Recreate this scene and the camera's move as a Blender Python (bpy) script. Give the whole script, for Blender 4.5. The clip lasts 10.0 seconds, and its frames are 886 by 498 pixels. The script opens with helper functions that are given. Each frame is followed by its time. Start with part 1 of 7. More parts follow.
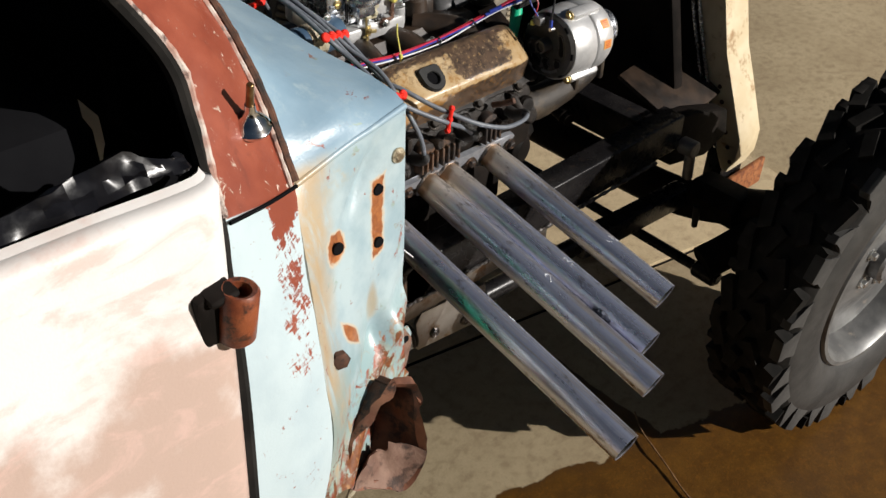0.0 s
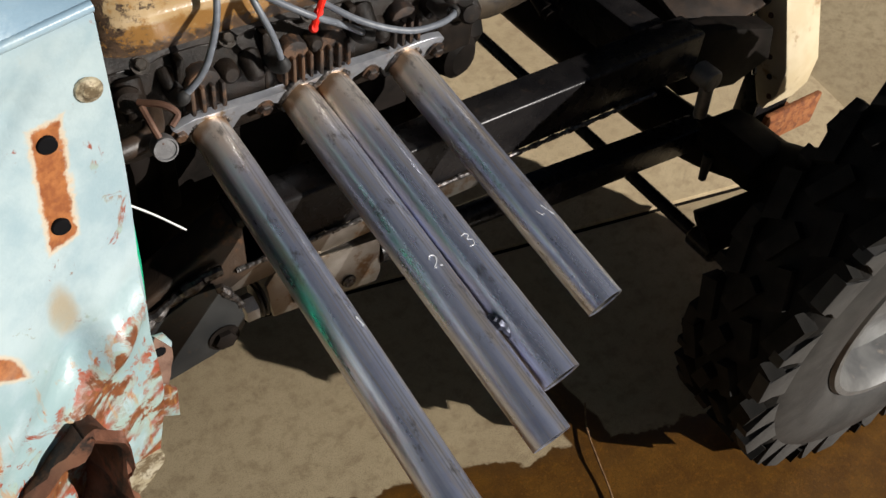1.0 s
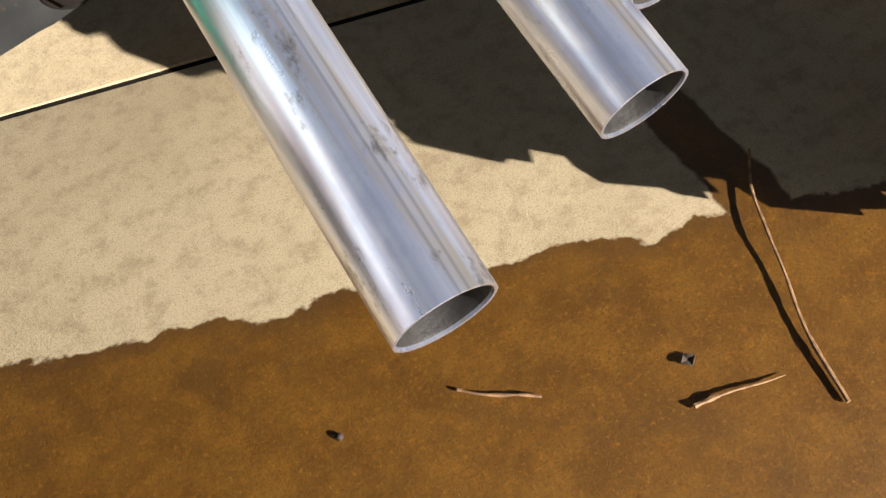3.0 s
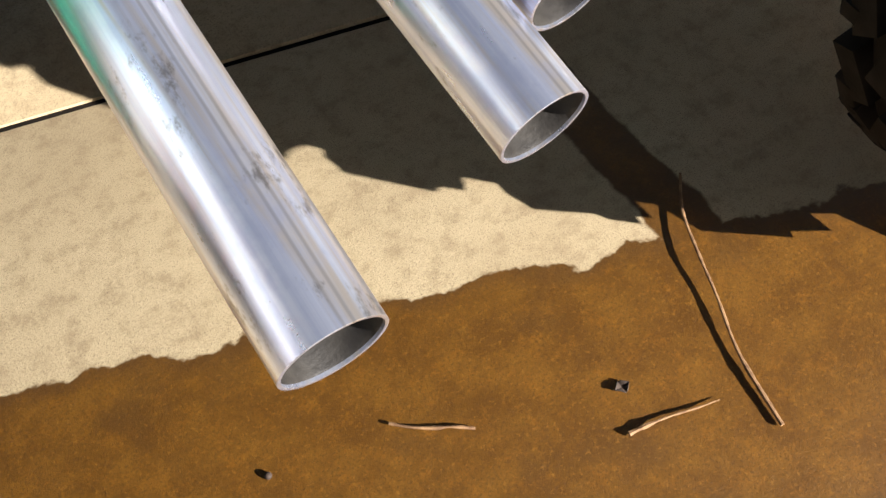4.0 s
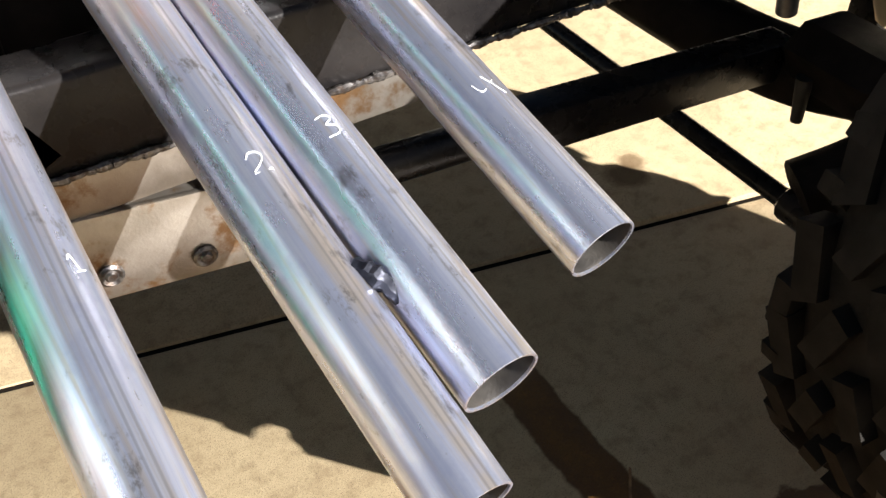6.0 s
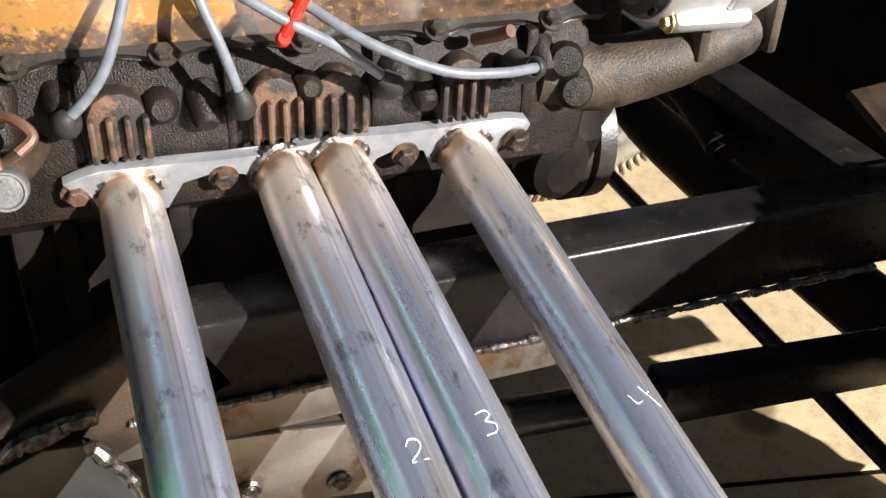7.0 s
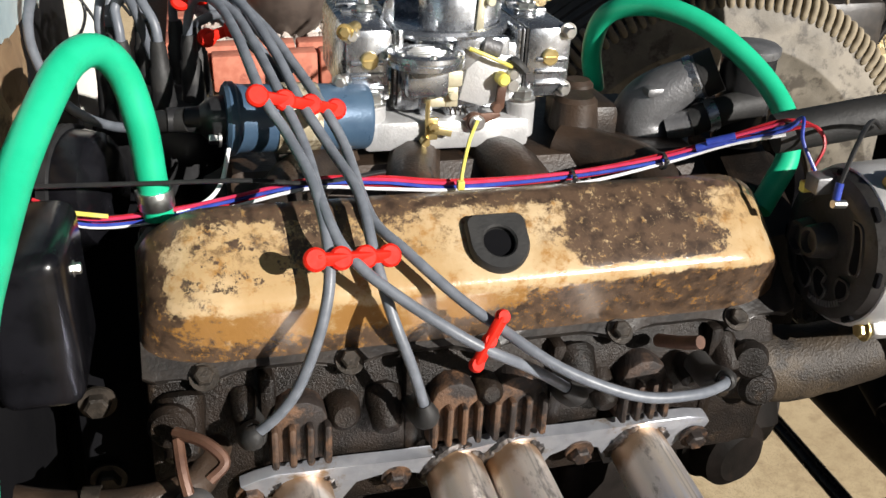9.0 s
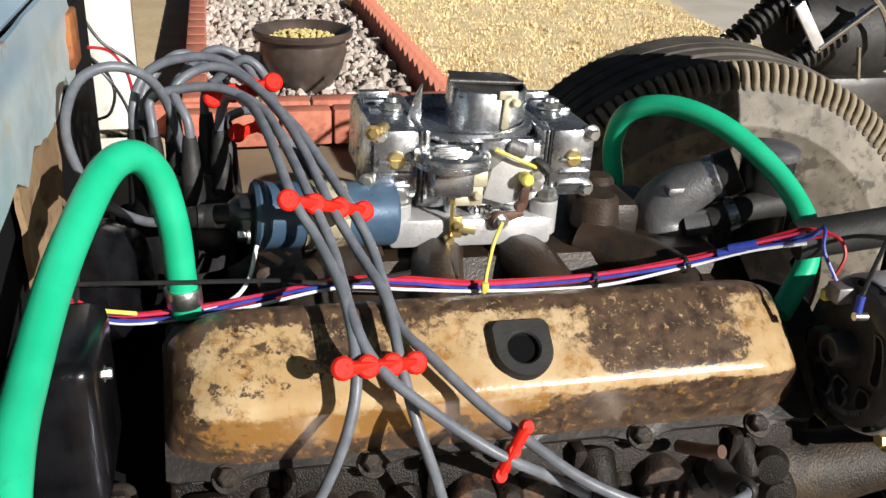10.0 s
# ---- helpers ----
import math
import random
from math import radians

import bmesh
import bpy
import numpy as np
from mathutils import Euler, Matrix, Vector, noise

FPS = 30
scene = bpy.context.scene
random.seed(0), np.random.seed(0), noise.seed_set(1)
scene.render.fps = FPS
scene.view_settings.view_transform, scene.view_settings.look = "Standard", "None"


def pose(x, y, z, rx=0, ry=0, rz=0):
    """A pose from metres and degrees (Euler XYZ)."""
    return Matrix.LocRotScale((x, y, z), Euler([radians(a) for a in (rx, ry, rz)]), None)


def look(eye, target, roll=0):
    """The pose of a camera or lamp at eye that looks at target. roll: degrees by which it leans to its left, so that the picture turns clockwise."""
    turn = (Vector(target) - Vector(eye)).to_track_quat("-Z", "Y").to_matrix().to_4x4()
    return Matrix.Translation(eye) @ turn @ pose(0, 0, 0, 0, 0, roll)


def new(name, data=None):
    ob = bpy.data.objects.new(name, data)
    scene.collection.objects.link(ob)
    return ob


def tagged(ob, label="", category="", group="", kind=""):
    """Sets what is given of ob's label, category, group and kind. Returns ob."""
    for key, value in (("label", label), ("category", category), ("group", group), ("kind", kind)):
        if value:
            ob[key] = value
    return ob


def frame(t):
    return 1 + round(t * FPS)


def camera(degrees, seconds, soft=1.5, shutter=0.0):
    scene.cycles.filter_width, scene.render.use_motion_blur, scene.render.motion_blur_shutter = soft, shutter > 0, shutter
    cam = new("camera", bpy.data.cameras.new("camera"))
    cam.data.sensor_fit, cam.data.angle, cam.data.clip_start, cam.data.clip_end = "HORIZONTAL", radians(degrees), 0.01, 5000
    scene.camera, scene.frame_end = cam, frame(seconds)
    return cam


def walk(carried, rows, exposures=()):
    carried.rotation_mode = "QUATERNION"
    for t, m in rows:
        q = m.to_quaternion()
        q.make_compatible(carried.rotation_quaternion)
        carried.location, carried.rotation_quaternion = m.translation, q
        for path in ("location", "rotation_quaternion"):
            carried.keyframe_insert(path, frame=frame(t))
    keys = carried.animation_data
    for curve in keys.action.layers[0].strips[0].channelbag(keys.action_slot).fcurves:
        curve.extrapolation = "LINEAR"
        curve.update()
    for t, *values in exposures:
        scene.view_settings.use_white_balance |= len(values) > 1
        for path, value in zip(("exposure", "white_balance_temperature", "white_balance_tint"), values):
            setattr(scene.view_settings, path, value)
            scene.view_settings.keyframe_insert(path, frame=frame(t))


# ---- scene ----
cam = camera(50.2, 10.0)
PATH = [
    (0, (0.2308, 0.5255, 1.6446), (0.9549, 1.2982, 0.8074), 1.13),
    (0.2, (0.3458, 0.5921, 1.6234), (1.0201, 1.3456, 0.7290), 3.38),
    (0.3, (0.3955, 0.6184, 1.6013), (1.0826, 1.3648, 0.7106), 3.90),
    (0.5, (0.5067, 0.6363, 1.5794), (1.1060, 1.4059, 0.6461), 0.81),
    (0.7, (0.6028, 0.6843, 1.5329), (1.1618, 1.4098, 0.5411), 0.88),
    (0.8, (0.6602, 0.7183, 1.5205), (1.1911, 1.4171, 0.4947), 2.29),
    (1, (0.7498, 0.7097, 1.4507), (1.3108, 1.4257, 0.4531), 5.25),
    (1.5, (0.9339, 0.7257, 1.3204), (1.2394, 1.4163, 0.2013), -4.63),
    (2, (1.0009, 0.7745, 1.1264), (1.2390, 1.4325, -0.0281), -9.42),
    (2.2, (0.9978, 0.7878, 1.0608), (1.2187, 1.4750, -0.0800), -11.01),
    (3.3, (1.0146, 0.8329, 0.8703), (1.3214, 1.5179, -0.2518), -7.66),
    (3.5, (1.0240, 0.8306, 0.8708), (1.3619, 1.5134, -0.2438), -6.19),
    (4, (1.0317, 0.8230, 0.8707), (1.3632, 1.5157, -0.2396), -6.87),
    (4.5, (1.0359, 0.8252, 0.8681), (1.3668, 1.5267, -0.2368), -6.78),
    (5, (1.0517, 0.8313, 0.8857), (1.4263, 1.5689, -0.1811), -5.68),
    (5.2, (1.0630, 0.8295, 0.9054), (1.5402, 1.6791, -0.2350), -3.61),
    (6.3, (1.0664, 0.8396, 0.9988), (1.5344, 1.7685, 0.1381), -1.04),
    (6.5, (1.0643, 0.8512, 1.0224), (1.4916, 1.8336, 0.2008), -0.44),
    (7, (1.0574, 0.8857, 1.0664), (1.4522, 1.9354, 0.3149), 1.62),
    (7.5, (1.0429, 0.9276, 1.1095), (1.3917, 2.0261, 0.4064), 0.99),
    (8, (1.0345, 0.9630, 1.1478), (1.3760, 2.0724, 0.4586), 1.58),
    (8.5, (1.0247, 0.9843, 1.1687), (1.3317, 2.1215, 0.5092), 1.04),
    (9, (1.0123, 0.9966, 1.1837), (1.3091, 2.1630, 0.5723), 1.00),
    (9.5, (1.0054, 1.0116, 1.2116), (1.3025, 2.1941, 0.6320), 2.04),
    (10, (0.9992, 1.0110, 1.2254), (1.2937, 2.2086, 0.6764), 2.06),
]
walk(cam, [(t, look(eye, target, roll)) for t, eye, target, roll in PATH],
     [(0.0, 0.1), (0.5, -0.05), (1.0, 0.16), (1.5, 1.05), (2.0, 1.30), (3.5, 1.80), (5.0, 1.86), (6.5, 1.78), (7.0, 1.46), (7.4, 1.05), (8.0, 0.85), (10.0, 0.48)])

# ---- world and sun ----
SUN_AZ, SUN_EL = -57.0, 23.0      # degrees from +x towards +y, and above the horizon
world = bpy.data.worlds.new("sky")
scene.world = world
world.use_nodes = True
wn = world.node_tree.nodes
sky = wn.new("ShaderNodeTexSky")
sky.sky_type, sky.sun_disc = "NISHITA", False
sky.sun_elevation, sky.sun_rotation = radians(SUN_EL), radians(90 - SUN_AZ)
wn["Background"].inputs["Strength"].default_value = 0.0140
world.node_tree.links.new(sky.outputs[0], wn["Background"].inputs["Color"])
sun = new("sun", bpy.data.lights.new("sun", "SUN"))
sun.data.energy, sun.data.angle, sun.data.color = 5.0, radians(0.5), (1.0, 0.955, 0.90)
a, e = radians(SUN_AZ), radians(SUN_EL)
sun.matrix_world = look((math.cos(a) * math.cos(e) * 20, math.sin(a) * math.cos(e) * 20, math.sin(e) * 20), (0, 0, 0))


# ---- materials ----
class Net:
    """A small helper to write shader node trees."""

    def __init__(self, name):
        self.m = bpy.data.materials.new(name)
        self.m.use_nodes = True
        self.t = self.m.node_tree
        self.b = self.t.nodes["Principled BSDF"]
        self.pos = self.t.nodes.new("ShaderNodeTexCoord").outputs["Object"]

    def put(self, socket, value):
        if isinstance(value, bpy.types.NodeSocket):
            self.t.links.new(value, socket)
        elif isinstance(value, (tuple, list)) and len(value) == 3 and socket.type == "RGBA":
            socket.default_value = (*value, 1)
        else:
            socket.default_value = value

    def math(self, op, p, q=0.0, clamp=False):
        n = self.t.nodes.new("ShaderNodeMath")
        n.operation, n.use_clamp = op, clamp
        self.put(n.inputs[0], p), self.put(n.inputs[1], q)
        return n.outputs[0]

    def drift(self):
        """A shift that differs from object to object."""
        n = self.t.nodes.new("ShaderNodeCombineXYZ")
        r = self.random()
        self.put(n.inputs[0], self.math("MULTIPLY", r, 37.0)), self.put(n.inputs[1], self.math("MULTIPLY", r, 53.0)), self.put(n.inputs[2], self.math("MULTIPLY", r, 71.0))
        return n.outputs[0]

    def scaled(self, sx, sy, sz, shift=None):
        n = self.t.nodes.new("ShaderNodeMapping")
        if shift:
            self.put(n.inputs["Location"], shift)
        n.inputs["Scale"].default_value = (sx, sy, sz)
        self.put(n.inputs["Vector"], self.pos)
        return n.outputs[0]

    def noise(self, scale, detail=4, rough=0.55, vec=None, distort=0.0):
        n = self.t.nodes.new("ShaderNodeTexNoise")
        self.put(n.inputs["Vector"], vec or self.pos)
        n.inputs["Scale"].default_value, n.inputs["Detail"].default_value = scale, detail
        n.inputs["Roughness"].default_value, n.inputs["Distortion"].default_value = rough, distort
        return n.outputs["Fac"]

    def cells(self, scale, vec=None):
        n = self.t.nodes.new("ShaderNodeTexVoronoi")
        self.put(n.inputs["Vector"], vec or self.pos)
        n.inputs["Scale"].default_value = scale
        return n.outputs["Distance"]

    def step(self, f, lo, hi):
        n = self.t.nodes.new("ShaderNodeMapRange")
        n.interpolation_type = "SMOOTHSTEP"
        self.put(n.inputs["Value"], f)
        n.inputs["From Min"].default_value, n.inputs["From Max"].default_value = lo, hi
        return n.outputs["Result"]

    def mix(self, f, p, q):
        n = self.t.nodes.new("ShaderNodeMix")
        n.data_type = "RGBA"
        self.put(n.inputs[0], f), self.put(n.inputs[6], p), self.put(n.inputs[7], q)
        return n.outputs[2]

    def axis(self, k):
        n = self.t.nodes.new("ShaderNodeSeparateXYZ")
        self.put(n.inputs[0], self.pos)
        return n.outputs[k]

    def bump(self, height, strength=0.3, distance=0.002):
        n = self.t.nodes.new("ShaderNodeBump")
        n.inputs["Strength"].default_value, n.inputs["Distance"].default_value = strength, distance
        self.put(n.inputs["Height"], height)
        self.put(self.b.inputs["Normal"], n.outputs[0])

    def random(self):
        return self.t.nodes.new("ShaderNodeObjectInfo").outputs["Random"]

    def done(self, color, rough, metal=0.0, **more):
        self.put(self.b.inputs["Base Color"], color)
        self.put(self.b.inputs["Roughness"], rough)
        self.put(self.b.inputs["Metallic"], metal)
        for k, v in more.items():
            self.put(self.b.inputs[k.replace("_", " ")], v)
        return self.m


def plain(name, c1, c2, rough=0.5, metal=0.0, scale=30, fine=400, bump=0.2, dirt=None, dirt_amount=0.5, dirt_scale=45, **more):
    """A surface with two colours mixed in patches, grain, and dirt or rust in spots."""
    n = Net(name)
    col = n.mix(n.step(n.noise(scale), 0.35, 0.65), c1, c2)
    r = n.math("ADD", n.math("MULTIPLY", n.noise(scale * 3), 0.25), rough - 0.12)
    if dirt:
        col = n.mix(n.step(n.noise(dirt_scale, 8, 0.68), 1 - dirt_amount - 0.06, 1 - dirt_amount + 0.08), col, dirt)
    n.bump(n.noise(fine, 3), bump, 0.001)
    return n.done(col, r, metal, **more)


def concrete(wet):
    n = Net("concrete_slab" if wet else "path_concrete")
    base = n.mix(n.step(n.noise(3.0, 5), 0.3, 0.7), (0.465, 0.36, 0.215), (0.565, 0.45, 0.278))
    base = n.mix(n.math("MULTIPLY", n.step(n.noise(34, 8, 0.72), 0.44, 0.70), 0.75), base, (0.33, 0.24, 0.138))
    grain = n.noise(520, 5, 0.75)
    base = n.mix(n.math("MULTIPLY", n.step(grain, 0.52, 0.63), 0.8), base, (0.17, 0.125, 0.08))
    pits = n.noise(140, 5, 0.7)
    n.bump(n.math("ADD", grain, n.math("MULTIPLY", pits, 0.9)), 0.36, 0.0018)
    rough = 0.88
    if wet:
        x, y = n.axis(0), n.axis(1)
        wob = n.math("MULTIPLY", n.math("SUBTRACT", n.noise(9, 5, 0.62), 0.5), 0.10)
        line = n.math("ADD", n.math("MULTIPLY", x, -0.327), 1.735)          # front edge of the wet patch
        d1 = n.math("ADD", n.math("SUBTRACT", line, y), wob)
        left = n.math("SUBTRACT", n.math("ADD", x, n.math("MULTIPLY", wob, 0.6)), 0.638)
        d1 = n.math("MINIMUM", d1, n.math("MULTIPLY", left, 1.0))
        run = n.math("SUBTRACT", 0.030, n.math("ABSOLUTE", n.math("SUBTRACT", x, 0.68)))
        run = n.math("MINIMUM", n.math("ADD", run, n.math("MULTIPLY", wob, 0.5)), n.math("MINIMUM", n.math("SUBTRACT", 1.62, y), n.math("SUBTRACT", y, 0.5)))
        # a trickle that crosses the shaded slab behind the twig
        s = n.math("SUBTRACT", x, 1.535)
        tri = n.math("SUBTRACT", 0.036, n.math("ABSOLUTE", n.math("ADD", s, n.math("MULTIPLY", wob, 0.4))))
        tri = n.math("MINIMUM", tri, n.math("MINIMUM", n.math("SUBTRACT", 1.55, y), n.math("SUBTRACT", y, 1.0)))
        d1 = n.math("MINIMUM", d1, n.math("SUBTRACT", n.math("ADD", y, n.math("MULTIPLY", wob, 3.0)), 0.42))
        d1 = n.math("MINIMUM", d1, n.math("SUBTRACT", n.math("ADD", 2.75, n.math("MULTIPLY", wob, 3.0)), x))
        d = n.math("MAXIMUM", n.math("MAXIMUM", d1, run), tri)
        w = n.step(d, -0.002, 0.004)
        brown = n.mix(n.step(n.noise(16, 6, 0.7), 0.35, 0.7), (0.102, 0.041, 0.003), (0.165, 0.072, 0.007))
        brown = n.mix(n.math("MULTIPLY", n.step(n.noise(44, 8, 0.78), 0.48, 0.68), 0.6), brown, (0.225, 0.090, 0.007))
        brown = n.mix(n.math("MULTIPLY", n.step(n.noise(7, 5, 0.65), 0.52, 0.70), 0.5), brown, (0.075, 0.034, 0.007))
        brown = n.mix(n.math("MULTIPLY", n.step(n.noise(20, 7, 0.75), 0.60, 0.74), 0.3), brown, (0.25, 0.125, 0.02))
        brown = n.mix(n.math("MULTIPLY", n.step(n.noise(300, 5, 0.75), 0.50, 0.62), 0.7), brown, (0.075, 0.032, 0.005))
        brown = n.mix(n.math("MULTIPLY", n.step(n.noise(170, 7, 0.8), 0.54, 0.64), 0.45), brown, (0.30, 0.135, 0.018))
        edge = n.math("MULTIPLY", n.step(d, -0.004, 0.0), n.step(d, 0.034, 0.004))
        brown = n.mix(n.math("MULTIPLY", edge, 0.55), brown, (0.075, 0.034, 0.008))
        base = n.mix(w, base, brown)
        # old oil drops
        for px, py, pr in ((1.925, 1.745, 0.045), (1.955, 1.77, 0.03)):
            q = n.math("SQRT", n.math("ADD", n.math("POWER", n.math("SUBTRACT", x, px), 2.0), n.math("POWER", n.math("SUBTRACT", y, py), 2.0)))
            spot = n.step(n.math("ADD", q, n.math("MULTIPLY", wob, 0.5)), pr, pr * 0.5)
            base = n.mix(n.math("MULTIPLY", spot, 0.75), base, (0.10, 0.055, 0.02))
        rough = n.math("SUBTRACT", 0.9, n.math("MULTIPLY", w, 0.42))
    return n.done(base, rough)


def tube_steel():
    """Bare mild-steel tube: lengthwise mill streaks, a seam, straw and blue heat tint near the welds, reflected sky
    painted as a blue base (local z runs along it).
    """
    n = Net("mill_steel_tube")
    z = n.axis(2)
    far = n.drift()
    streak = n.noise(1.0, 5, 0.6, n.scaled(240, 240, 5, far))
    # Base leans blue in place of the sky's reflection.
    base = n.mix(n.step(streak, 0.3, 0.7), (0.61, 0.66, 0.86), (0.78, 0.82, 0.97))
    band = n.noise(1.0, 5, 0.6, n.scaled(55, 55, 2.2, far), 0.4)
    base = n.mix(n.math("MULTIPLY", n.step(band, 0.48, 0.66), 0.75), base, (0.60, 0.50, 0.38))
    mott = n.noise(1.0, 6, 0.65, n.scaled(26, 26, 20, far))
    base = n.mix(n.math("MULTIPLY", n.step(mott, 0.50, 0.70), 0.50), base, (0.47, 0.52, 0.74))
    wob = n.math("MULTIPLY", n.math("SUBTRACT", n.noise(22, 4), 0.5), 0.07)
    zz = n.math("ADD", z, wob)
    base = n.mix(n.math("MULTIPLY", n.step(zz, 0.22, 0.07), 0.35), base, (0.78, 0.74, 0.72))
    base = n.mix(n.math("MULTIPLY", n.step(zz, 0.10, 0.03), 0.7), base, (0.82, 0.73, 0.60))
    base = n.mix(n.math("MULTIPLY", n.step(zz, 0.030, 0.012), 0.85), base, (0.36, 0.21, 0.10))
    soot_shade = n.step(n.noise(1.0, 7, 0.72, n.scaled(44, 44, 22, far)), 0.55, 0.67)
    base = n.mix(n.math("MULTIPLY", soot_shade, 0.7), base, (0.14, 0.12, 0.105))
    off = n.math("ABSOLUTE", n.math("SUBTRACT", n.math("ABSOLUTE", n.math("SUBTRACT", n.axis(0), 0.008)), 0.0022))
    seam = n.math("MULTIPLY", n.step(off, 0.0013, 0.0002), n.step(n.axis(1), -0.002, 0.004))
    base = n.mix(n.math("MULTIPLY", seam, 0.38), base, (0.20, 0.185, 0.18))
    n.bump(n.math("ADD", streak, n.noise(500, 2)), 0.08, 0.0006)
    r = n.math("ADD", n.math("MULTIPLY", mott, 0.14), n.math("MULTIPLY", band, 0.26))
    return n.done(base, n.math("ADD", n.math("ADD", r, 0.10), n.math("MULTIPLY", n.step(zz, 0.16, 0.04), 0.15)), 0.88)


def cover_paint():
    """Old gold engine enamel, worn and caked with oil towards the front and along the lower side; rear end darkened for
    shade.
    """
    n = Net("gold_enamel_grimy")
    gold = n.mix(n.step(n.noise(18, 5), 0.35, 0.7), (0.42, 0.285, 0.14), (0.55, 0.42, 0.255))
    gold = n.mix(n.step(n.math("ADD", n.noise(60, 6, 0.7), n.math("MULTIPLY", n.step(n.axis(2), 0.843, 0.826), 0.24)), 0.50, 0.70), gold, (0.32, 0.165, 0.050))
    x, z, y = n.axis(0), n.axis(2), n.axis(1)
    big = n.noise(11, 8, 0.72, distort=0.15)
    mid = n.noise(64, 9, 0.78, distort=0.1)
    front = n.math("MULTIPLY", n.step(x, 1.262, 1.278), n.step(z, 0.846, 0.851))
    front = n.math("MULTIPLY", front, n.step(x, 1.44, 1.36))
    low = n.math("MULTIPLY", n.step(x, 1.15, 1.38), n.step(z, 0.843, 0.830))
    rear = n.math("MULTIPLY", n.step(n.math("ABSOLUTE", n.math("SUBTRACT", x, 1.10)), 0.07, 0.03), n.step(z, 0.852, 0.868))
    back = n.step(y, 1.628, 1.645)
    f = n.math("ADD", n.math("ADD", n.math("MULTIPLY", front, 0.165), n.math("MULTIPLY", low, 0.19)), n.math("ADD", n.math("MULTIPLY", rear, 0.07), n.math("MULTIPLY", back, 0.22)))
    f = n.math("ADD", f, n.math("MULTIPLY", n.step(z, 0.828, 0.796), 0.13))
    # Shade on the rear end, turned from the sun, painted through this mask.
    f = n.math("ADD", f, n.math("MULTIPLY", n.step(x, 0.975, 0.95), 0.20))
    blot = n.math("MULTIPLY", n.step(n.noise(62, 8, 0.76, distort=0.15), 0.48, 0.60), n.step(z, 0.846, 0.853))
    f = n.math("ADD", f, n.math("MULTIPLY", n.math("MULTIPLY", blot, n.step(x, 1.13, 1.02)), 0.10))
    f = n.math("ADD", f, n.math("ADD", n.math("MULTIPLY", big, 0.45), n.math("MULTIPLY", mid, 0.40)))
    grime = n.step(f, 0.485, 0.535)
    dirt = n.mix(n.step(n.noise(90, 4), 0.4, 0.7), (0.095, 0.060, 0.038), (0.040, 0.026, 0.018))
    scratch = n.noise(120, 9, 0.82, distort=0.3)
    grime = n.math("MULTIPLY", grime, n.math("SUBTRACT", 1.0, n.math("MULTIPLY", n.step(scratch, 0.555, 0.60), 0.9)))
    film = n.math("MULTIPLY", n.step(n.noise(80, 9, 0.80, distort=0.1), 0.46, 0.62), n.step(z, 0.856, 0.872))
    gold = n.mix(n.math("MULTIPLY", film, 0.85), gold, (0.14, 0.085, 0.042))
    col = n.mix(grime, gold, dirt)
    n.bump(n.math("ADD", n.noise(240, 5), n.math("MULTIPLY", grime, 0.15)), 0.30, 0.0010)
    return n.done(col, n.math("ADD", n.math("MULTIPLY", grime, 0.12), n.math("ADD", n.math("MULTIPLY", mid, 0.20), 0.11)), 0.0, Coat_Weight=0.5, Coat_Roughness=0.17)


STAIN = (0.795, 0.825)        # tan stain beside the dent, x and z


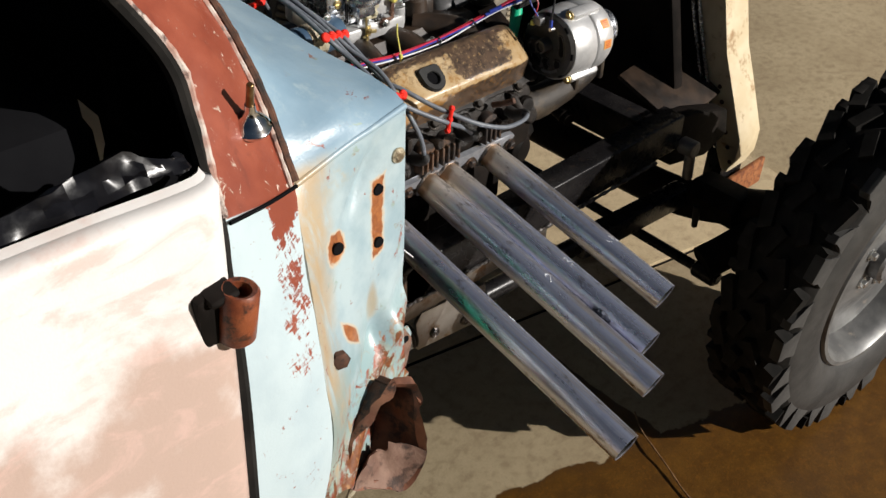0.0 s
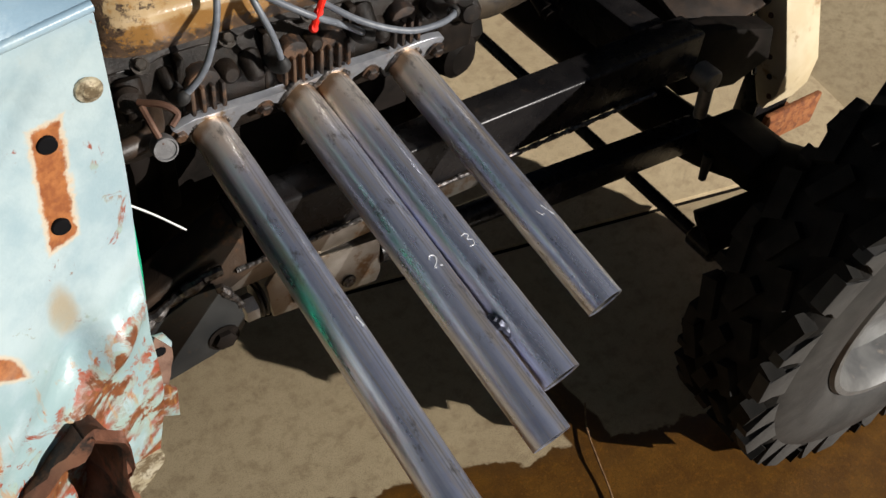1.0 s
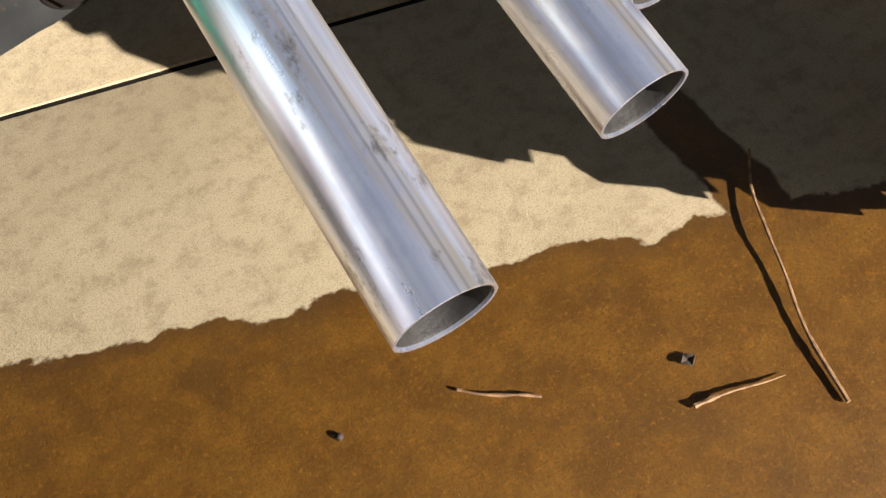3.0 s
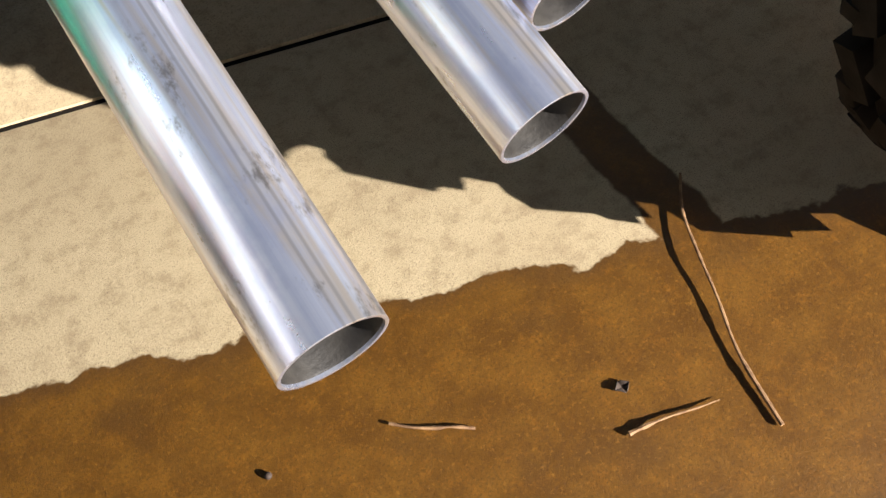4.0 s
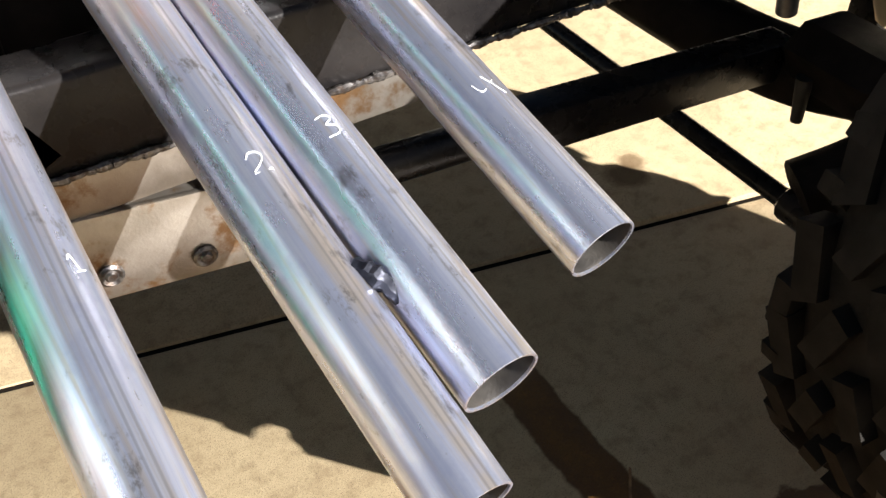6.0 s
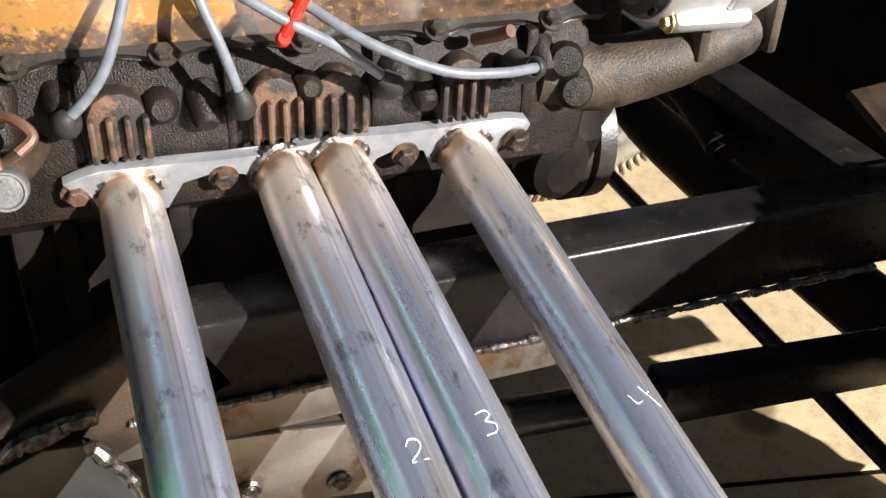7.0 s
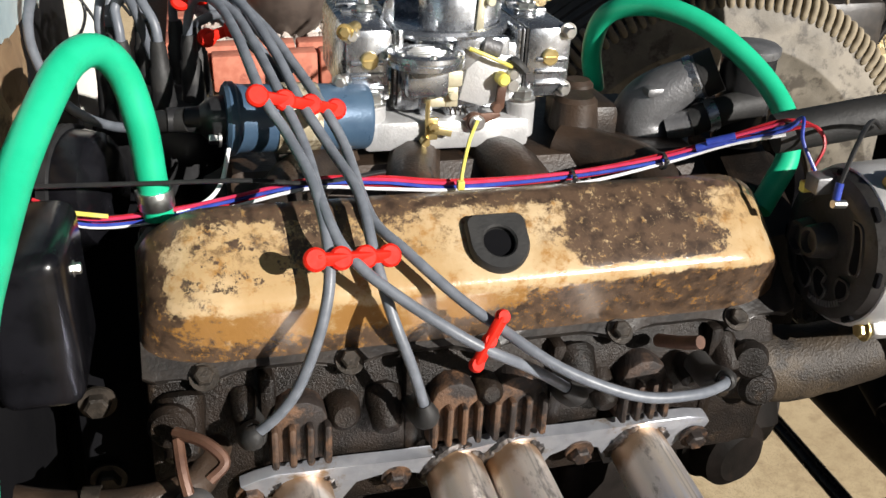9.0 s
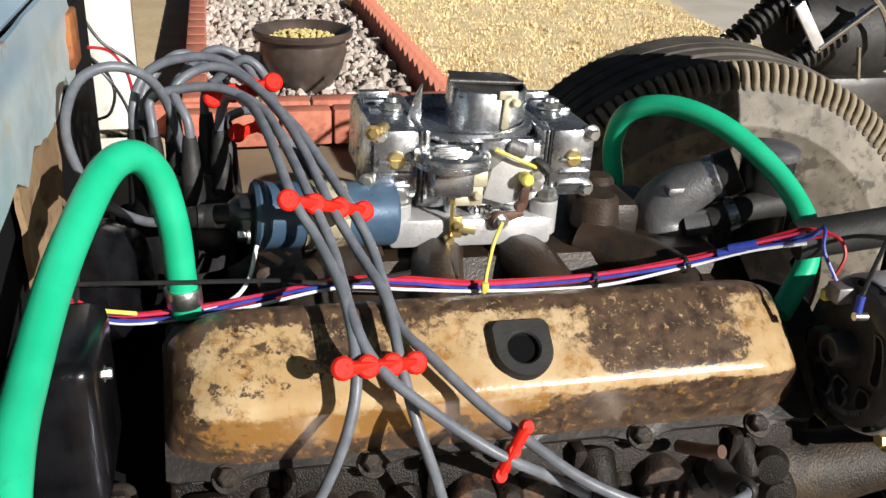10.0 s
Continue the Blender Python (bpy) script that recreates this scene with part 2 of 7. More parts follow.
def body_paint(name, kind):
    """Sun-bleached truck paint, with primer showing through and rust."""
    n = Net(name)
    x, z = n.axis(0), n.axis(2)
    blue = n.mix(n.step(n.noise(9, 5), 0.35, 0.7), (0.22, 0.335, 0.43), (0.30, 0.425, 0.52))
    white = n.mix(n.step(n.noise(12, 5), 0.4, 0.7), (0.50, 0.60, 0.63), (0.43, 0.53, 0.57))
    primer = n.mix(n.step(n.noise(14, 6), 0.35, 0.7), (0.23, 0.052, 0.029), (0.32, 0.085, 0.048))
    rust = n.mix(n.step(n.noise(90, 6, 0.7), 0.35, 0.7), (0.13, 0.045, 0.020), (0.25, 0.092, 0.034))
    mid = n.noise(30, 8, 0.72)
    if kind == "cowl":
        side = n.step(z, 1.072, 1.052)                                       # chalky side below the crease, blue top above it
        chalk = n.mix(n.step(n.noise(15, 6, 0.6), 0.38, 0.68), (0.42, 0.52, 0.545), (0.30, 0.41, 0.455))
        col = n.mix(side, n.mix(n.step(mid, 0.50, 0.74), blue, (0.36, 0.47, 0.52)), chalk)
        run = n.noise(1.0, 6, 0.65, n.scaled(40, 40, 7), 0.4)
        seamx = n.math("ADD", 0.655, n.math("MULTIPLY", n.math("MAXIMUM", n.math("SUBTRACT", z, 0.88), 0.0), 0.27))
        off = n.math("ADD", n.math("SUBTRACT", x, seamx), n.math("MULTIPLY", n.math("SUBTRACT", n.noise(18, 4), 0.5), 0.05))
        stain = n.math("MULTIPLY", n.math("MULTIPLY", n.step(off, 0.068, 0.018), n.step(run, 0.28, 0.54)), side)
        col = n.mix(n.math("MULTIPLY", stain, 0.85), col, (0.46, 0.32, 0.165))
        rim = n.math("MULTIPLY", n.step(n.noise(22, 6, 0.7), 0.50, 0.66), n.step(n.math("ABSOLUTE", n.math("SUBTRACT", n.math("ADD", z, n.math("MULTIPLY", x, -0.17)), 0.902)), 0.022, 0.004))
        col = n.mix(n.math("MULTIPLY", rim, 0.55), col, (0.50, 0.38, 0.20))
        grey = n.math("MULTIPLY", n.step(n.noise(13, 7, 0.7, distort=0.5), 0.54, 0.72), 0.45)
        col = n.mix(grey, col, (0.30, 0.385, 0.41))
        sx, sz = n.math("DIVIDE", n.math("SUBTRACT", x, STAIN[0]), 0.016), n.math("DIVIDE", n.math("SUBTRACT", z, STAIN[1]), 0.040)
        oval = n.math("ADD", n.math("ADD", n.math("MULTIPLY", sx, sx), n.math("MULTIPLY", sz, sz)), n.math("MULTIPLY", n.noise(60, 5, 0.7), 0.8))
        col = n.mix(n.math("MULTIPLY", n.step(oval, 1.35, 0.45), 0.75), col, (0.36, 0.27, 0.15))
        # rust round the bolt holes
        ed = n.math("MULTIPLY", n.math("SUBTRACT", n.noise(95, 5, 0.65), 0.5), 0.014)
        lean = n.math("ADD", 0.8215, n.math("MULTIPLY", n.math("SUBTRACT", z, 0.9435), 0.14))
        dx = n.math("SUBTRACT", n.math("ABSOLUTE", n.math("SUBTRACT", x, lean)), 0.0105)
        dz = n.math("SUBTRACT", n.math("ABSOLUTE", n.math("SUBTRACT", z, 0.942)), 0.050)
        slot = n.math("ADD", n.math("MAXIMUM", dx, dz), ed)
        q = n.math("SQRT", n.math("ADD", n.math("POWER", n.math("SUBTRACT", x, 0.737), 2.0), n.math("POWER", n.math("SUBTRACT", z, 0.951), 2.0)))
        spot = n.math("MINIMUM", slot, n.math("ADD", n.math("SUBTRACT", q, 0.0175), ed))
        streak = n.math("SUBTRACT", n.math("ABSOLUTE", n.math("ADD", n.math("SUBTRACT", x, 0.735), n.math("MULTIPLY", n.math("SUBTRACT", z, 0.83), 0.55))), n.math("SUBTRACT", n.math("MULTIPLY", n.step(n.math("ABSOLUTE", n.math("SUBTRACT", z, 0.83)), 0.048, 0.0), 0.016), 0.006))
        spot = n.math("MINIMUM", spot, n.math("ADD", n.math("ADD", streak, 0.001), n.math("MULTIPLY", ed, 0.4)))
        fresh = n.mix(n.step(n.noise(70, 6, 0.7), 0.35, 0.68), (0.24, 0.075, 0.026), (0.43, 0.165, 0.055))
        col = n.mix(n.step(spot, 0.006, 0.0015), col, (0.55, 0.47, 0.36))
        col = n.mix(n.step(spot, 0.002, -0.001), col, fresh)
        lowf = n.math("ADD", n.math("MULTIPLY", n.step(z, 0.80, 0.66), 0.19), n.noise(26, 9, 0.72, distort=0.7))
        fold = n.math("ADD", n.math("MULTIPLY", n.math("SUBTRACT", x, 0.70), 0.73), n.math("SUBTRACT", 0.665, z))
        near = n.step(n.math("ABSOLUTE", n.math("ADD", fold, n.math("MULTIPLY", n.math("SUBTRACT", n.noise(30), 0.5), 0.02))), 0.030, 0.004)
        lowf = n.math("ADD", lowf, n.math("MULTIPLY", near, 0.13))
        teal = n.math("MULTIPLY", n.step(z, 0.84, 0.77), n.step(n.noise(16, 6, 0.65), 0.34, 0.58))
        col = n.mix(n.math("MULTIPLY", teal, 0.75), col, (0.24, 0.36, 0.365))
        col = n.mix(n.step(lowf, 0.62, 0.65), col, n.mix(n.step(n.noise(40, 6), 0.4, 0.6), primer, (0.30, 0.40, 0.36)))
        col = n.mix(n.step(lowf, 0.70, 0.74), col, rust)
        drip = n.math("MULTIPLY", n.step(n.noise(1.0, 5, 0.6, n.scaled(90, 90, 12), 0.3), 0.58, 0.68), n.step(z, 0.82, 0.76))
        col = n.mix(n.math("MULTIPLY", drip, 0.6), col, (0.44, 0.22, 0.07))
    elif kind == "pillar":
        up = n.noise(1.0, 6, 0.72, n.scaled(130, 130, 34), 0.3)
        across = n.noise(1.0, 5, 0.7, n.scaled(46, 46, 330), 0.4)
        patch = n.noise(30, 6, 0.7)
        mid_x = n.math("ADD", 0.630, n.math("MULTIPLY", n.math("SUBTRACT", z, 0.92), 0.22))
        band = n.math("MULTIPLY", n.step(n.math("ABSOLUTE", n.math("SUBTRACT", x, mid_x)), 0.036, 0.012), n.step(z, 0.83, 0.90))
        f = n.math("ADD", n.math("ADD", n.math("MULTIPLY", up, 0.36), n.math("MULTIPLY", across, 0.30)), n.math("ADD", n.math("MULTIPLY", patch, 0.34), n.math("MULTIPLY", band, 0.085)))
        seam = n.math("ADD", 1.0515, n.math("MULTIPLY", n.math("SUBTRACT", x, 0.697), -0.32))
        f = n.math("ADD", f, n.math("MULTIPLY", n.math("MULTIPLY", n.step(z, 1.005, 1.045), n.step(x, 0.635, 0.665)), 0.17))
        worn = n.mix(n.step(f, 0.585, 0.615), white, primer)
        chips = n.step(n.noise(1.0, 7, 0.76, n.scaled(62, 62, 24), 0.5), 0.615, 0.65)
        scuff = n.math("MULTIPLY", n.step(n.noise(1.0, 6, 0.7, n.scaled(30, 30, 14), 0.8), 0.52, 0.72), 0.6)
        top = n.mix(scuff, primer, (0.15, 0.042, 0.028))
        low = n.math("ADD", n.noise(60, 7, 0.7), n.math("MULTIPLY", n.step(z, 1.085, 1.055), 0.13))
        top = n.mix(n.step(low, 0.66, 0.69), top, (0.62, 0.50, 0.42))
        top = n.mix(chips, top, (0.52, 0.42, 0.34))
        col = n.mix(n.step(n.math("SUBTRACT", z, seam), -0.001, 0.001), worn, top)
    else:
        pink = n.mix(n.step(n.noise(5, 6, 0.6), 0.40, 0.72), (0.78, 0.755, 0.73), (0.70, 0.61, 0.56))
        bare = n.math("ADD", n.noise(7, 6, 0.6), n.math("MULTIPLY", n.step(z, 1.05, 0.97), 0.30))
        pink = n.mix(n.step(bare, 0.60, 0.78), pink, (0.50, 0.37, 0.31))
        rosy = n.math("MULTIPLY", n.step(n.noise(1.0, 7, 0.66, n.scaled(9, 9, 24), 0.6), 0.52, 0.68), 0.6)
        pink = n.mix(rosy, pink, (0.66, 0.46, 0.40))
        col = n.mix(n.step(n.noise(17, 8, 0.72), 0.69, 0.73), pink, (0.42, 0.22, 0.16))
    n.bump(n.math("ADD", n.noise(300, 3), n.math("MULTIPLY", mid, 2.0)), 0.18, 0.0012)
    return n.done(col, n.math("ADD", 0.20, n.math("MULTIPLY", mid, 0.28)))


M = {
    "concrete": concrete(True), "path": concrete(False),
    "dirt": plain("dry_dirt", (0.22, 0.16, 0.10), (0.30, 0.23, 0.15), 0.9, scale=2, fine=90, bump=0.6),
    "tube": tube_steel(),
    "flange": plain("cut_steel_plate", (0.55, 0.57, 0.63), (0.68, 0.70, 0.75), 0.36, 0.75, 60, 500, 0.15, (0.35, 0.26, 0.17), 0.40, 35),
    "weld": plain("weld_bead", (0.06, 0.055, 0.055), (0.20, 0.19, 0.185), 0.36, 0.85, 160, 500, 0.4, (0.07, 0.05, 0.04), 0.45, 90),
    "gold": cover_paint(),
    "grease": plain("greasy_cast_iron", (0.006, 0.0045, 0.0035), (0.016, 0.011, 0.008), 0.42, 0.0, 34, 620, 1.0, (0.052, 0.034, 0.020), 0.36, 44, Specular_IOR_Level=0.26),
    # Near-black for dark iron, with the shade on hidden parts put into it.
    "soot_shade": plain("shade_black_iron", (0.007, 0.006, 0.0052), (0.014, 0.011, 0.0095), 0.6, 0.0, 22, 500, 0.3, (0.020, 0.013, 0.009), 0.33, 24, Specular_IOR_Level=0.06),
    "burnt": plain("heat_burnt_steel", (0.036, 0.039, 0.041), (0.075, 0.078, 0.078), 0.34, 0.55, 7, 400, 0.15, (0.20, 0.11, 0.055), 0.34, 22),
    "crust": plain("oil_caked_iron", (0.026, 0.019, 0.013), (0.064, 0.046, 0.028), 0.55, 0.0, 18, 500, 1.0, (0.016, 0.012, 0.009), 0.46, 26),
    "manifold": plain("oily_brown_cast_iron", (0.016, 0.011, 0.008), (0.045, 0.028, 0.018), 0.46, 0.0, 20, 380, 0.5, (0.15, 0.068, 0.028), 0.35, 14),
    "rusty_cast": plain("rusty_cast_iron", (0.050, 0.029, 0.019), (0.15, 0.078, 0.040), 0.62, 0.0, 13, 420, 0.8, (0.016, 0.011, 0.009), 0.52, 40),
    "oily": plain("oily_black_metal", (0.016, 0.014, 0.013), (0.034, 0.028, 0.024), 0.42, 0.0, 30, 240, 0.5, (0.08, 0.055, 0.035), 0.32, 50),
    "chassis": plain("black_chassis_steel", (0.008, 0.0074, 0.008), (0.016, 0.0145, 0.0145), 0.27, 0.0, 14, 300, 0.22, (0.05, 0.034, 0.024), 0.33, 20, Specular_IOR_Level=0.26),
    "raw": plain("raw_steel_scorched", (0.25, 0.225, 0.195), (0.39, 0.36, 0.325), 0.34, 0.85, 17, 350, 0.2, (0.20, 0.115, 0.055), 0.44, 18),
    "bolt": plain("zinc_bolt", (0.60, 0.60, 0.58), (0.70, 0.70, 0.68), 0.35, 1.0, 80, 500, 0.1),
    "dark_bolt": plain("oily_bolt", (0.026, 0.022, 0.018), (0.055, 0.045, 0.036), 0.4, 0.3, 90, 400, 0.5),
    "alloy": plain("cast_aluminium_bright", (0.66, 0.66, 0.66), (0.56, 0.56, 0.56), 0.38, 0.5, 50, 450, 0.3, (0.40, 0.39, 0.38), 0.34, 40),
    "alloy_dull": plain("cast_aluminium_dull", (0.17, 0.17, 0.175), (0.25, 0.25, 0.255), 0.45, 0.6, 40, 400, 0.4, (0.09, 0.08, 0.075), 0.38, 40),
    "dark_cast": plain("dark_cast_aluminium", (0.035, 0.033, 0.032), (0.062, 0.058, 0.055), 0.38, 0.2, 40, 300, 0.35, (0.02, 0.018, 0.016), 0.40, 40),
    "zinc": plain("zinc_die_cast", (0.43, 0.45, 0.48), (0.56, 0.58, 0.61), 0.26, 0.92, 40, 420, 0.05, (0.07, 0.07, 0.07), 0.38, 55),
    "brass": plain("yellow_passivated_brass", (0.52, 0.38, 0.15), (0.62, 0.50, 0.24), 0.35, 0.8, 90, 500, 0.1),
    "cream": plain("cream_passivated_steel", (0.66, 0.60, 0.42), (0.74, 0.69, 0.52), 0.4, 0.5, 60, 400, 0.2),
    "card": plain("torn_brown_fibreboard", (0.20, 0.125, 0.065), (0.30, 0.20, 0.11), 0.9, 0.0, 25, 160, 0.8, (0.09, 0.055, 0.03), 0.42, 30),
    "bar": plain("yellowed_dusty_rubber", (0.18, 0.148, 0.10), (0.30, 0.25, 0.17), 0.75, 0.0, 26, 300, 0.3, (0.05, 0.042, 0.034), 0.44, 14),
    "brass_worn": plain("tarnished_brass", (0.20, 0.12, 0.05), (0.34, 0.22, 0.10), 0.35, 0.8, 90, 500, 0.1),
    "lip_rust": plain("orange_brown_primer_rust", (0.15, 0.055, 0.030), (0.28, 0.12, 0.066), 0.6, 0.0, 26, 260, 0.7, (0.040, 0.022, 0.016), 0.45, 40),
    "hinge_red": plain("rust_red_primer", (0.15, 0.036, 0.016), (0.27, 0.075, 0.028), 0.42, 0.0, 40, 260, 0.6, (0.035, 0.018, 0.012), 0.42, 50),
    "copper": plain("brown_steel_strap", (0.085, 0.042, 0.028), (0.13, 0.066, 0.042), 0.5, 0.2, 60, 400, 0.3),
    "black_plastic": plain("black_plastic", (0.014, 0.014, 0.015), (0.024, 0.024, 0.025), 0.36, 0.0, 50, 500, 0.1),
    "gloss_black": plain("gloss_black_enamel", (0.004, 0.004, 0.005), (0.008, 0.008, 0.010), 0.22, 0.0, 40, 500, 0.05, Specular_IOR_Level=0.35),
    "rubber": plain("black_rubber", (0.012, 0.012, 0.012), (0.022, 0.021, 0.020), 0.62, 0.0, 40, 350, 0.3),
    "tyre": plain("worn_tyre_rubber", (0.011, 0.0105, 0.0095), (0.021, 0.019, 0.017), 0.8, 0.0, 18, 320, 0.4, (0.034, 0.030, 0.026), 0.34, 30, Specular_IOR_Level=0.10),
    "sidewall": plain("dusty_sidewall_rubber", (0.026, 0.025, 0.024), (0.048, 0.046, 0.043), 0.70, 0.0, 12, 320, 0.3, (0.02, 0.019, 0.018), 0.40, 30),
    "tyre_side": plain("black_sidewall_rubber", (0.018, 0.0175, 0.0165), (0.038, 0.0365, 0.034), 0.6, 0.0, 14, 320, 0.4, (0.050, 0.047, 0.043), 0.36, 22),
    "old_sidewall": plain("dusty_tan_sidewall", (0.14, 0.125, 0.10), (0.23, 0.205, 0.165), 0.62, 0.0, 14, 300, 0.4, (0.07, 0.060, 0.048), 0.46, 26),
    "old_tread": plain("old_tread_rubber", (0.065, 0.056, 0.047), (0.11, 0.096, 0.08), 0.8, 0.0, 20, 320, 0.4),
    "rim": plain("silver_painted_rim", (0.11, 0.11, 0.11), (0.17, 0.17, 0.165), 0.42, 0.3, 20, 400, 0.2, (0.25, 0.22, 0.19), 0.36, 30),
    "wire_grey": plain("grey_silicone_cable", (0.115, 0.128, 0.15), (0.155, 0.17, 0.195), 0.42, 0.0, 90, 500, 0.1),
    "red": plain("red_plastic", (0.62, 0.014, 0.006), (0.70, 0.020, 0.008), 0.6, 0.0, 90, 500, 0.1, Specular_IOR_Level=0.2),
    "wire_red": plain("red_wire", (0.38, 0.012, 0.02), (0.45, 0.02, 0.03), 0.35, 0.0, 90),
    "wire_pink": plain("pink_wire", (0.52, 0.03, 0.085), (0.58, 0.045, 0.11), 0.35, 0.0, 90),
    "wire_blue": plain("blue_wire", (0.03, 0.05, 0.32), (0.04, 0.08, 0.4), 0.35, 0.0, 90),
    "wire_white": plain("white_wire", (0.75, 0.75, 0.76), (0.82, 0.82, 0.82), 0.4, 0.0, 90),
    "wire_black": plain("black_wire", (0.012, 0.012, 0.013), (0.02, 0.02, 0.02), 0.4, 0.0, 90),
    "wire_yellow": plain("yellow_wire", (0.62, 0.54, 0.10), (0.68, 0.60, 0.16), 0.4, 0.0, 90),
    "green": plain("green_rubber_hose", (0.010, 0.42, 0.215), (0.016, 0.47, 0.25), 0.36, 0.0, 30, 400, 0.12, (0.02, 0.28, 0.16), 0.33, 50),
    "coil_blue": plain("blue_coil_can", (0.055, 0.10, 0.165), (0.075, 0.13, 0.20), 0.32, 0.25, 30, 400, 0.15, (0.12, 0.11, 0.10), 0.33, 30),
    "strap": plain("stained_metal_strap", (0.42, 0.36, 0.24), (0.55, 0.50, 0.38), 0.5, 0.3, 60, 400, 0.3, (0.16, 0.12, 0.07), 0.5, 80),
    "cowl": body_paint("bleached_blue_paint", "cowl"), "pillar": body_paint("white_paint_over_primer", "pillar"),
    "door": body_paint("chalky_door_paint", "door"),
    "rust": plain("flaky_rust", (0.060, 0.027, 0.016), (0.13, 0.050, 0.024), 0.8, 0.0, 30, 180, 1.0, (0.022, 0.014, 0.011), 0.46, 40),
    "rust_brown": plain("dry_brown_rust", (0.15, 0.080, 0.056), (0.24, 0.145, 0.105), 0.8, 0.0, 24, 200, 0.8, (0.045, 0.025, 0.018), 0.45, 22),
    "chipped": plain("chipped_pink_primer", (0.40, 0.23, 0.18), (0.58, 0.50, 0.44), 0.7, 0.0, 60, 300, 0.4, (0.10, 0.06, 0.05), 0.42, 50),
    "rust_orange": plain("orange_rust", (0.26, 0.080, 0.022), (0.35, 0.135, 0.045), 0.85, 0.0, 50, 260, 0.7, (0.15, 0.045, 0.016), 0.47, 60),
    # Near-black that stands for shade in the cab and in hollows.
    "interior": plain("shade_near_black", (0.003, 0.003, 0.004), (0.006, 0.006, 0.007), 0.9, 0.0, 6, 200, 0.2, Specular_IOR_Level=0.1),
    "beige": plain("weathered_beige_paint", (0.62, 0.50, 0.31), (0.70, 0.59, 0.40), 0.55, 0.0, 16, 300, 0.3, (0.36, 0.22, 0.10), 0.40, 20),
    "blue_weld": plain("heat_blued_weld", (0.02, 0.022, 0.032), (0.07, 0.075, 0.10), 0.34, 0.7, 90, 400, 0.4, (0.10, 0.05, 0.025), 0.34, 60),
    # Tube inside is far darker than the steel; shade is put into its colour.
    "bore": plain("shade_dark_tube_bore", (0.018, 0.016, 0.015), (0.042, 0.038, 0.034), 0.5, 0.2, 40, 400, 0.25),
    "chrome": plain("chrome", (0.72, 0.72, 0.72), (0.78, 0.78, 0.78), 0.10, 1.0, 60, 500, 0.05),
    "white_paint": plain("white_house_paint", (0.70, 0.69, 0.63), (0.78, 0.77, 0.72), 0.6, 0.0, 8, 250, 0.3, (0.45, 0.42, 0.35), 0.36, 14),
    "brick": plain("painted_red_brick", (0.42, 0.135, 0.085), (0.50, 0.185, 0.12), 0.8, 0.0, 20, 150, 0.6, (0.30, 0.09, 0.06), 0.42, 12),
    "pot": plain("brown_glazed_clay", (0.055, 0.042, 0.036), (0.085, 0.066, 0.055), 0.34, 0.0, 12, 200, 0.2),
    "straw": plain("dry_flowers", (0.52, 0.43, 0.16), (0.60, 0.50, 0.22), 0.9, 0.0, 40, 200, 0.5),
    "lawn_soil": plain("dead_lawn_thatch", (0.74, 0.58, 0.32), (0.84, 0.70, 0.43), 0.95, 0.0, 5, 120, 0.8, (0.50, 0.34, 0.14), 0.42, 9),
    "grass": plain("dead_grass_blades", (0.78, 0.62, 0.33), (0.88, 0.77, 0.50), 0.9, 0.0, 9, 100, 0.2, (0.50, 0.34, 0.15), 0.44, 13),
    "twig": plain("dry_twig_bark", (0.15, 0.078, 0.036), (0.30, 0.17, 0.08), 0.8, 0.0, 90, 400, 0.7),
    "leaf": plain("dead_dark_leaf", (0.03, 0.018, 0.012), (0.05, 0.03, 0.02), 0.8, 0.0, 90, 300, 0.5),
    "chalk": plain("white_paint_marker", (0.82, 0.83, 0.85), (0.76, 0.77, 0.8), 0.7, 0.0, 60),
    "sticker": plain("orange_sticker", (0.75, 0.33, 0.06), (0.80, 0.40, 0.10), 0.5, 0.0, 50),
    "stucco": plain("added_wall_stucco", (0.34, 0.27, 0.20), (0.40, 0.32, 0.24), 0.9, 0.0, 2, 120, 0.6),
    "road": plain("pale_road", (0.62, 0.57, 0.49), (0.70, 0.65, 0.57), 0.9, 0.0, 3, 100, 0.5),
}


# ---- mesh helpers ----
def part(name, bm, material, parent=None, label="", m=None, sharp=38):
    """Links a bmesh as ONE mesh object under a thing or under a part."""
    me = bpy.data.meshes.new(name)
    bmesh.ops.recalc_face_normals(bm, faces=bm.faces)
    lim = radians(sharp)
    for ed in bm.edges:
        ed.smooth = len(ed.link_faces) == 2 and ed.calc_face_angle(0.0) < lim
    for f in bm.faces:
        f.smooth = True
    bm.to_mesh(me)
    bm.free()
    me.materials.append(M[material])
    ob = new(name, me)
    ob.parent = parent
    if m is not None:
        ob.matrix_basis = m
    if label:
        tagged(ob, label)
    return ob


def shared(name, ob, m, parent):
    """Another object on the mesh of ob, at the pose m."""
    o = new(name, ob.data)
    o.parent, o.matrix_basis = parent, m
    return o


def thing(name, label, category, group="", kind="", m=None):
    ob = new(name)
    ob.empty_display_size = 0.05
    if m is not None:
        ob.matrix_basis = m
    return tagged(ob, label, category, group, kind)


def bevelled(bm, geom_edges, w, seg=2):
    if w > 0:
        bmesh.ops.bevel(bm, geom=geom_edges, offset=w, segments=seg, affect="EDGES", profile=0.5)


def box(bm, c, s, bev=0.0, m=None, seg=2):
    r = bmesh.ops.create_cube(bm, size=1.0, matrix=(m or Matrix()) @ Matrix.Translation(c) @ Matrix.Diagonal((*s, 1)))
    if bev:
        bevelled(bm, list({ed for v in r["verts"] for ed in v.link_edges}), bev, seg)
    return bm


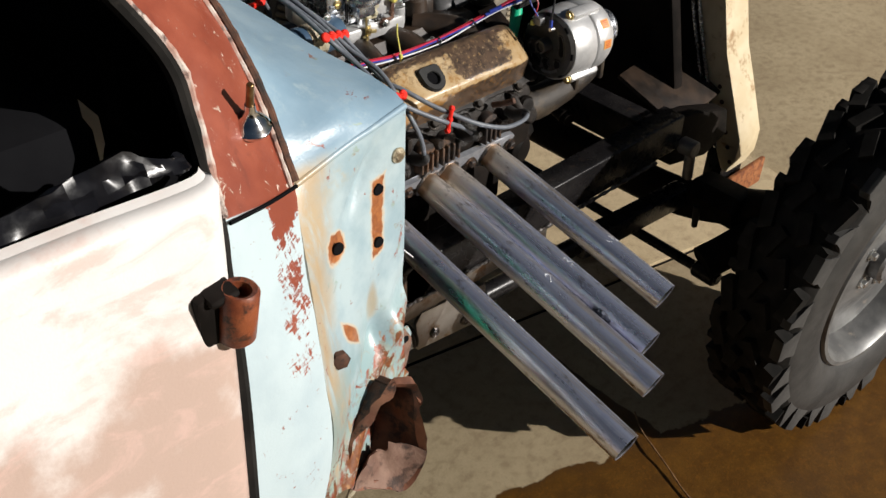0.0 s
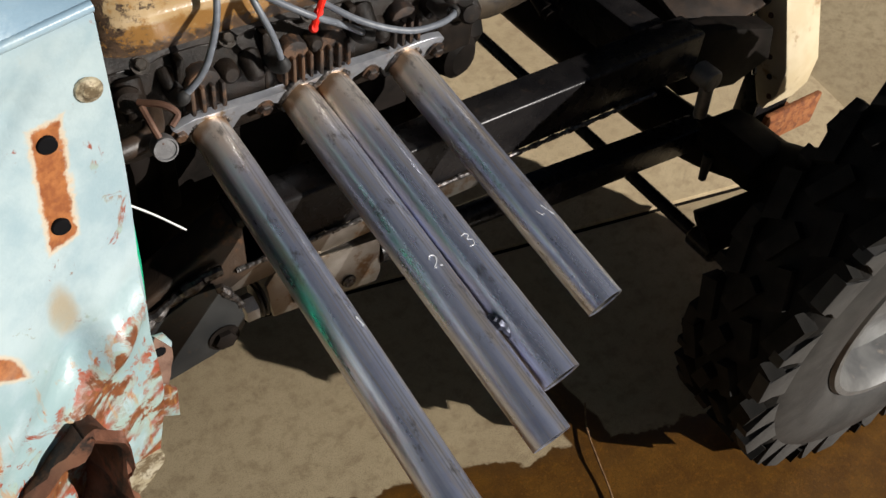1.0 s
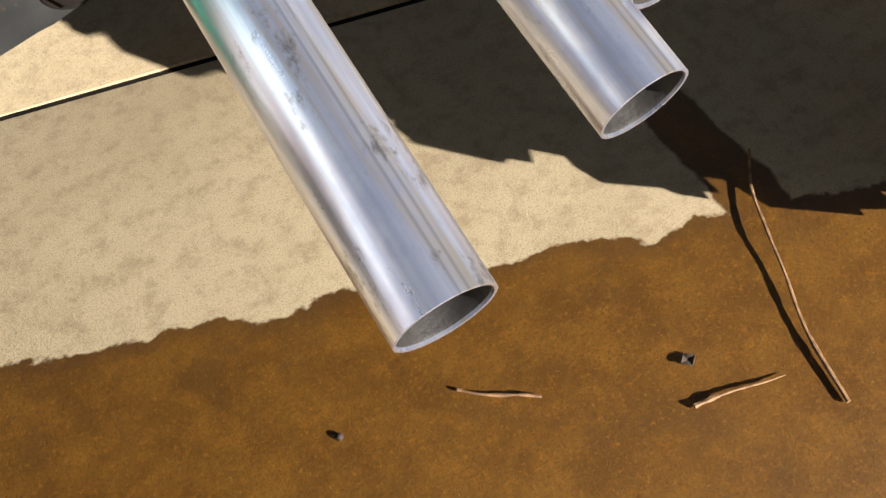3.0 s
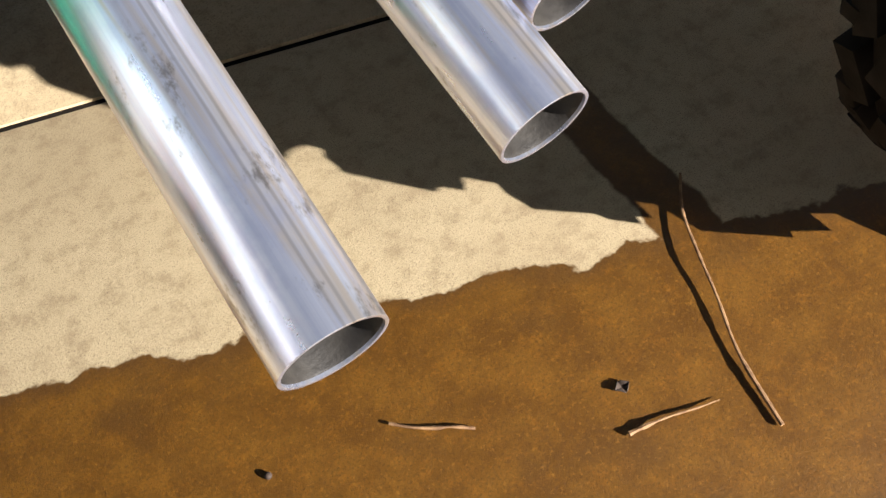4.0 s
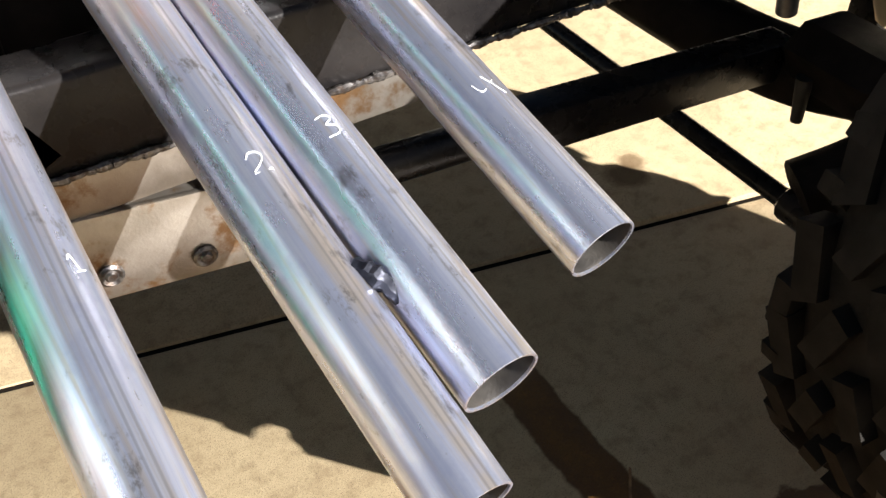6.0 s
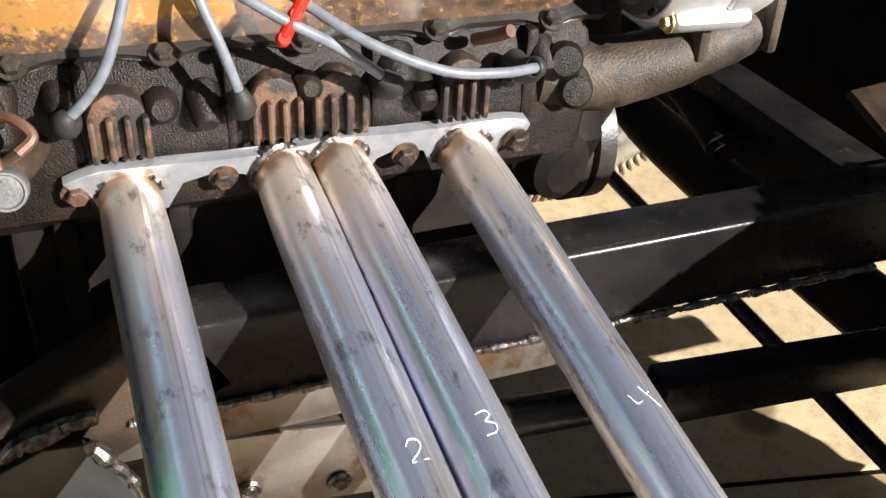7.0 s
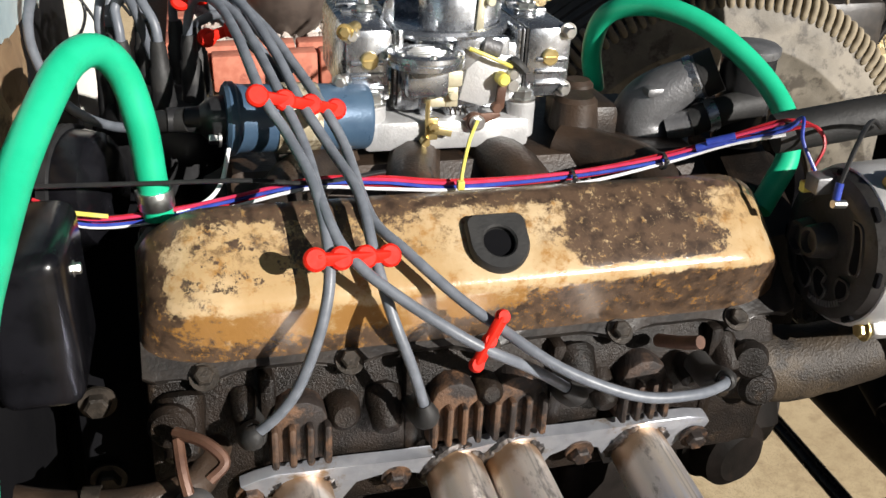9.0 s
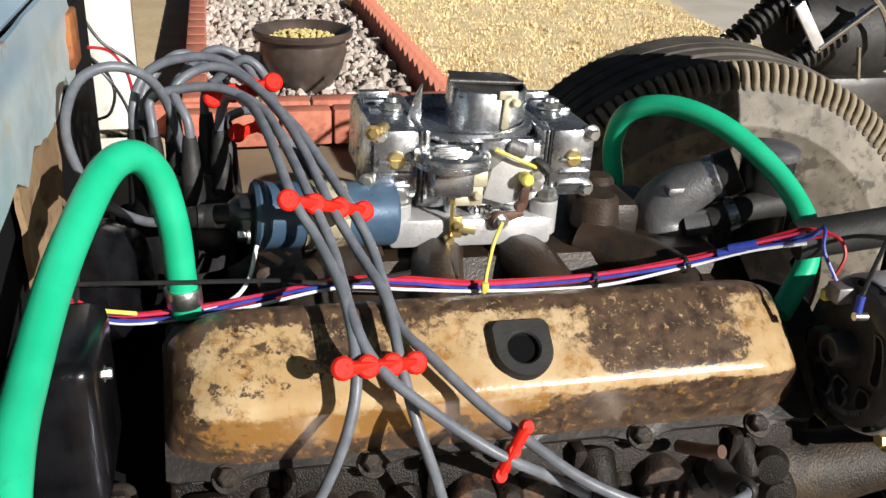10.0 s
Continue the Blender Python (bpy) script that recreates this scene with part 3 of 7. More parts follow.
def prism(bm, poly, lo, hi, m=None, bev=0.0):
    """A polygon in the local xy plane, from local z lo to hi."""
    m = m or Matrix()
    va = [bm.verts.new(m @ Vector((p[0], p[1], lo))) for p in poly]
    vb = [bm.verts.new(m @ Vector((p[0], p[1], hi))) for p in poly]
    n = len(poly)
    fs = [bm.faces.new(va[::-1]), bm.faces.new(vb)]
    fs += [bm.faces.new((va[i], va[(i + 1) % n], vb[(i + 1) % n], vb[i])) for i in range(n)]
    if bev:
        bevelled(bm, list({ed for f in fs[:2] for ed in f.edges}), bev)
    return bm


def along(p0, p1, up=(0, 0, 1)):
    """A pose at p0 whose z axis points to p1, and its y axis as far up as can be."""
    p0, p1 = Vector(p0), Vector(p1)
    z = (p1 - p0).normalized()
    x = Vector(up).cross(z)
    if x.length < 1e-4:
        x = Vector((1, 0, 0)).cross(z)
    x.normalize()
    y = z.cross(x)
    return Matrix.Translation(p0) @ Matrix((x, y, z)).transposed().to_4x4()


def lathe(bm, prof, m=None, n=32, closed=False, arc=None):
    """Turns a profile of (height, radius) round the local z axis."""
    m = m or Matrix()
    rings = []
    for h, r in prof:
        if r < 1e-6:
            rings.append([bm.verts.new(m @ Vector((0, 0, h)))])
        else:
            rings.append([bm.verts.new(m @ Vector((r * math.cos(2 * math.pi * k / n), r * math.sin(2 * math.pi * k / n), h))) for k in range(n)])
    pairs = list(zip(rings, rings[1:])) + ([(rings[-1], rings[0])] if closed else [])
    for p, q in pairs:
        for k in range(n):
            j = (k + 1) % n
            if len(p) == 1 and len(q) == 1:
                continue
            if len(p) == 1:
                bm.faces.new((p[0], q[k], q[j]))
            elif len(q) == 1:
                bm.faces.new((p[k], p[j], q[0]))
            else:
                bm.faces.new((p[k], p[j], q[j], q[k]))
    return bm


def cyl(bm, p0, p1, r0, r1=None, n=20, bev=0.0):
    h = (Vector(p1) - Vector(p0)).length
    r1 = r0 if r1 is None else r1
    b = min(bev, h / 3, r0 / 2, r1 / 2)
    prof = [(0, 0), (0, r0 - b), (b, r0), (h - b, r1), (h, r1 - b), (h, 0)] if b > 0 else [(0, 0), (0, r0), (h, r1), (h, 0)]
    return lathe(bm, prof, along(p0, p1), n)


def spline(pts, k=8):
    """A smooth way through a few points."""
    p = [Vector(q) for q in pts]
    p = [2 * p[0] - p[1]] + p + [2 * p[-1] - p[-2]]
    out = []
    for i in range(1, len(p) - 2):
        for j in range(k):
            t = j / k
            out.append(0.5 * (2 * p[i] + (p[i + 1] - p[i - 1]) * t + (2 * p[i - 1] - 5 * p[i] + 4 * p[i + 1] - p[i + 2]) * t * t
                              + (3 * p[i] - p[i - 1] - 3 * p[i + 1] + p[i + 2]) * t ** 3))
    out.append(p[-2])
    return out


def sweep(bm, pts, r, n=10, k=8, curve=True, taper=None, wobble=0.0):
    way = spline(pts, k) if curve else [Vector(q) for q in pts]
    rings, side = [], None
    for i, q in enumerate(way):
        d = (way[min(i + 1, len(way) - 1)] - way[max(i - 1, 0)]).normalized()
        if side is None:
            side = d.orthogonal().normalized()
        side = (side - d * side.dot(d)).normalized()
        up = d.cross(side)
        f = i / (len(way) - 1)
        rr = r * (taper(f) if taper else 1.0)
        if wobble:
            rr *= 1 + wobble * noise.noise(q * 90)
        rings.append([bm.verts.new(q + rr * (side * math.cos(2 * math.pi * j / n) + up * math.sin(2 * math.pi * j / n))) for j in range(n)])
    for p, q in zip(rings, rings[1:]):
        for j in range(n):
            bm.faces.new((p[j], p[(j + 1) % n], q[(j + 1) % n], q[j]))
    bm.faces.new(rings[0][::-1]), bm.faces.new(rings[-1])
    return bm


def sheet(bm, grid, thick, away):
    """A skin through a grid of points, with thickness on the side of `away`."""
    rows, cols = len(grid), len(grid[0])
    front = [[bm.verts.new(Vector(p)) for p in row] for row in grid]
    back = []
    for i in range(rows):
        line = []
        for j in range(cols):
            du = Vector(grid[min(i + 1, rows - 1)][j]) - Vector(grid[max(i - 1, 0)][j])
            dv = Vector(grid[i][min(j + 1, cols - 1)]) - Vector(grid[i][max(j - 1, 0)])
            nn = du.cross(dv).normalized()
            if nn.dot(Vector(away)) < 0:
                nn = -nn
            line.append(bm.verts.new(Vector(grid[i][j]) + nn * thick))
        back.append(line)
    for i in range(rows - 1):
        for j in range(cols - 1):
            bm.faces.new((front[i][j], front[i + 1][j], front[i + 1][j + 1], front[i][j + 1]))
            bm.faces.new((back[i][j], back[i][j + 1], back[i + 1][j + 1], back[i + 1][j]))
    rim = [(i, 0) for i in range(rows)] + [(rows - 1, j) for j in range(1, cols)] + [(i, cols - 1) for i in range(rows - 2, -1, -1)] + [(0, j) for j in range(cols - 2, 0, -1)]
    for (i, j), (p, q) in zip(rim, rim[1:] + rim[:1]):
        bm.faces.new((front[i][j], front[p][q], back[p][q], back[i][j]))
    return bm


def loft_grid(curves, nu=24, nv=12):
    """A smooth grid between a few guide curves, each given by a few points."""
    def resample(way, n):
        ln = [0.0]
        for p, q in zip(way, way[1:]):
            ln.append(ln[-1] + (q - p).length)
        out, k = [], 0
        for i in range(n + 1):
            s = ln[-1] * i / n
            while k < len(ln) - 2 and ln[k + 1] < s:
                k += 1
            f = (s - ln[k]) / max(ln[k + 1] - ln[k], 1e-9)
            out.append(way[k].lerp(way[k + 1], min(max(f, 0), 1)))
        return out
    c = [resample(spline(w, 8), nu) for w in curves]
    return [resample(spline([q[i] for q in c], 8), nv) for i in range(nu + 1)]


def hex_head(bm, p, axis, r, h, washer=True):
    m = along(p, Vector(p) + Vector(axis))
    if washer:
        lathe(bm, [(0, 0), (0, r * 1.45), (h * 0.22, r * 1.45), (h * 0.22, 0)], m, 18)
    lathe(bm, [(0, 0), (0, r), (h * 0.85, r), (h, r * 0.8), (h, 0)], m, 6)
    return bm


def bead(bm, pts, r, seed=0):
    """A weld bead: one rippled, uneven cord along a way."""
    rnd = random.Random(seed)
    way = spline(pts, 12)
    total = sum((q - p).length for p, q in zip(way, way[1:]))
    n = max(6, int(total / (r * 0.55)))
    fine, k, seg = [], 0, 0.0
    for i in range(n + 1):
        s = total * i / n
        while k < len(way) - 2 and seg + (way[k + 1] - way[k]).length < s:
            seg += (way[k + 1] - way[k]).length
            k += 1
        f = (s - seg) / max((way[k + 1] - way[k]).length, 1e-9)
        fine.append(way[k].lerp(way[k + 1], min(f, 1.0)) + Vector([rnd.uniform(-.16, .16) * r for _ in range(3)]))
    size = [1 + 0.04 * (-1) ** i + rnd.uniform(-.12, .15) + .22 * math.sin(i * .37) for i in range(n + 1)]
    return sweep(bm, fine, r, 8, curve=False, taper=lambda f: size[min(n, int(round(f * n)))])


# ---- ground, slabs and garden ----
U, V = Vector((0.978, -0.208, 0)), Vector((0.208, 0.978, 0))


def build_ground():
    bm = bmesh.new()
    box(bm, (0, 0, -0.36), (400, 400, 0.6))
    tagged(part("ground", bm, "dirt"), "bare dry dirt round the concrete drive", "ground", kind="structure")
    drive = thing("pavement", "pale concrete driveway slabs with open joints", "driveway", kind="structure")
    us = [0.352 + 1.943 * k for k in range(-3, 6)]
    vs = [1.993 + 1.95 * k for k in range(-3, 2)]
    for i in range(len(us) - 1):
        for j in range(len(vs) - 1):
            up = 0.006 if vs[j] > 1.9 else 0.0
            g = 0.005
            q = [U * p + V * r for p, r in ((us[i] + g, vs[j] + g), (us[i + 1] - g, vs[j] + g), (us[i + 1] - g, vs[j + 1] - g), (us[i] + g, vs[j + 1] - g))]
            bm = bmesh.new()
            prism(bm, [(p.x, p.y) for p in q], -0.06, up, bev=0.002)
            for v in bm.verts:
                if v.co.z > -0.01 and up:
                    v.co.z += 0.012 * (us[i] > 0.3) * min(1.0, max(0.0, (v.co.xy.to_3d().dot(U) - us[i] - 0.2) / 1.7)) - 0.006
            part("slab", bm, "concrete", drive)
    for v in vs[1:-1]:
        p, q = U * us[0] + V * v, U * us[-1] + V * v
        bm = bmesh.new()
        box(bm, (0, 0, (q - p).length / 2), (0.0096, 0.05, (q - p).length), 0, Matrix.Translation((0, 0, -0.0275)) @ along(p, q))
        part("joint_filler", bm, "soot_shade", drive)
    bm = bmesh.new()
    box(bm, (-2.0, 8.0, -0.05), (5.72, 9.0, 0.10), 0.004)
    tagged(part("walkway", bm, "path"), "beige concrete walkway beside the brick border", "path", kind="structure")
    # Unseen wall added behind the camera to darken low reflections and sky fill.
    bm = bmesh.new()
    box(bm, (-3.3, -6.1, 1.45), (11.6, 0.2, 3.1), 0.01)
    tagged(part("wall_south", bm, "stucco"), "unseen tan stucco wall added to dim low reflections", "wall", kind="structure")
    bm = bmesh.new()
    box(bm, (13.4, 9.0, -0.05), (18, 12.0, 0.102), 0.004)
    tagged(part("road", bm, "road"), "pale sunlit concrete beyond the lawn", "road", kind="structure")


def build_garden():
    rnd = random.Random(5)
    bm = bmesh.new()
    g = [[(2.0 + 2.45 * i / 24 + 0.12 * math.sin(j * 0.5) * (i == 24), 4.75 + 9 * j / 40, 0.015 + 0.02 * noise.noise((i * .7, j * .7, 0))) for j in range(41)] for i in range(25)]
    sheet(bm, g, 0.08, (0, 0, -1))
    tagged(part("lawn", bm, "lawn_soil"), "dead straw-coloured lawn in full sun", "lawn", kind="structure")
    bm = bmesh.new()
    for _ in range(42000):
        x, y = rnd.uniform(2.03, 4.4), 4.8 + 5.2 * rnd.random() ** 1.3
        h, a0, w = rnd.uniform(0.010, 0.028), rnd.uniform(0, 6.28), 0.005
        dx, dy = math.cos(a0), math.sin(a0)
        ln = rnd.uniform(0.05, 0.7) * h
        z = 0.01
        p = [bm.verts.new((x - dy * w, y + dx * w, z)), bm.verts.new((x + dy * w, y - dx * w, z)), bm.verts.new((x + dx * ln, y + dy * ln, z + h))]
        bm.faces.new(p)
    tagged(part("dry_grass", bm, "grass"), "short dead grass blades on the lawn", "grass", kind="stuff")
    # gravel bed
    bm = bmesh.new()
    box(bm, (1.42, 7.3, -0.05), (1.06, 4.2, 0.12))
    tagged(part("gravel_bed", bm, "dirt"), "earth under the gravel of the planting bed", "bed", kind="structure")
    bm = bmesh.new()
    for _ in range(2300):
        x, y = rnd.uniform(0.93, 1.92), rnd.uniform(5.3, 9.0)
        s = rnd.uniform(0.014, 0.046)
        bmesh.ops.create_icosphere(bm, subdivisions=1, radius=s, matrix=Matrix.Translation((x, y, 0.015 + rnd.uniform(0, .03))) @ Euler((rnd.random() * 6, rnd.random() * 6, rnd.random() * 6)).to_matrix().to_4x4() @ Matrix.Diagonal((1, rnd.uniform(.6, 1), rnd.uniform(.45, .8), 1)))
    n = Net("mixed_gravel")
    geo = n.t.nodes.new("ShaderNodeNewGeometry").outputs["Random Per Island"]
    M["gravel"] = n.done(n.mix(n.step(n.noise(40), .3, .7), n.mix(geo, (0.22, 0.17, 0.15), (0.74, 0.68, 0.60)), (0.40, 0.34, 0.30)), 0.8)
    tagged(part("gravel", bm, "gravel"), "loose grey and pink river gravel round the pot", "gravel", kind="stuff")
    border = thing("brick_border", "red painted brick border round the gravel bed", "edging", kind="structure")
    bm = bmesh.new()
    box(bm, (0, 0, 0.045), (0.21, 0.10, 0.15), 0.008)
    first = part("brick", bm, "brick", border, m=pose(0.90, 4.95, 0, 0, 0, 0))
    for k in range(1, 6):
        shared("brick", first, pose(0.90 + 0.222 * k, 4.95 + rnd.uniform(-.004, .004), 0, 0, 0, rnd.uniform(-1, 1)), border)
    for k in range(6):
        shared("brick", first, pose(0.90 + 0.222 * k - 0.08, 5.07 + rnd.uniform(-.004, .004), 0.012, 0, 0, rnd.uniform(-1, 1)), border)
    for k in range(15):
        shared("brick", first, pose(0.885, 5.15 + 0.222 * k, 0.03, 0, 0, 90 + rnd.uniform(-1, 1)), border)
    for k in range(22):
        shared("brick", first, pose(2.02 - 0.0 * k, 5.15 + 0.13 * k, -0.02, 0, 38 + rnd.uniform(-3, 3), 96 + rnd.uniform(-2, 2)), border)
    # bowl pot with dry flowers
    pot = thing("flower_pot", "wide brown glazed bowl pot on the gravel", "pot")
    P0 = Matrix.Translation((1.40, 5.62, 0.03))
    bm = bmesh.new()
    lathe(bm, [(0, 0), (0, .12), (.02, .135), (.10, .185), (.19, .21), (.235, .205), (.25, .215), (.262, .238), (.285, .242), (.295, .232), (.285, .215), (.255, .195), (.23, .18), (.23, 0)], P0, 48)
    part("bowl", bm, "pot", pot)
    bm = bmesh.new()
    for _ in range(420):
        r, a0 = 0.165 * math.sqrt(rnd.random()), rnd.uniform(0, 6.28)
        bmesh.ops.create_icosphere(bm, subdivisions=1, radius=rnd.uniform(.007, .016), matrix=P0 @ Matrix.Translation((r * math.cos(a0), r * math.sin(a0), .235 + rnd.uniform(0, .05) * (1 - r * 4))))
    part("flower_heads", bm, "straw", pot, "pale yellow dried flower heads")


build_ground()
build_garden()


def build_litter():
    bm = bmesh.new()
    sweep(bm, [(1.572, 1.300, 0.006), (1.538, 1.255, 0.009), (1.514, 1.200, 0.012), (1.497, 1.150, 0.009), (1.472, 1.085, 0.006), (1.456, 1.005, 0.004)], 0.0021, 7, 8, taper=lambda f: 0.75 + 0.35 * math.sin(f * 9) * 0.3 + 0.3 * f, wobble=0.5)
    tagged(part("twig", bm, "twig"), "long curved dry twig lying on the wet concrete", "twig", "twigs on the drive")
    bm = bmesh.new()
    sweep(bm, [(1.328, 1.077, 0.004), (1.350, 1.074, 0.005), (1.372, 1.070, 0.005), (1.400, 1.063, 0.004), (1.424, 1.058, 0.004)], 0.0024, 6, 6, taper=lambda f: 1.25 - f, wobble=0.8)
    tagged(part("twig", bm, "twig"), "short knobbly dry twig on the wet concrete", "twig", "twigs on the drive")
    bm = bmesh.new()
    sweep(bm, [(1.137, 1.214, 0.004), (1.152, 1.199, 0.005), (1.171, 1.186, 0.004), (1.188, 1.176, 0.005), (1.206, 1.163, 0.004)], 0.0016, 6, 6, wobble=0.6)
    tagged(part("twig", bm, "twig"), "thin short dry twig on the wet concrete", "twig", "twigs on the drive")
    bm = bmesh.new()
    g = [[(1.353 + 0.009 * (i - 2) / 2 * (1 - abs(j - 2) / 2.6), 1.121 + 0.007 * (j - 2) / 2, 0.002 + 0.0015 * abs(i - 2) + 0.001 * (j % 2)) for j in range(5)] for i in range(5)]
    sheet(bm, g, 0.001, (0, 0, 1))
    tagged(part("leaf", bm, "leaf"), "small dark curled dead leaf on the concrete", "leaf")
    bm = bmesh.new()
    bmesh.ops.create_icosphere(bm, subdivisions=2, radius=0.004, matrix=Matrix.Translation((1.011, 1.231, 0.003)))
    tagged(part("pebble", bm, "leaf"), "tiny dark pebble on the wet concrete", "pebble")


build_litter()

# ---- truck: chassis ----
def build_chassis():
    fr = thing("chassis_frame", "black welded box-section truck chassis", "chassis")

    def rail(y, name):
        bm = bmesh.new()
        box(bm, (0, 0, 0.40), (0.058, 0.085, 0.80), 0.006, along((1.03, y, 0.5725), (1.83, y, 0.5725)), 3)
        part(name, bm, "chassis", fr)
        bm = bmesh.new()
        box(bm, (0, 0, 0.21), (0.058, 0.085, 0.42), 0.006, along((1.09, y, 0.588), (0.72, y, 0.40)), 3)
        part("rear_kick", bm, "manifold", fr)
    rail(1.503, "side_rail")
    rail(2.17, "side_rail")
    for x, z in ((1.782, 0.558), (0.9, 0.42)):
        bm = bmesh.new()
        box(bm, (x, 1.836, z), (0.062, 0.61, 0.082), 0.006)
        part("cross_member", bm, "chassis", fr)
    # bright scuffed edge plate below the rail, with plug welds
    bm = bmesh.new()
    box(bm, (1.20, 1.487, 0.512), (0.42, 0.012, 0.055), 0.003, pose(0, 0, 0, 0, 0, 0))
    part("fish_plate", bm, "raw", fr, "scorched bare steel plate")
    bm = bmesh.new()
    bead(bm, [(1.02, 1.472, 0.534), (1.25, 1.470, 0.533), (1.5, 1.470, 0.532), (1.74, 1.470, 0.532)], 0.0036, 3)
    part("weld_seam", bm, "weld", fr, "dark rippled weld bead")
    # link bar: bare steel channel at the rear, black bar forward
    bm = bmesh.new()
    prism(bm, [(1.066, .402), (1.232, .378), (1.240, .398), (1.238, .468), (1.075, .490), (1.060, .47)], 1.478, 1.486, Matrix(((1, 0, 0, 0), (0, 0, 1, 0), (0, 1, 0, 0), (0, 0, 0, 1))), 0.002)
    box(bm, (1.14, 1.515, 0.476), (0.19, 0.062, 0.008), 0.002, Matrix.Translation((1.14, 1.515, .476)) @ pose(0, 0, 0, 0, 7.5, 0) @ Matrix.Translation((-1.14, -1.515, -.476)))
    part("link_channel", bm, "raw", fr, "bare steel channel with plug welds")
    for x, z in ((1.185, 0.407), (1.105, 0.424)):
        bm = bmesh.new()
        lathe(bm, [(0, 0), (0, .011), (.003, .0115), (.005, .009), (.0035, .006), (.006, .004), (.006, 0)], along((x, 1.478, z), (x, 1.40, z)), 14)
        part("plug_weld", bm, "weld", fr)
    bm = bmesh.new()
    box(bm, (0, 0, 0.18), (0.044, 0.050, 0.38), 0.004, along((1.525, 1.482, 0.412), (1.90, 1.482, 0.378)))
    part("link_bar", bm, "chassis", fr)
    bm = bmesh.new()
    cyl(bm, (1.24, 1.49, 0.430), (1.53, 1.484, 0.413), 0.020, n=18)
    part("link_tube", bm, "chassis", fr)
    # rear bracket with rounded lower end, its seam and pivot bolt
    bm = bmesh.new()
    my = Matrix(((1, 0, 0, 0), (0, 0, 1, 0), (0, 1, 0, 0), (0, 0, 0, 1)))
    prism(bm, [(.852, .482), (.850, .462), (.860, .415), (.868, .397), (.882, .396), (.925, .408), (.962, .410), (.988, .417), (1.005, .429), (1.015, .445), (1.017, .462), (1.013, .486), (.997, .512), (.985, .538), (.956, .541), (.894, .514)], 1.455, 1.465, my, 0.0025)
    part("pivot_bracket", bm, "burnt", fr, "heat-burnt rounded bracket plate")
    bm = bmesh.new()
    bead(bm, [(.880, 1.462, .512), (.915, 1.462, .530), (.950, 1.462, .548), (.985, 1.463, .556), (1.0, 1.463, .558)], 0.0075, 5)
    bead(bm, [(.988, 1.458, .536), (1.001, 1.457, .514), (1.012, 1.458, .492), (1.014, 1.459, .484)], 0.006, 6)
    part("weld_seam", bm, "weld", fr, "lumpy grey weld bead")
    bm = bmesh.new()
    prism(bm, [(1.484 + .019 * math.sin(k * math.pi / 3 + .02), .438 + .019 * math.cos(k * math.pi / 3 + .02)) for k in range(6)], 1.024, 1.043, Matrix(((0, 0, 1, 0), (1, 0, 0, 0), (0, 1, 0, 0), (0, 0, 0, 1))), .0015)
    part("pivot_bolt", bm, "alloy", fr, "bright zinc hex nut")
    for x in (1.046, 1.053):
        bm = bmesh.new()
        cyl(bm, (x, 1.490, .438), (x + .004, 1.490, .438), .025, n=24, bev=.001)
        part("washer", bm, "dark_bolt", fr)
    # Second bolt is near-black for the shaded recess it sits in.
    bm = bmesh.new()
    hex_head(bm, (.984, 1.455, .440), (0, -1, 0), .015, .011)
    part("pivot_bolt", bm, "soot_shade", fr)
    # rusted cab mount below the bracket's end
    mount = None
    for k, (x0, x1, z0, z1) in enumerate(((.765, .866, .392, .408), (.775, .862, .352, .394), (.768, .852, .325, .356))):
        bm = bmesh.new()
        box(bm, ((x0 + x1) / 2, 1.478 - .006 * (k % 2), (z0 + z1) / 2), (x1 - x0, .044, z1 - z0), .006, None, 3)
        if mount is None:
            mount = part("cab_mount", bm, "rust_brown", fr, "lumpy rusted cab mount")
        else:
            part("mount_plate", bm, "rust_brown", mount)
    bm = bmesh.new()
    bead(bm, [(.770, 1.452, .409), (.80, 1.450, .411), (.835, 1.452, .409), (.862, 1.455, .405)], .006, 21)
    part("weld_seam", bm, "rust", mount)
    # front drop, shackle and bumper stub
    # The horn's shade is put into its near-black colour.
    bm = bmesh.new()
    prism(bm, [(1.80, .596), (1.90, .585), (2.04, .54), (2.06, .47), (1.98, .44), (1.84, .47), (1.79, .54)], 1.492, 1.54, my, 0.006)
    part("front_horn", bm, "soot_shade", fr)
    bm = bmesh.new()
    cyl(bm, (1.842, 1.478, .535), (1.842, 1.44, .535), .020, n=16, bev=.003)
    cyl(bm, (1.842, 1.452, .53), (1.85, 1.452, .455), .012, n=14, bev=.002)
    part("shackle_bolt", bm, "alloy_dull", fr, "grey shackle bolt")
    bm = bmesh.new()
    box(bm, (2.20, 1.49, 0.275), (0.16, 0.012, 0.075), 0.003)
    box(bm, (2.20, 1.52, 0.24), (0.16, 0.07, 0.010), 0.003)
    part("bumper_stub", bm, "rust_orange", fr, "rusty red angle-iron stub")
    bm = bmesh.new()
    box(bm, (2.15, 1.53, 0.35), (0.10, 0.05, 0.22), 0.004)
    part("stub_post", bm, "chassis", fr)
    # steering rod and axle
    global AXLE
    ax = AXLE = thing("front_axle", "black front axle with two odd tyres", "axle")
    bm = bmesh.new()
    sweep(bm, [(1.965, 1.16, .411), (1.960, 1.25, .411), (1.935, 1.38, .375), (1.910, 1.52, .350), (1.905, 1.80, .345), (1.905, 2.12, .350), (1.912, 2.26, .375), (1.915, 2.40, .43)], .046, 14, 6)
    part("axle_beam", bm, "soot_shade", ax, "black dropped axle beam")
    bm = bmesh.new()
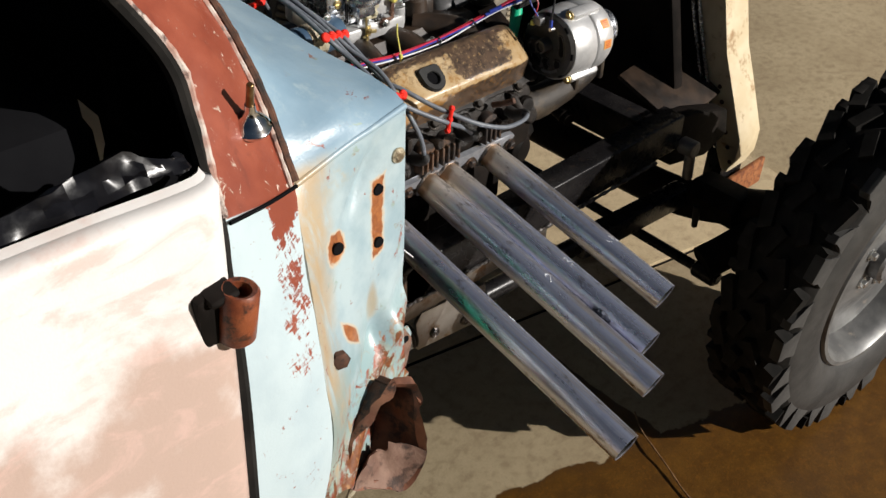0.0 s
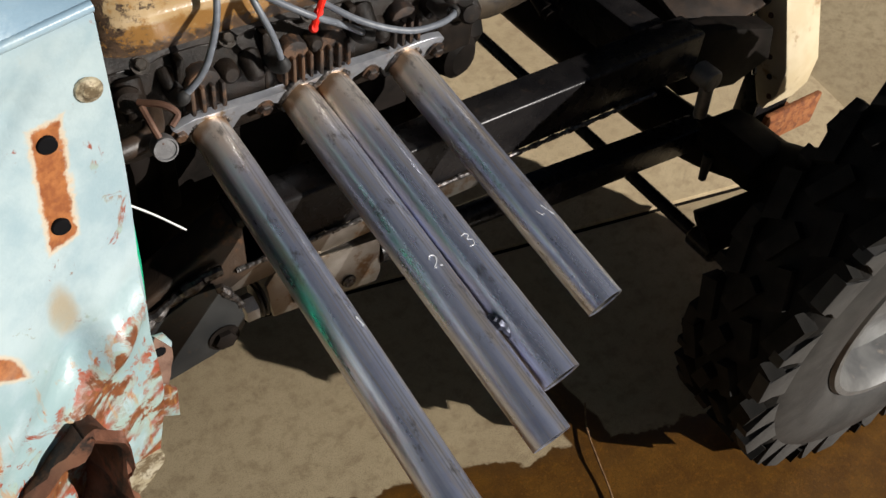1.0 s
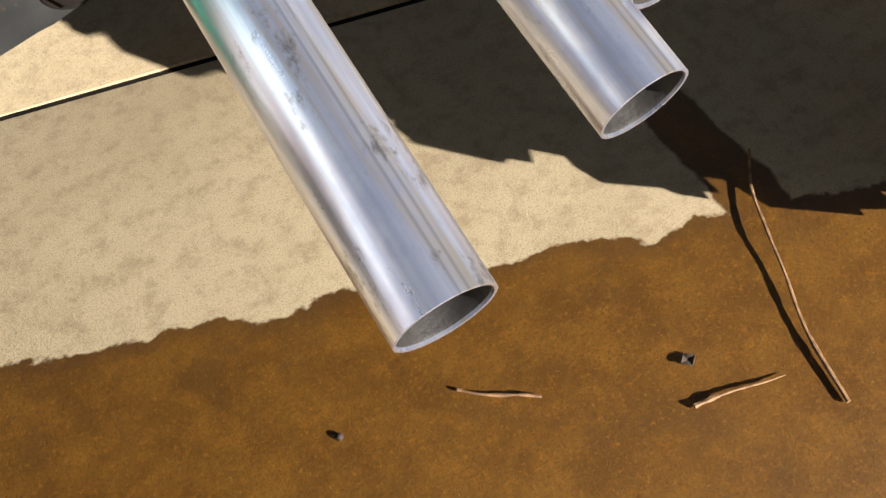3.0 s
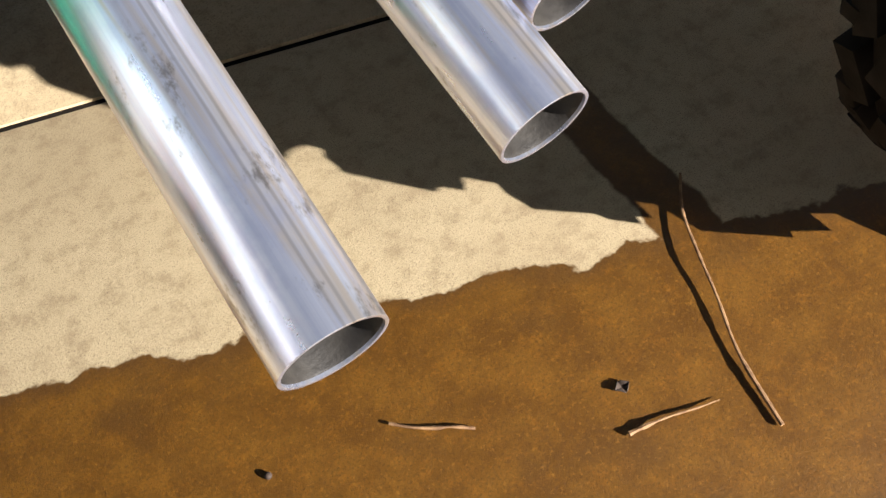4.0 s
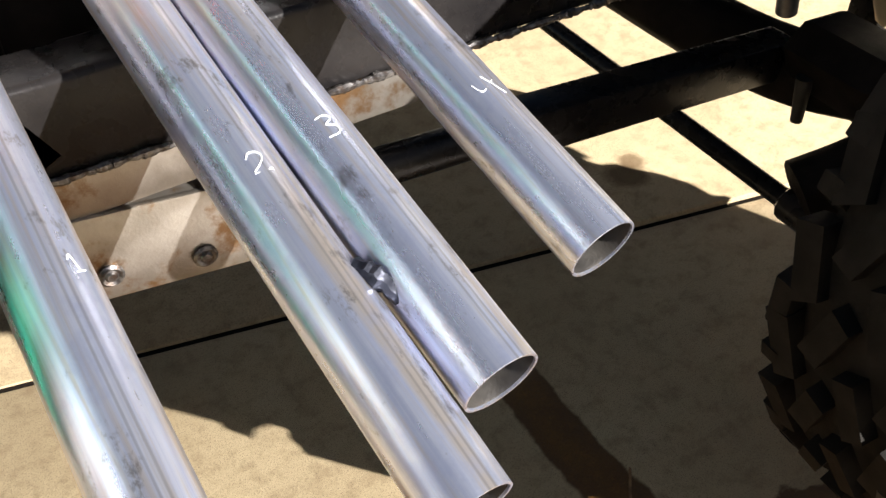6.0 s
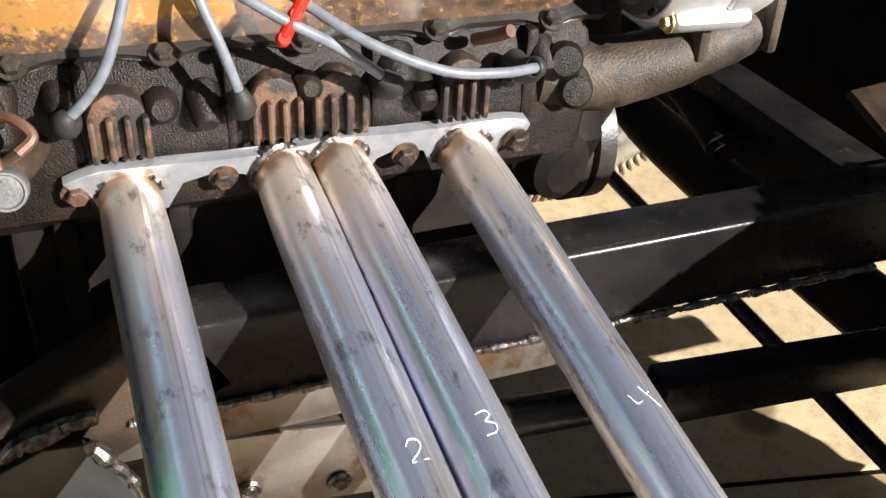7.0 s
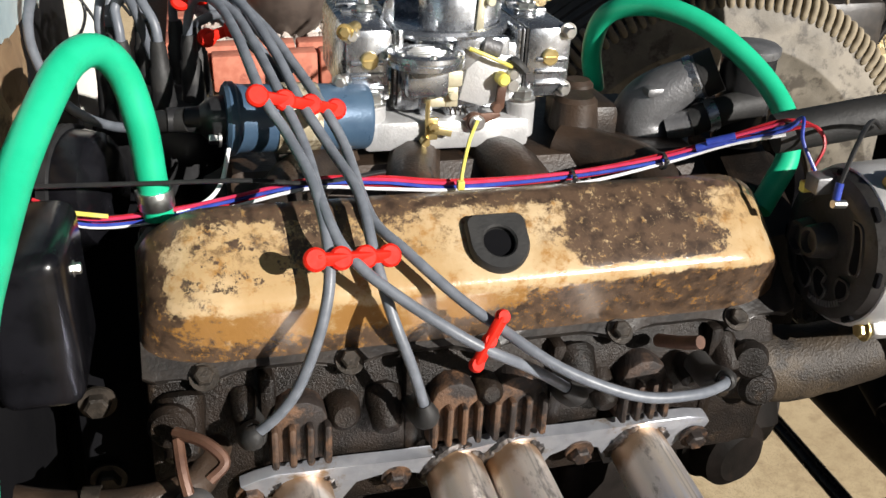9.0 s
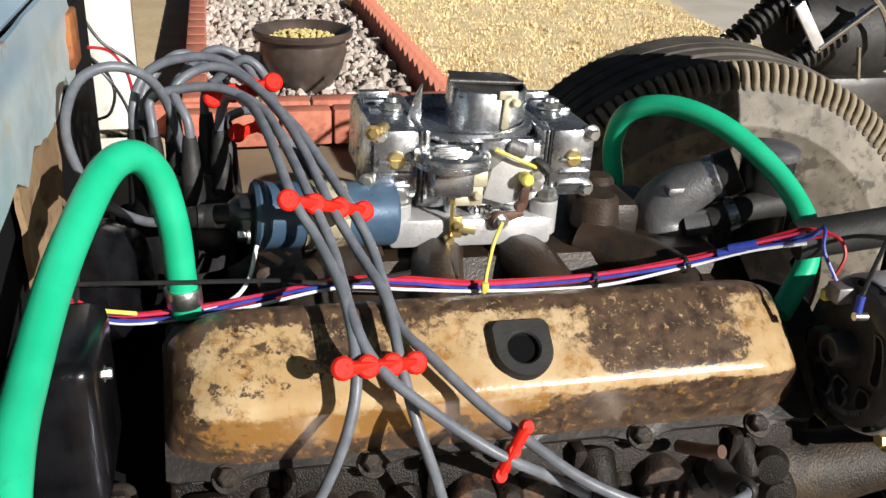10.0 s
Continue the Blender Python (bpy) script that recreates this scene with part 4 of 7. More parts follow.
    sweep(bm, [(1.765, 1.90, .55), (1.742, 1.80, .55), (1.713, 1.708, .55)], .017, 16, 4)
    cyl(bm, (1.713, 1.708, .55), (1.709, 1.694, .55), .013, n=16)
    part("drag_link", bm, "soot_shade", ax)
    for y, s in ((1.24, 1), (2.40, -1)):
        bm = bmesh.new()
        sweep(bm, [(1.80, y + .10 * s, .30), (1.86, y + .07 * s, .33), (1.93, y + .02 * s, .40), (1.95, y - .02 * s, .50), (1.96, y, .56)], 0.040, 12, 6)
        part("knuckle", bm, "soot_shade", ax)
    bm = bmesh.new()
    prism(bm, [(1.86, .41), (1.88, .36), (1.93, .320), (1.99, .325), (1.995, .40), (1.95, .43), (1.89, .435)], 1.33, 1.46, my, 0.012)
    part("spring_pad", bm, "soot_shade", ax)
    bm = bmesh.new()
    cyl(bm, (1.868, 1.42, .385), (1.872, 1.42, .325), .010, .007)
    part("bump_stop", bm, "rubber", ax)
    rod = thing("tie_rod", "thin black steering tie rod under the chassis", "rod")
    bm = bmesh.new()
    cyl(bm, (1.816, 1.30, .267), (1.835, 2.40, .267), .0125, n=14)
    part("rod", bm, "chassis", rod)
    for y in (1.335, 2.36):
        bm = bmesh.new()
        cyl(bm, (1.816, y - .03, .267), (1.817, y + .03, .267), .022, n=14, bev=.004)
        cyl(bm, (1.817, y, .25), (1.817, y, .305), .013, n=12, bev=.003)
        part("rod_end", bm, "chassis", rod)


build_chassis()


# ---- truck: wheels ----
def wheel_part(label, m):
    w = new("wheel")
    w.empty_display_size = 0.05
    w.parent, w.matrix_basis = AXLE, m
    return tagged(w, label)


def build_mud_wheel():
    w = wheel_part("black mud-terrain tyre with chunky lugs on a silver rim", pose(1.965, 1.068, 0.411, 90, 0, -4) @ Matrix.Diagonal((.95, .95, .80, 1)))
    bm = bmesh.new()
    lathe(bm, [(-.085, .252), (-.10, .275), (-.108, .32), (-.102, .37), (-.085, .400), (-.06, .412), (0, .414), (.06, .412), (.085, .400), (.102, .37), (.108, .32), (.10, .275), (.085, .252), (.07, .242), (-.07, .242)], None, 96, closed=True)
    part("tyre_carcass", bm, "tyre_side", w, "dusty black rubber sidewall")
    bm = bmesh.new()
    lathe(bm, [(-.0990, .379), (-.0865, .4015), (-.061, .4135), (0, .4155), (.061, .4135), (.0865, .4015), (.0990, .379), (.08, .375), (-.08, .375)], None, 96, closed=True)
    part("tread_base", bm, "tyre", w)
    bm = bmesh.new()
    prism(bm, [(-.013, -.034), (.015, -.034), (.012, .032), (-.016, .026)], .400, .4305, None, 0.0)
    tread = None
    n = 27
    for k in range(n):
        for row, (z, off, sz) in enumerate(((-.074, 0, 1.15), (-.026, .5, 1.0), (.026, 0, 1.0), (.074, .5, 1.15))):
            m = pose(0, 0, 0, 0, 0, 360 * (k + off) / n) @ pose(0, 0, z, 0, 90, 0) @ pose(0, 0, 0, 0, 0, (18, -24, 24, -18)[row]) @ Matrix.Diagonal((sz, sz, 1 if abs(z) < .05 else 0.992, 1))
            if tread is None:
                tread = part("tread_lug", bm, "tyre", w, m=m)
            else:
                shared("tread_lug", tread, m, w)
    # stepped shoulder lugs, long and short in turn, that reach down the sidewall
    count = 28
    for side in (1, -1):
        flip = pose(0, 0, 0, 0 if side > 0 else 180, 0, 0)
        lugs = []
        for poly, h in (([(.428, -.030), (.428, .022), (.412, .028), (.400, .020), (.384, .034), (.366, .038), (.364, -.040), (.388, -.030)], .1012),
                        ([(.428, .006), (.428, .024), (.402, .020), (.386, .030), (.366, .036), (.364, -.038), (.390, -.016)], .1004)):
            bm = bmesh.new()
            prism(bm, poly, .074, h, None, 0.003)
            lugs.append(part("shoulder_lug", bm, "sidewall" if side > 0 else "tyre", w, m=flip @ pose(0, 0, 0, 0, 0, 360 * len(lugs) / count)))
        for k in range(2, count):
            shared("shoulder_lug", lugs[k % 2], flip @ pose(0, 0, 0, 0, 0, 360 * (k + .12 * (k % 2)) / count), w)
    bm = bmesh.new()
    lathe(bm, [(.090, .256), (.098, .251), (.098, .241), (.085, .231), (.06, .223), (.02, .214), (.012, .175), (.030, .125), (.044, .085), (.044, .055), (.034, .050), (.034, 0), (.020, 0), (.020, .05), (.0, .17), (-.02, .208), (-.085, .226), (-.09, .254)], None, 72)
    part("rim", bm, "rim", w)
    for k in range(5):
        bm = bmesh.new()
        hex_head(bm, (0.066 * math.cos(k * 1.2566), 0.066 * math.sin(k * 1.2566), .044), (0, 0, 1), .010, .016)
        part("lug_nut", bm, "bolt", w)
    bm = bmesh.new()
    lathe(bm, [(.03, .044), (.07, .043), (.078, .036), (.08, 0)], None, 28)
    part("hub_cap", bm, "alloy_dull", w)


def build_old_wheel():
    w = wheel_part("old ribbed truck tyre with a dusty tan sidewall", pose(1.895, 2.592, 0.4385, 90, 0, -4) @ Matrix.Diagonal((1.01, 1.01, 1.14, 1)))
    prof = [(-.10, .225), (-.118, .28), (-.122, .33), (-.112, .385), (-.098, .412)]
    tread = []
    for k in range(5):
        z0 = -.092 + .037 * k
        tread += [(z0, .428 + .006 * math.sin(math.pi * (k + .5) / 5)), (z0 + .028, .428 + .006 * math.sin(math.pi * (k + .5) / 5)), (z0 + .030, .4245), (z0 + .035, .4245)]
    prof += tread[:-2] + [(.098, .412), (.112, .385), (.122, .33), (.118, .28), (.10, .225), (.08, .215), (-.08, .215)]
    bm = bmesh.new()
    lathe(bm, prof, None, 120, closed=True)
    part("tyre_carcass", bm, "old_tread", w, "dark ribbed tread")
    for side in (1, -1):
        flip = pose(0, 0, 0, 0 if side > 0 else 180, 0, 0)
        bm = bmesh.new()
        lathe(bm, [(.102, .226), (.116, .262), (.1215, .290), (.1240, .318), (.1262, .322), (.1262, .326), (.1245, .330), (.1225, .352), (.1175, .380), (.1115, .398), (.106, .40), (.10, .33), (.10, .25)], flip, 96, closed=True)
        part("sidewall", bm, "old_sidewall", w, "dusty tan sidewall")
        bm = bmesh.new()
        sweep(bm, [(.386, 0, .1110), (.390, 0, .1145), (.402, 0, .1120), (.415, 0, .1060), (.4235, 0, .0985), (.425, 0, .092)], .0064, 10, 3, taper=lambda f: .4 + .6 * math.sin(math.pi / 2 * min(1, f * 6)))
        bar = part("shoulder_bar", bm, "bar", w, m=flip)
        for k in range(1, 140):
            shared("shoulder_bar", bar, flip @ pose(0, 0, 0, 0, 0, 360 * k / 140), w)
    bm = bmesh.new()
    lathe(bm, [(-.10, .232), (-.108, .226), (-.105, .212), (-.09, .205), (-.05, .195), (.02, .19), (.03, .15), (.04, .08), (.04, 0), (.05, 0), (.05, .12), (.04, .19), (.09, .205), (.10, .23)], None, 64)
    part("rim", bm, "gloss_black", w, "black steel rim")


build_mud_wheel()
build_old_wheel()


# ---- truck: cab ----
XZ = Matrix(((1, 0, 0, 0), (0, 0, 1, 0), (0, 1, 0, 0), (0, 0, 0, 1)))      # local x, y, z to world x, z, y


def build_cab():
    cab = thing("truck_cab", "old truck cab with bleached blue paint, red primer and rust", "truck cab")
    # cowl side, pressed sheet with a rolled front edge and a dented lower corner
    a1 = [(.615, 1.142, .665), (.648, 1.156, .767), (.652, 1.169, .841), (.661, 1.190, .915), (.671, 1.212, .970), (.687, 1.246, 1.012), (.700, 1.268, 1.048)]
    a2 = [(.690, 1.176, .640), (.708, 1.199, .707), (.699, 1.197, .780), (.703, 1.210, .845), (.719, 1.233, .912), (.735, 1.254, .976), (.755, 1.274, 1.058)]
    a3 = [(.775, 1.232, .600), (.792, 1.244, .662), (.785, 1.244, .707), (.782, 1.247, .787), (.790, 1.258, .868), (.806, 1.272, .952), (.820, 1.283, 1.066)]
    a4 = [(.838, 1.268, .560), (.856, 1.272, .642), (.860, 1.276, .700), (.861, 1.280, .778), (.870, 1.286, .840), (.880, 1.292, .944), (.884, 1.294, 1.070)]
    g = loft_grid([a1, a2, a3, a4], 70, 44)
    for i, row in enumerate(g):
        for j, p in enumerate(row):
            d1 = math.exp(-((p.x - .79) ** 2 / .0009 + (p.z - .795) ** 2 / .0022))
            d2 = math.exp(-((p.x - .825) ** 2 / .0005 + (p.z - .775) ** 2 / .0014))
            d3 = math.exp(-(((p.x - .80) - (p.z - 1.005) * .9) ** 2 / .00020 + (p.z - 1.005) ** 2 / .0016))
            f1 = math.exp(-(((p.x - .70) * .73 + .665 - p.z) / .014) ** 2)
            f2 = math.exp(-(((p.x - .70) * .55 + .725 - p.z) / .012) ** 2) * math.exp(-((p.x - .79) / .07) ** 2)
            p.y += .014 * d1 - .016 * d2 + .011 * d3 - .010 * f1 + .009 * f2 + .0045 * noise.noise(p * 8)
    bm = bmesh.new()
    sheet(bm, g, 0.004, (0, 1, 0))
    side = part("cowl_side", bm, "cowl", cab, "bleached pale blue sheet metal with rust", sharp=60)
    # rolled front flange
    bm = bmesh.new()
    sheet(bm, [[(.860 + .024 * k / 20 + .002 * math.sin(k * .35), 1.281 + .017 * k / 20 + .022 * j / 3, .715 + .354 * k / 20) for j in range(4)] for k in range(21)], 0.004, (-1, 0, 0))
    part("front_flange", bm, "cowl", cab)
    # bolt holes with rust halos, each a flat near-black disc for the shade inside
    def hole(x, y, z, r, name="bolt_hole"):
        b = bmesh.new()
        lathe(b, [(.0012, 0), (.0012, r), (.0004, r * 1.12), (-.003, r * 1.12)], along((x, y, z), (x, y - 1, z)), 20)
        return part(name, b, "interior", side)
    hole(.826, 1.2785, .979, .0068), hole(.816, 1.2685, .908, .0066), hole(.737, 1.2455, .952, .0072)
    bm = bmesh.new()
    hex_head(bm, (.695, 1.200, .834), (-.25, -1, .15), .012, .010, False)
    part("side_bolt", bm, "rust", side, "rusty bolt head")
    bm = bmesh.new()
    lathe(bm, [(0, 0), (0, .011), (.002, .010), (.003, .006), (.004, .005), (.004, 0)], along((.866, 1.288, 1.008), (.866, 0.272, 1.008)), 16)
    part("side_bolt", bm, "strap", side, "stained bolt head")
    # torn rusted lower corner
    bm = bmesh.new()
    rim = [(0.778, 1.195, 0.738), (0.738, 1.190, 0.718), (0.693, 1.185, 0.694), (0.678, 1.180, 0.658), (0.678, 1.170, 0.632), (0.722, 1.160, 0.608), (0.750, 1.150, 0.589), (0.786, 1.150, 0.641), (0.788, 1.165, 0.702), (0.798, 1.185, 0.733)]
    mid = sum((Vector(p) for p in rim), Vector()) / len(rim)
    way = spline(rim + rim[:1], 6)[:-1]
    curves = []
    for f, dy in ((1.06, .004), (1.0, -.008), (.90, .002), (.72, .045), (.45, .075), (.15, .085)):
        ring = []
        for k, p in enumerate(way):
            q = mid + (p - mid) * f + Vector((0, dy, 0))
            ring.append(q + Vector((.005 * noise.noise(q * 60), .010 * noise.noise(q * 45 + Vector((5, 0, 0))), .005 * noise.noise(q * 55 + Vector((0, 9, 0))))))
        curves.append(ring + ring[:1])
    bm = bmesh.new()
    sheet(bm, curves[2:], 0.003, (0, 1, 0))
    hollow = part("rusted_corner", bm, "rust", cab, "curled rusted-out hollow corner", sharp=50)
    bm = bmesh.new()
    sheet(bm, curves[:3], 0.004, (0, 1, 0))
    part("torn_lip", bm, "lip_rust", hollow, "orange-brown torn metal lip", sharp=50)
    bm = bmesh.new()
    flap = [[q.lerp(mid + Vector((0, .02, -.01)), .80 * j / 5) for j in range(6)] for q in spline(rim[4:8], 5)]
    for row in flap:
        for p in row:
            p.y += .010 * noise.noise(p * 50) - .006
    sheet(bm, flap, 0.003, (0, 1, 0))
    part("rust_flap", bm, "rust_brown", cab, "curled brown rusted flap", sharp=50)
    bm = bmesh.new()
    outer = [(.841, 1.275, .525), (.80, 1.272, .490), (.754, 1.270, .453), (.70, 1.262, .390), (.649, 1.255, .328), (.60, 1.25, .27)]
    inner = [(.838, 1.270, .580), (.79, 1.262, .545), (.745, 1.256, .495), (.69, 1.248, .430), (.637, 1.243, .365), (.59, 1.24, .295)]
    gg = loft_grid([outer, inner], 20, 4)
    for row in gg:
        for p in row:
            p += Vector((.005 * noise.noise(p * 40), .006 * noise.noise(p * 30 + Vector((3, 0, 0))), .005 * noise.noise(p * 45 + Vector((0, 7, 0)))))
    sheet(bm, gg, 0.003, (0, 1, 0))
    part("torn_strip", bm, "strap", cab, "torn strip of painted sheet hanging below")
    bm = bmesh.new()
    prism(bm, [(.846, .60), (.868, .585), (.872, .63), (.862, .645), (.866, .66), (.878, .705), (.872, .722), (.852, .725), (.842, .70)], 1.2785, 1.2825, XZ, 0.001)
    tab = part("tab", bm, "cowl", cab, "rusty painted tab with a hole")
    bm = bmesh.new()
    prism(bm, [(.860 + .015 * math.cos(k) * (1 + .2 * math.sin(3 * k)), .686 + .034 * math.sin(k) * (1 + .2 * math.cos(5 * k))) for k in [i * .4488 for i in range(14)]], 1.2765, 1.279, XZ)
    part("rust_patch", bm, "rust_brown", tab)
    # Flat near-black disc for the shaded hole in the tab.
    bm = bmesh.new()
    lathe(bm, [(.0022, 0), (.0022, .006), (.0, .0065)], along((.864, 1.2775, .703), (.864, .2775, .703)), 14)
    part("bolt_hole", bm, "interior", tab)
    # cowl top between the pillar and the firewall edge
    b1 = [(.700, 1.268, 1.048), (.702, 1.285, 1.085), (.700, 1.312, 1.125), (.698, 1.34, 1.174), (.687, 1.385, 1.234), (.66, 1.46, 1.30)]
    b2 = [(.790, 1.279, 1.064), (.783, 1.294, 1.092), (.775, 1.34, 1.112), (.775, 1.40, 1.128), (.77, 1.50, 1.15), (.76, 1.62, 1.17)]
    b3 = [(.884, 1.294, 1.070), (.883, 1.303, 1.079), (.878, 1.36, 1.088), (.865, 1.45, 1.095), (.865, 1.60, 1.100), (.865, 1.95, 1.10)]
    bm = bmesh.new()
    sheet(bm, loft_grid([b1, b2, b3], 30, 16), 0.004, (0, .3, -1))
    part("cowl_top", bm, "cowl", cab, "smooth faded blue cowl top", sharp=60)
    bm = bmesh.new()
    sweep(bm, [(.702, 1.270, 1.047), (.755, 1.276, 1.057), (.790, 1.281, 1.062), (.820, 1.285, 1.064), (.884, 1.296, 1.068)], .0045, 10, 8)
    part("crease", bm, "cowl", cab)
    # hinge pillar: white over red primer below, red above
    l = [(.490, 1.112, .52), (.515, 1.125, .66), (.530, 1.134, .774), (.552, 1.159, .921), (.572, 1.194, 1.042), (.582, 1.214, 1.089), (.601, 1.28, 1.177), (.598, 1.30, 1.23), (.560, 1.325, 1.30), (.50, 1.36, 1.42)]
    r = [(.560, 1.118, .54), (.612, 1.140, .665), (.646, 1.154, .767), (.660, 1.188, .915), (.685, 1.242, 1.012), (.698, 1.266, 1.050), (.701, 1.311, 1.125), (.699, 1.34, 1.174), (.688, 1.383, 1.234), (.62, 1.45, 1.40)]
    mid = [tuple((Vector(p) + Vector(q)) / 2 + Vector((0, -.006, 0))) for p, q in zip(l, r)]
    bm = bmesh.new()
    sheet(bm, loft_grid([l, mid, r], 48, 12), 0.004, (0, 1, 0))
    part("hinge_pillar", bm, "pillar", cab, "white paint worn to red primer", sharp=60)
    bm = bmesh.new()
    bead_pts = [(.699, 1.266, 1.055), (.702, 1.306, 1.122), (.700, 1.338, 1.172), (.690, 1.380, 1.232), (.63, 1.44, 1.38)]
    sweep(bm, bead_pts, 0.0055, 8, 8, wobble=.3)
    part("pillar_seam", bm, "rust", cab, "rusty folded seam")
    bm = bmesh.new()
    sweep(bm, [(x - .009, y - .006, z) for x, y, z in bead_pts], 0.0030, 8, 8, wobble=.6)
    part("seam_edge", bm, "chipped", cab, "chipped pale edge along the seam")
    bm = bmesh.new()
    sweep(bm, [(.581, 1.212, 1.092), (.590, 1.242, 1.13), (.602, 1.276, 1.175), (.600, 1.294, 1.225), (.562, 1.318, 1.30), (.503, 1.352, 1.42)], 0.0050, 8, 8, wobble=.5)
    part("opening_edge", bm, "chipped", cab, "chipped pink rolled door-opening edge")
    bm = bmesh.new()
    sweep(bm, [(.583, 1.206, 1.088), (.64, 1.231, 1.070), (.699, 1.263, 1.050)], 0.0022, 6, 6)
    part("panel_gap", bm, "interior", cab)
    bm = bmesh.new()
    sweep(bm, [(.484, 1.118, .52), (.509, 1.131, .66), (.524, 1.140, .774), (.546, 1.164, .921), (.565, 1.198, 1.042), (.575, 1.216, 1.089), (.592, 1.274, 1.17), (.588, 1.295, 1.23), (.548, 1.32, 1.31), (.49, 1.355, 1.42)], 0.0085, 8, 8)
    part("door_seal", bm, "tyre", cab, "black perished door seal")
    # mirror stud
    bm = bmesh.new()
    m = along((.664, 1.284, 1.132), (.659, 1.264, 1.232))
    lathe(bm, [(-.010, .0150), (-.003, .0215), (0, .0220), (.0015, .0205), (.005, .0185), (.010, .0140), (.015, .0085), (.020, .0062), (.028, .0055), (.029, 0)], m, 32)
    stud = part("stud_base", bm, "chrome", cab, "chrome domed stud base")
    bm = bmesh.new()
    cyl(bm, m @ Vector((0, 0, .026)), m @ Vector((.001, -.002, .056)), .0046, .0040, 12, .001)
    part("stud_rod", bm, "brass_worn", stud, "brown stud rod")
    # door with thick rolled top edge
    def door_row(z):
        edge = np.interp(z, [.40, .66, .774, .921, 1.042, 1.12], [.466, .503, .518, .540, .560, .576])
        y0 = np.interp(z, [.40, .66, .774, .921, 1.042, 1.14], [1.100, 1.112, 1.122, 1.146, 1.172, 1.196])
        xs = [edge - 1.40 * (1 - math.cos(k / 30 * math.pi / 2)) for k in range(31)]
        return [(x, y0 - .006 * (1 - math.exp((x - edge) * 30)) + .012 * math.exp((x - edge) * 160), z + (.030 - .05 * max(0, .46 - x) + .012 * math.sin(x * 7)) * (z > 1.10)) for x in xs]
    bm = bmesh.new()
    rows = [door_row(z) for z in [.40, .46, .55, .65, .75, .85, .95, 1.02, 1.07, 1.105, 1.118]]
    rows.append([(x, y + .012, z + .006) for x, y, z in rows[-1]])
    rows.append([(x, y + .030, z + .001) for x, y, z in rows[-2]])
    sheet(bm, rows, 0.006, (0, 1, 0))
    dr = part("door", bm, "door", cab, "chalky white and pink truck door", sharp=60)
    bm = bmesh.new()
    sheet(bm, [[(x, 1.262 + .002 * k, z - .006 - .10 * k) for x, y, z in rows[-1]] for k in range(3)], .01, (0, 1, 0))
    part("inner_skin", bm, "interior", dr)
    # black window channel on the door's top
    bm = bmesh.new()
    ridge = [(-.30, 1.150), (.20, 1.158), (.34, 1.160), (.389, 1.164), (.440, 1.173), (.466, 1.175), (.484, 1.181), (.506, 1.182), (.518, 1.180), (.527, 1.168), (.546, 1.159), (.567, 1.155)]
    strip = []
    for k in range(61):
        x = .567 - .867 * (1 - math.cos(k / 60 * math.pi / 2))
        h = float(np.interp(x, [p[0] for p in ridge], [p[1] for p in ridge]))
        w = Vector((x * 40, 0, 0))
        strip.append([(x, 1.233 + .010 * noise.noise(w + Vector((0, j, 0))) + .003 * j, 1.146 + (h - 1.146) * j / 4 + .003 * noise.noise(w * 2 + Vector((0, j, 7)))) for j in range(5)])
    sheet(bm, strip, .006, (0, 1, 0))
    part("window_channel", bm, "gloss_black", dr, "torn black window channel", sharp=25)
    # hinge
    hg = bmesh.new()
    box(hg, (.528, 1.170, 1.024), (.034, .024, .062), .006)
    box(hg, (.538, 1.166, 1.051), (.034, .034, .012), .006)
    hin = part("hinge", hg, "soot_shade", dr, "dark door hinge leaf")
    hg = bmesh.new()
    lathe(hg, [(.012, 0), (.014, .011), (.031, .012), (.033, .017), (.029, .020), (-.027, .020), (-.031, .017), (-.031, 0)], pose(.551, 1.157, 1.022, 6, 8, 0), 24)
    part("hinge_barrel", hg, "hinge_red", hin, "rusty red hinge barrel")
    # firewall, far side post, interior shell near-black for the shade under the roof
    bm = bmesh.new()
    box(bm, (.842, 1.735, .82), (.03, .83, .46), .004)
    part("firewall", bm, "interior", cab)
    # Added dark sheet that hides the lit ground below the firewall.
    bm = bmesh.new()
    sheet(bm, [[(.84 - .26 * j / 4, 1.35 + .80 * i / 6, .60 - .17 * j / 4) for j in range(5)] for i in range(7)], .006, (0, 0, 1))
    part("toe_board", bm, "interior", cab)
    bm = bmesh.new()
    sheet(bm, [[(.868 + .004 * noise.noise((i * .6, j * .6, 2)), 1.306 + .634 * i / 16, 1.077 + .017 * min(1, i / 5) - (.085 + .035 * noise.noise((i * .9, 3, 1)) + .015 * (i % 2)) * j / 8) for j in range(9)] for i in range(17)], .004, (-1, 0, 0))
    part("firewall_upper", bm, "cowl", cab, "chalky blue firewall with rust spots")
    bm = bmesh.new()
    sheet(bm, [[(.866 + .008 * noise.noise((i * .9, j * .7, 5)), 1.64 + .17 * i / 8, 1.00 + .012 * noise.noise((i, 2, 1)) - (.075 + .02 * noise.noise((i * .8, 0, 4))) * j / 5) for j in range(6)] for i in range(9)], .004, (-1, 0, 0))
    part("insulation", bm, "card", cab, "torn brown fibreboard insulation", sharp=25)
    bm = bmesh.new()
    box(bm, (.838, 2.15, .881), (.112, .010, .007), .002, Matrix.Translation((.838, 2.15, .881)) @ pose(0, 0, 0, 30, 0, 0) @ Matrix.Translation((-.838, -2.15, -.881)))
    part("firewall_strip", bm, "strap", cab, "thin stained metal strip")
    bm = bmesh.new()
    box(bm, (.800, 2.315, .86), (.046, .02, .72), .005)
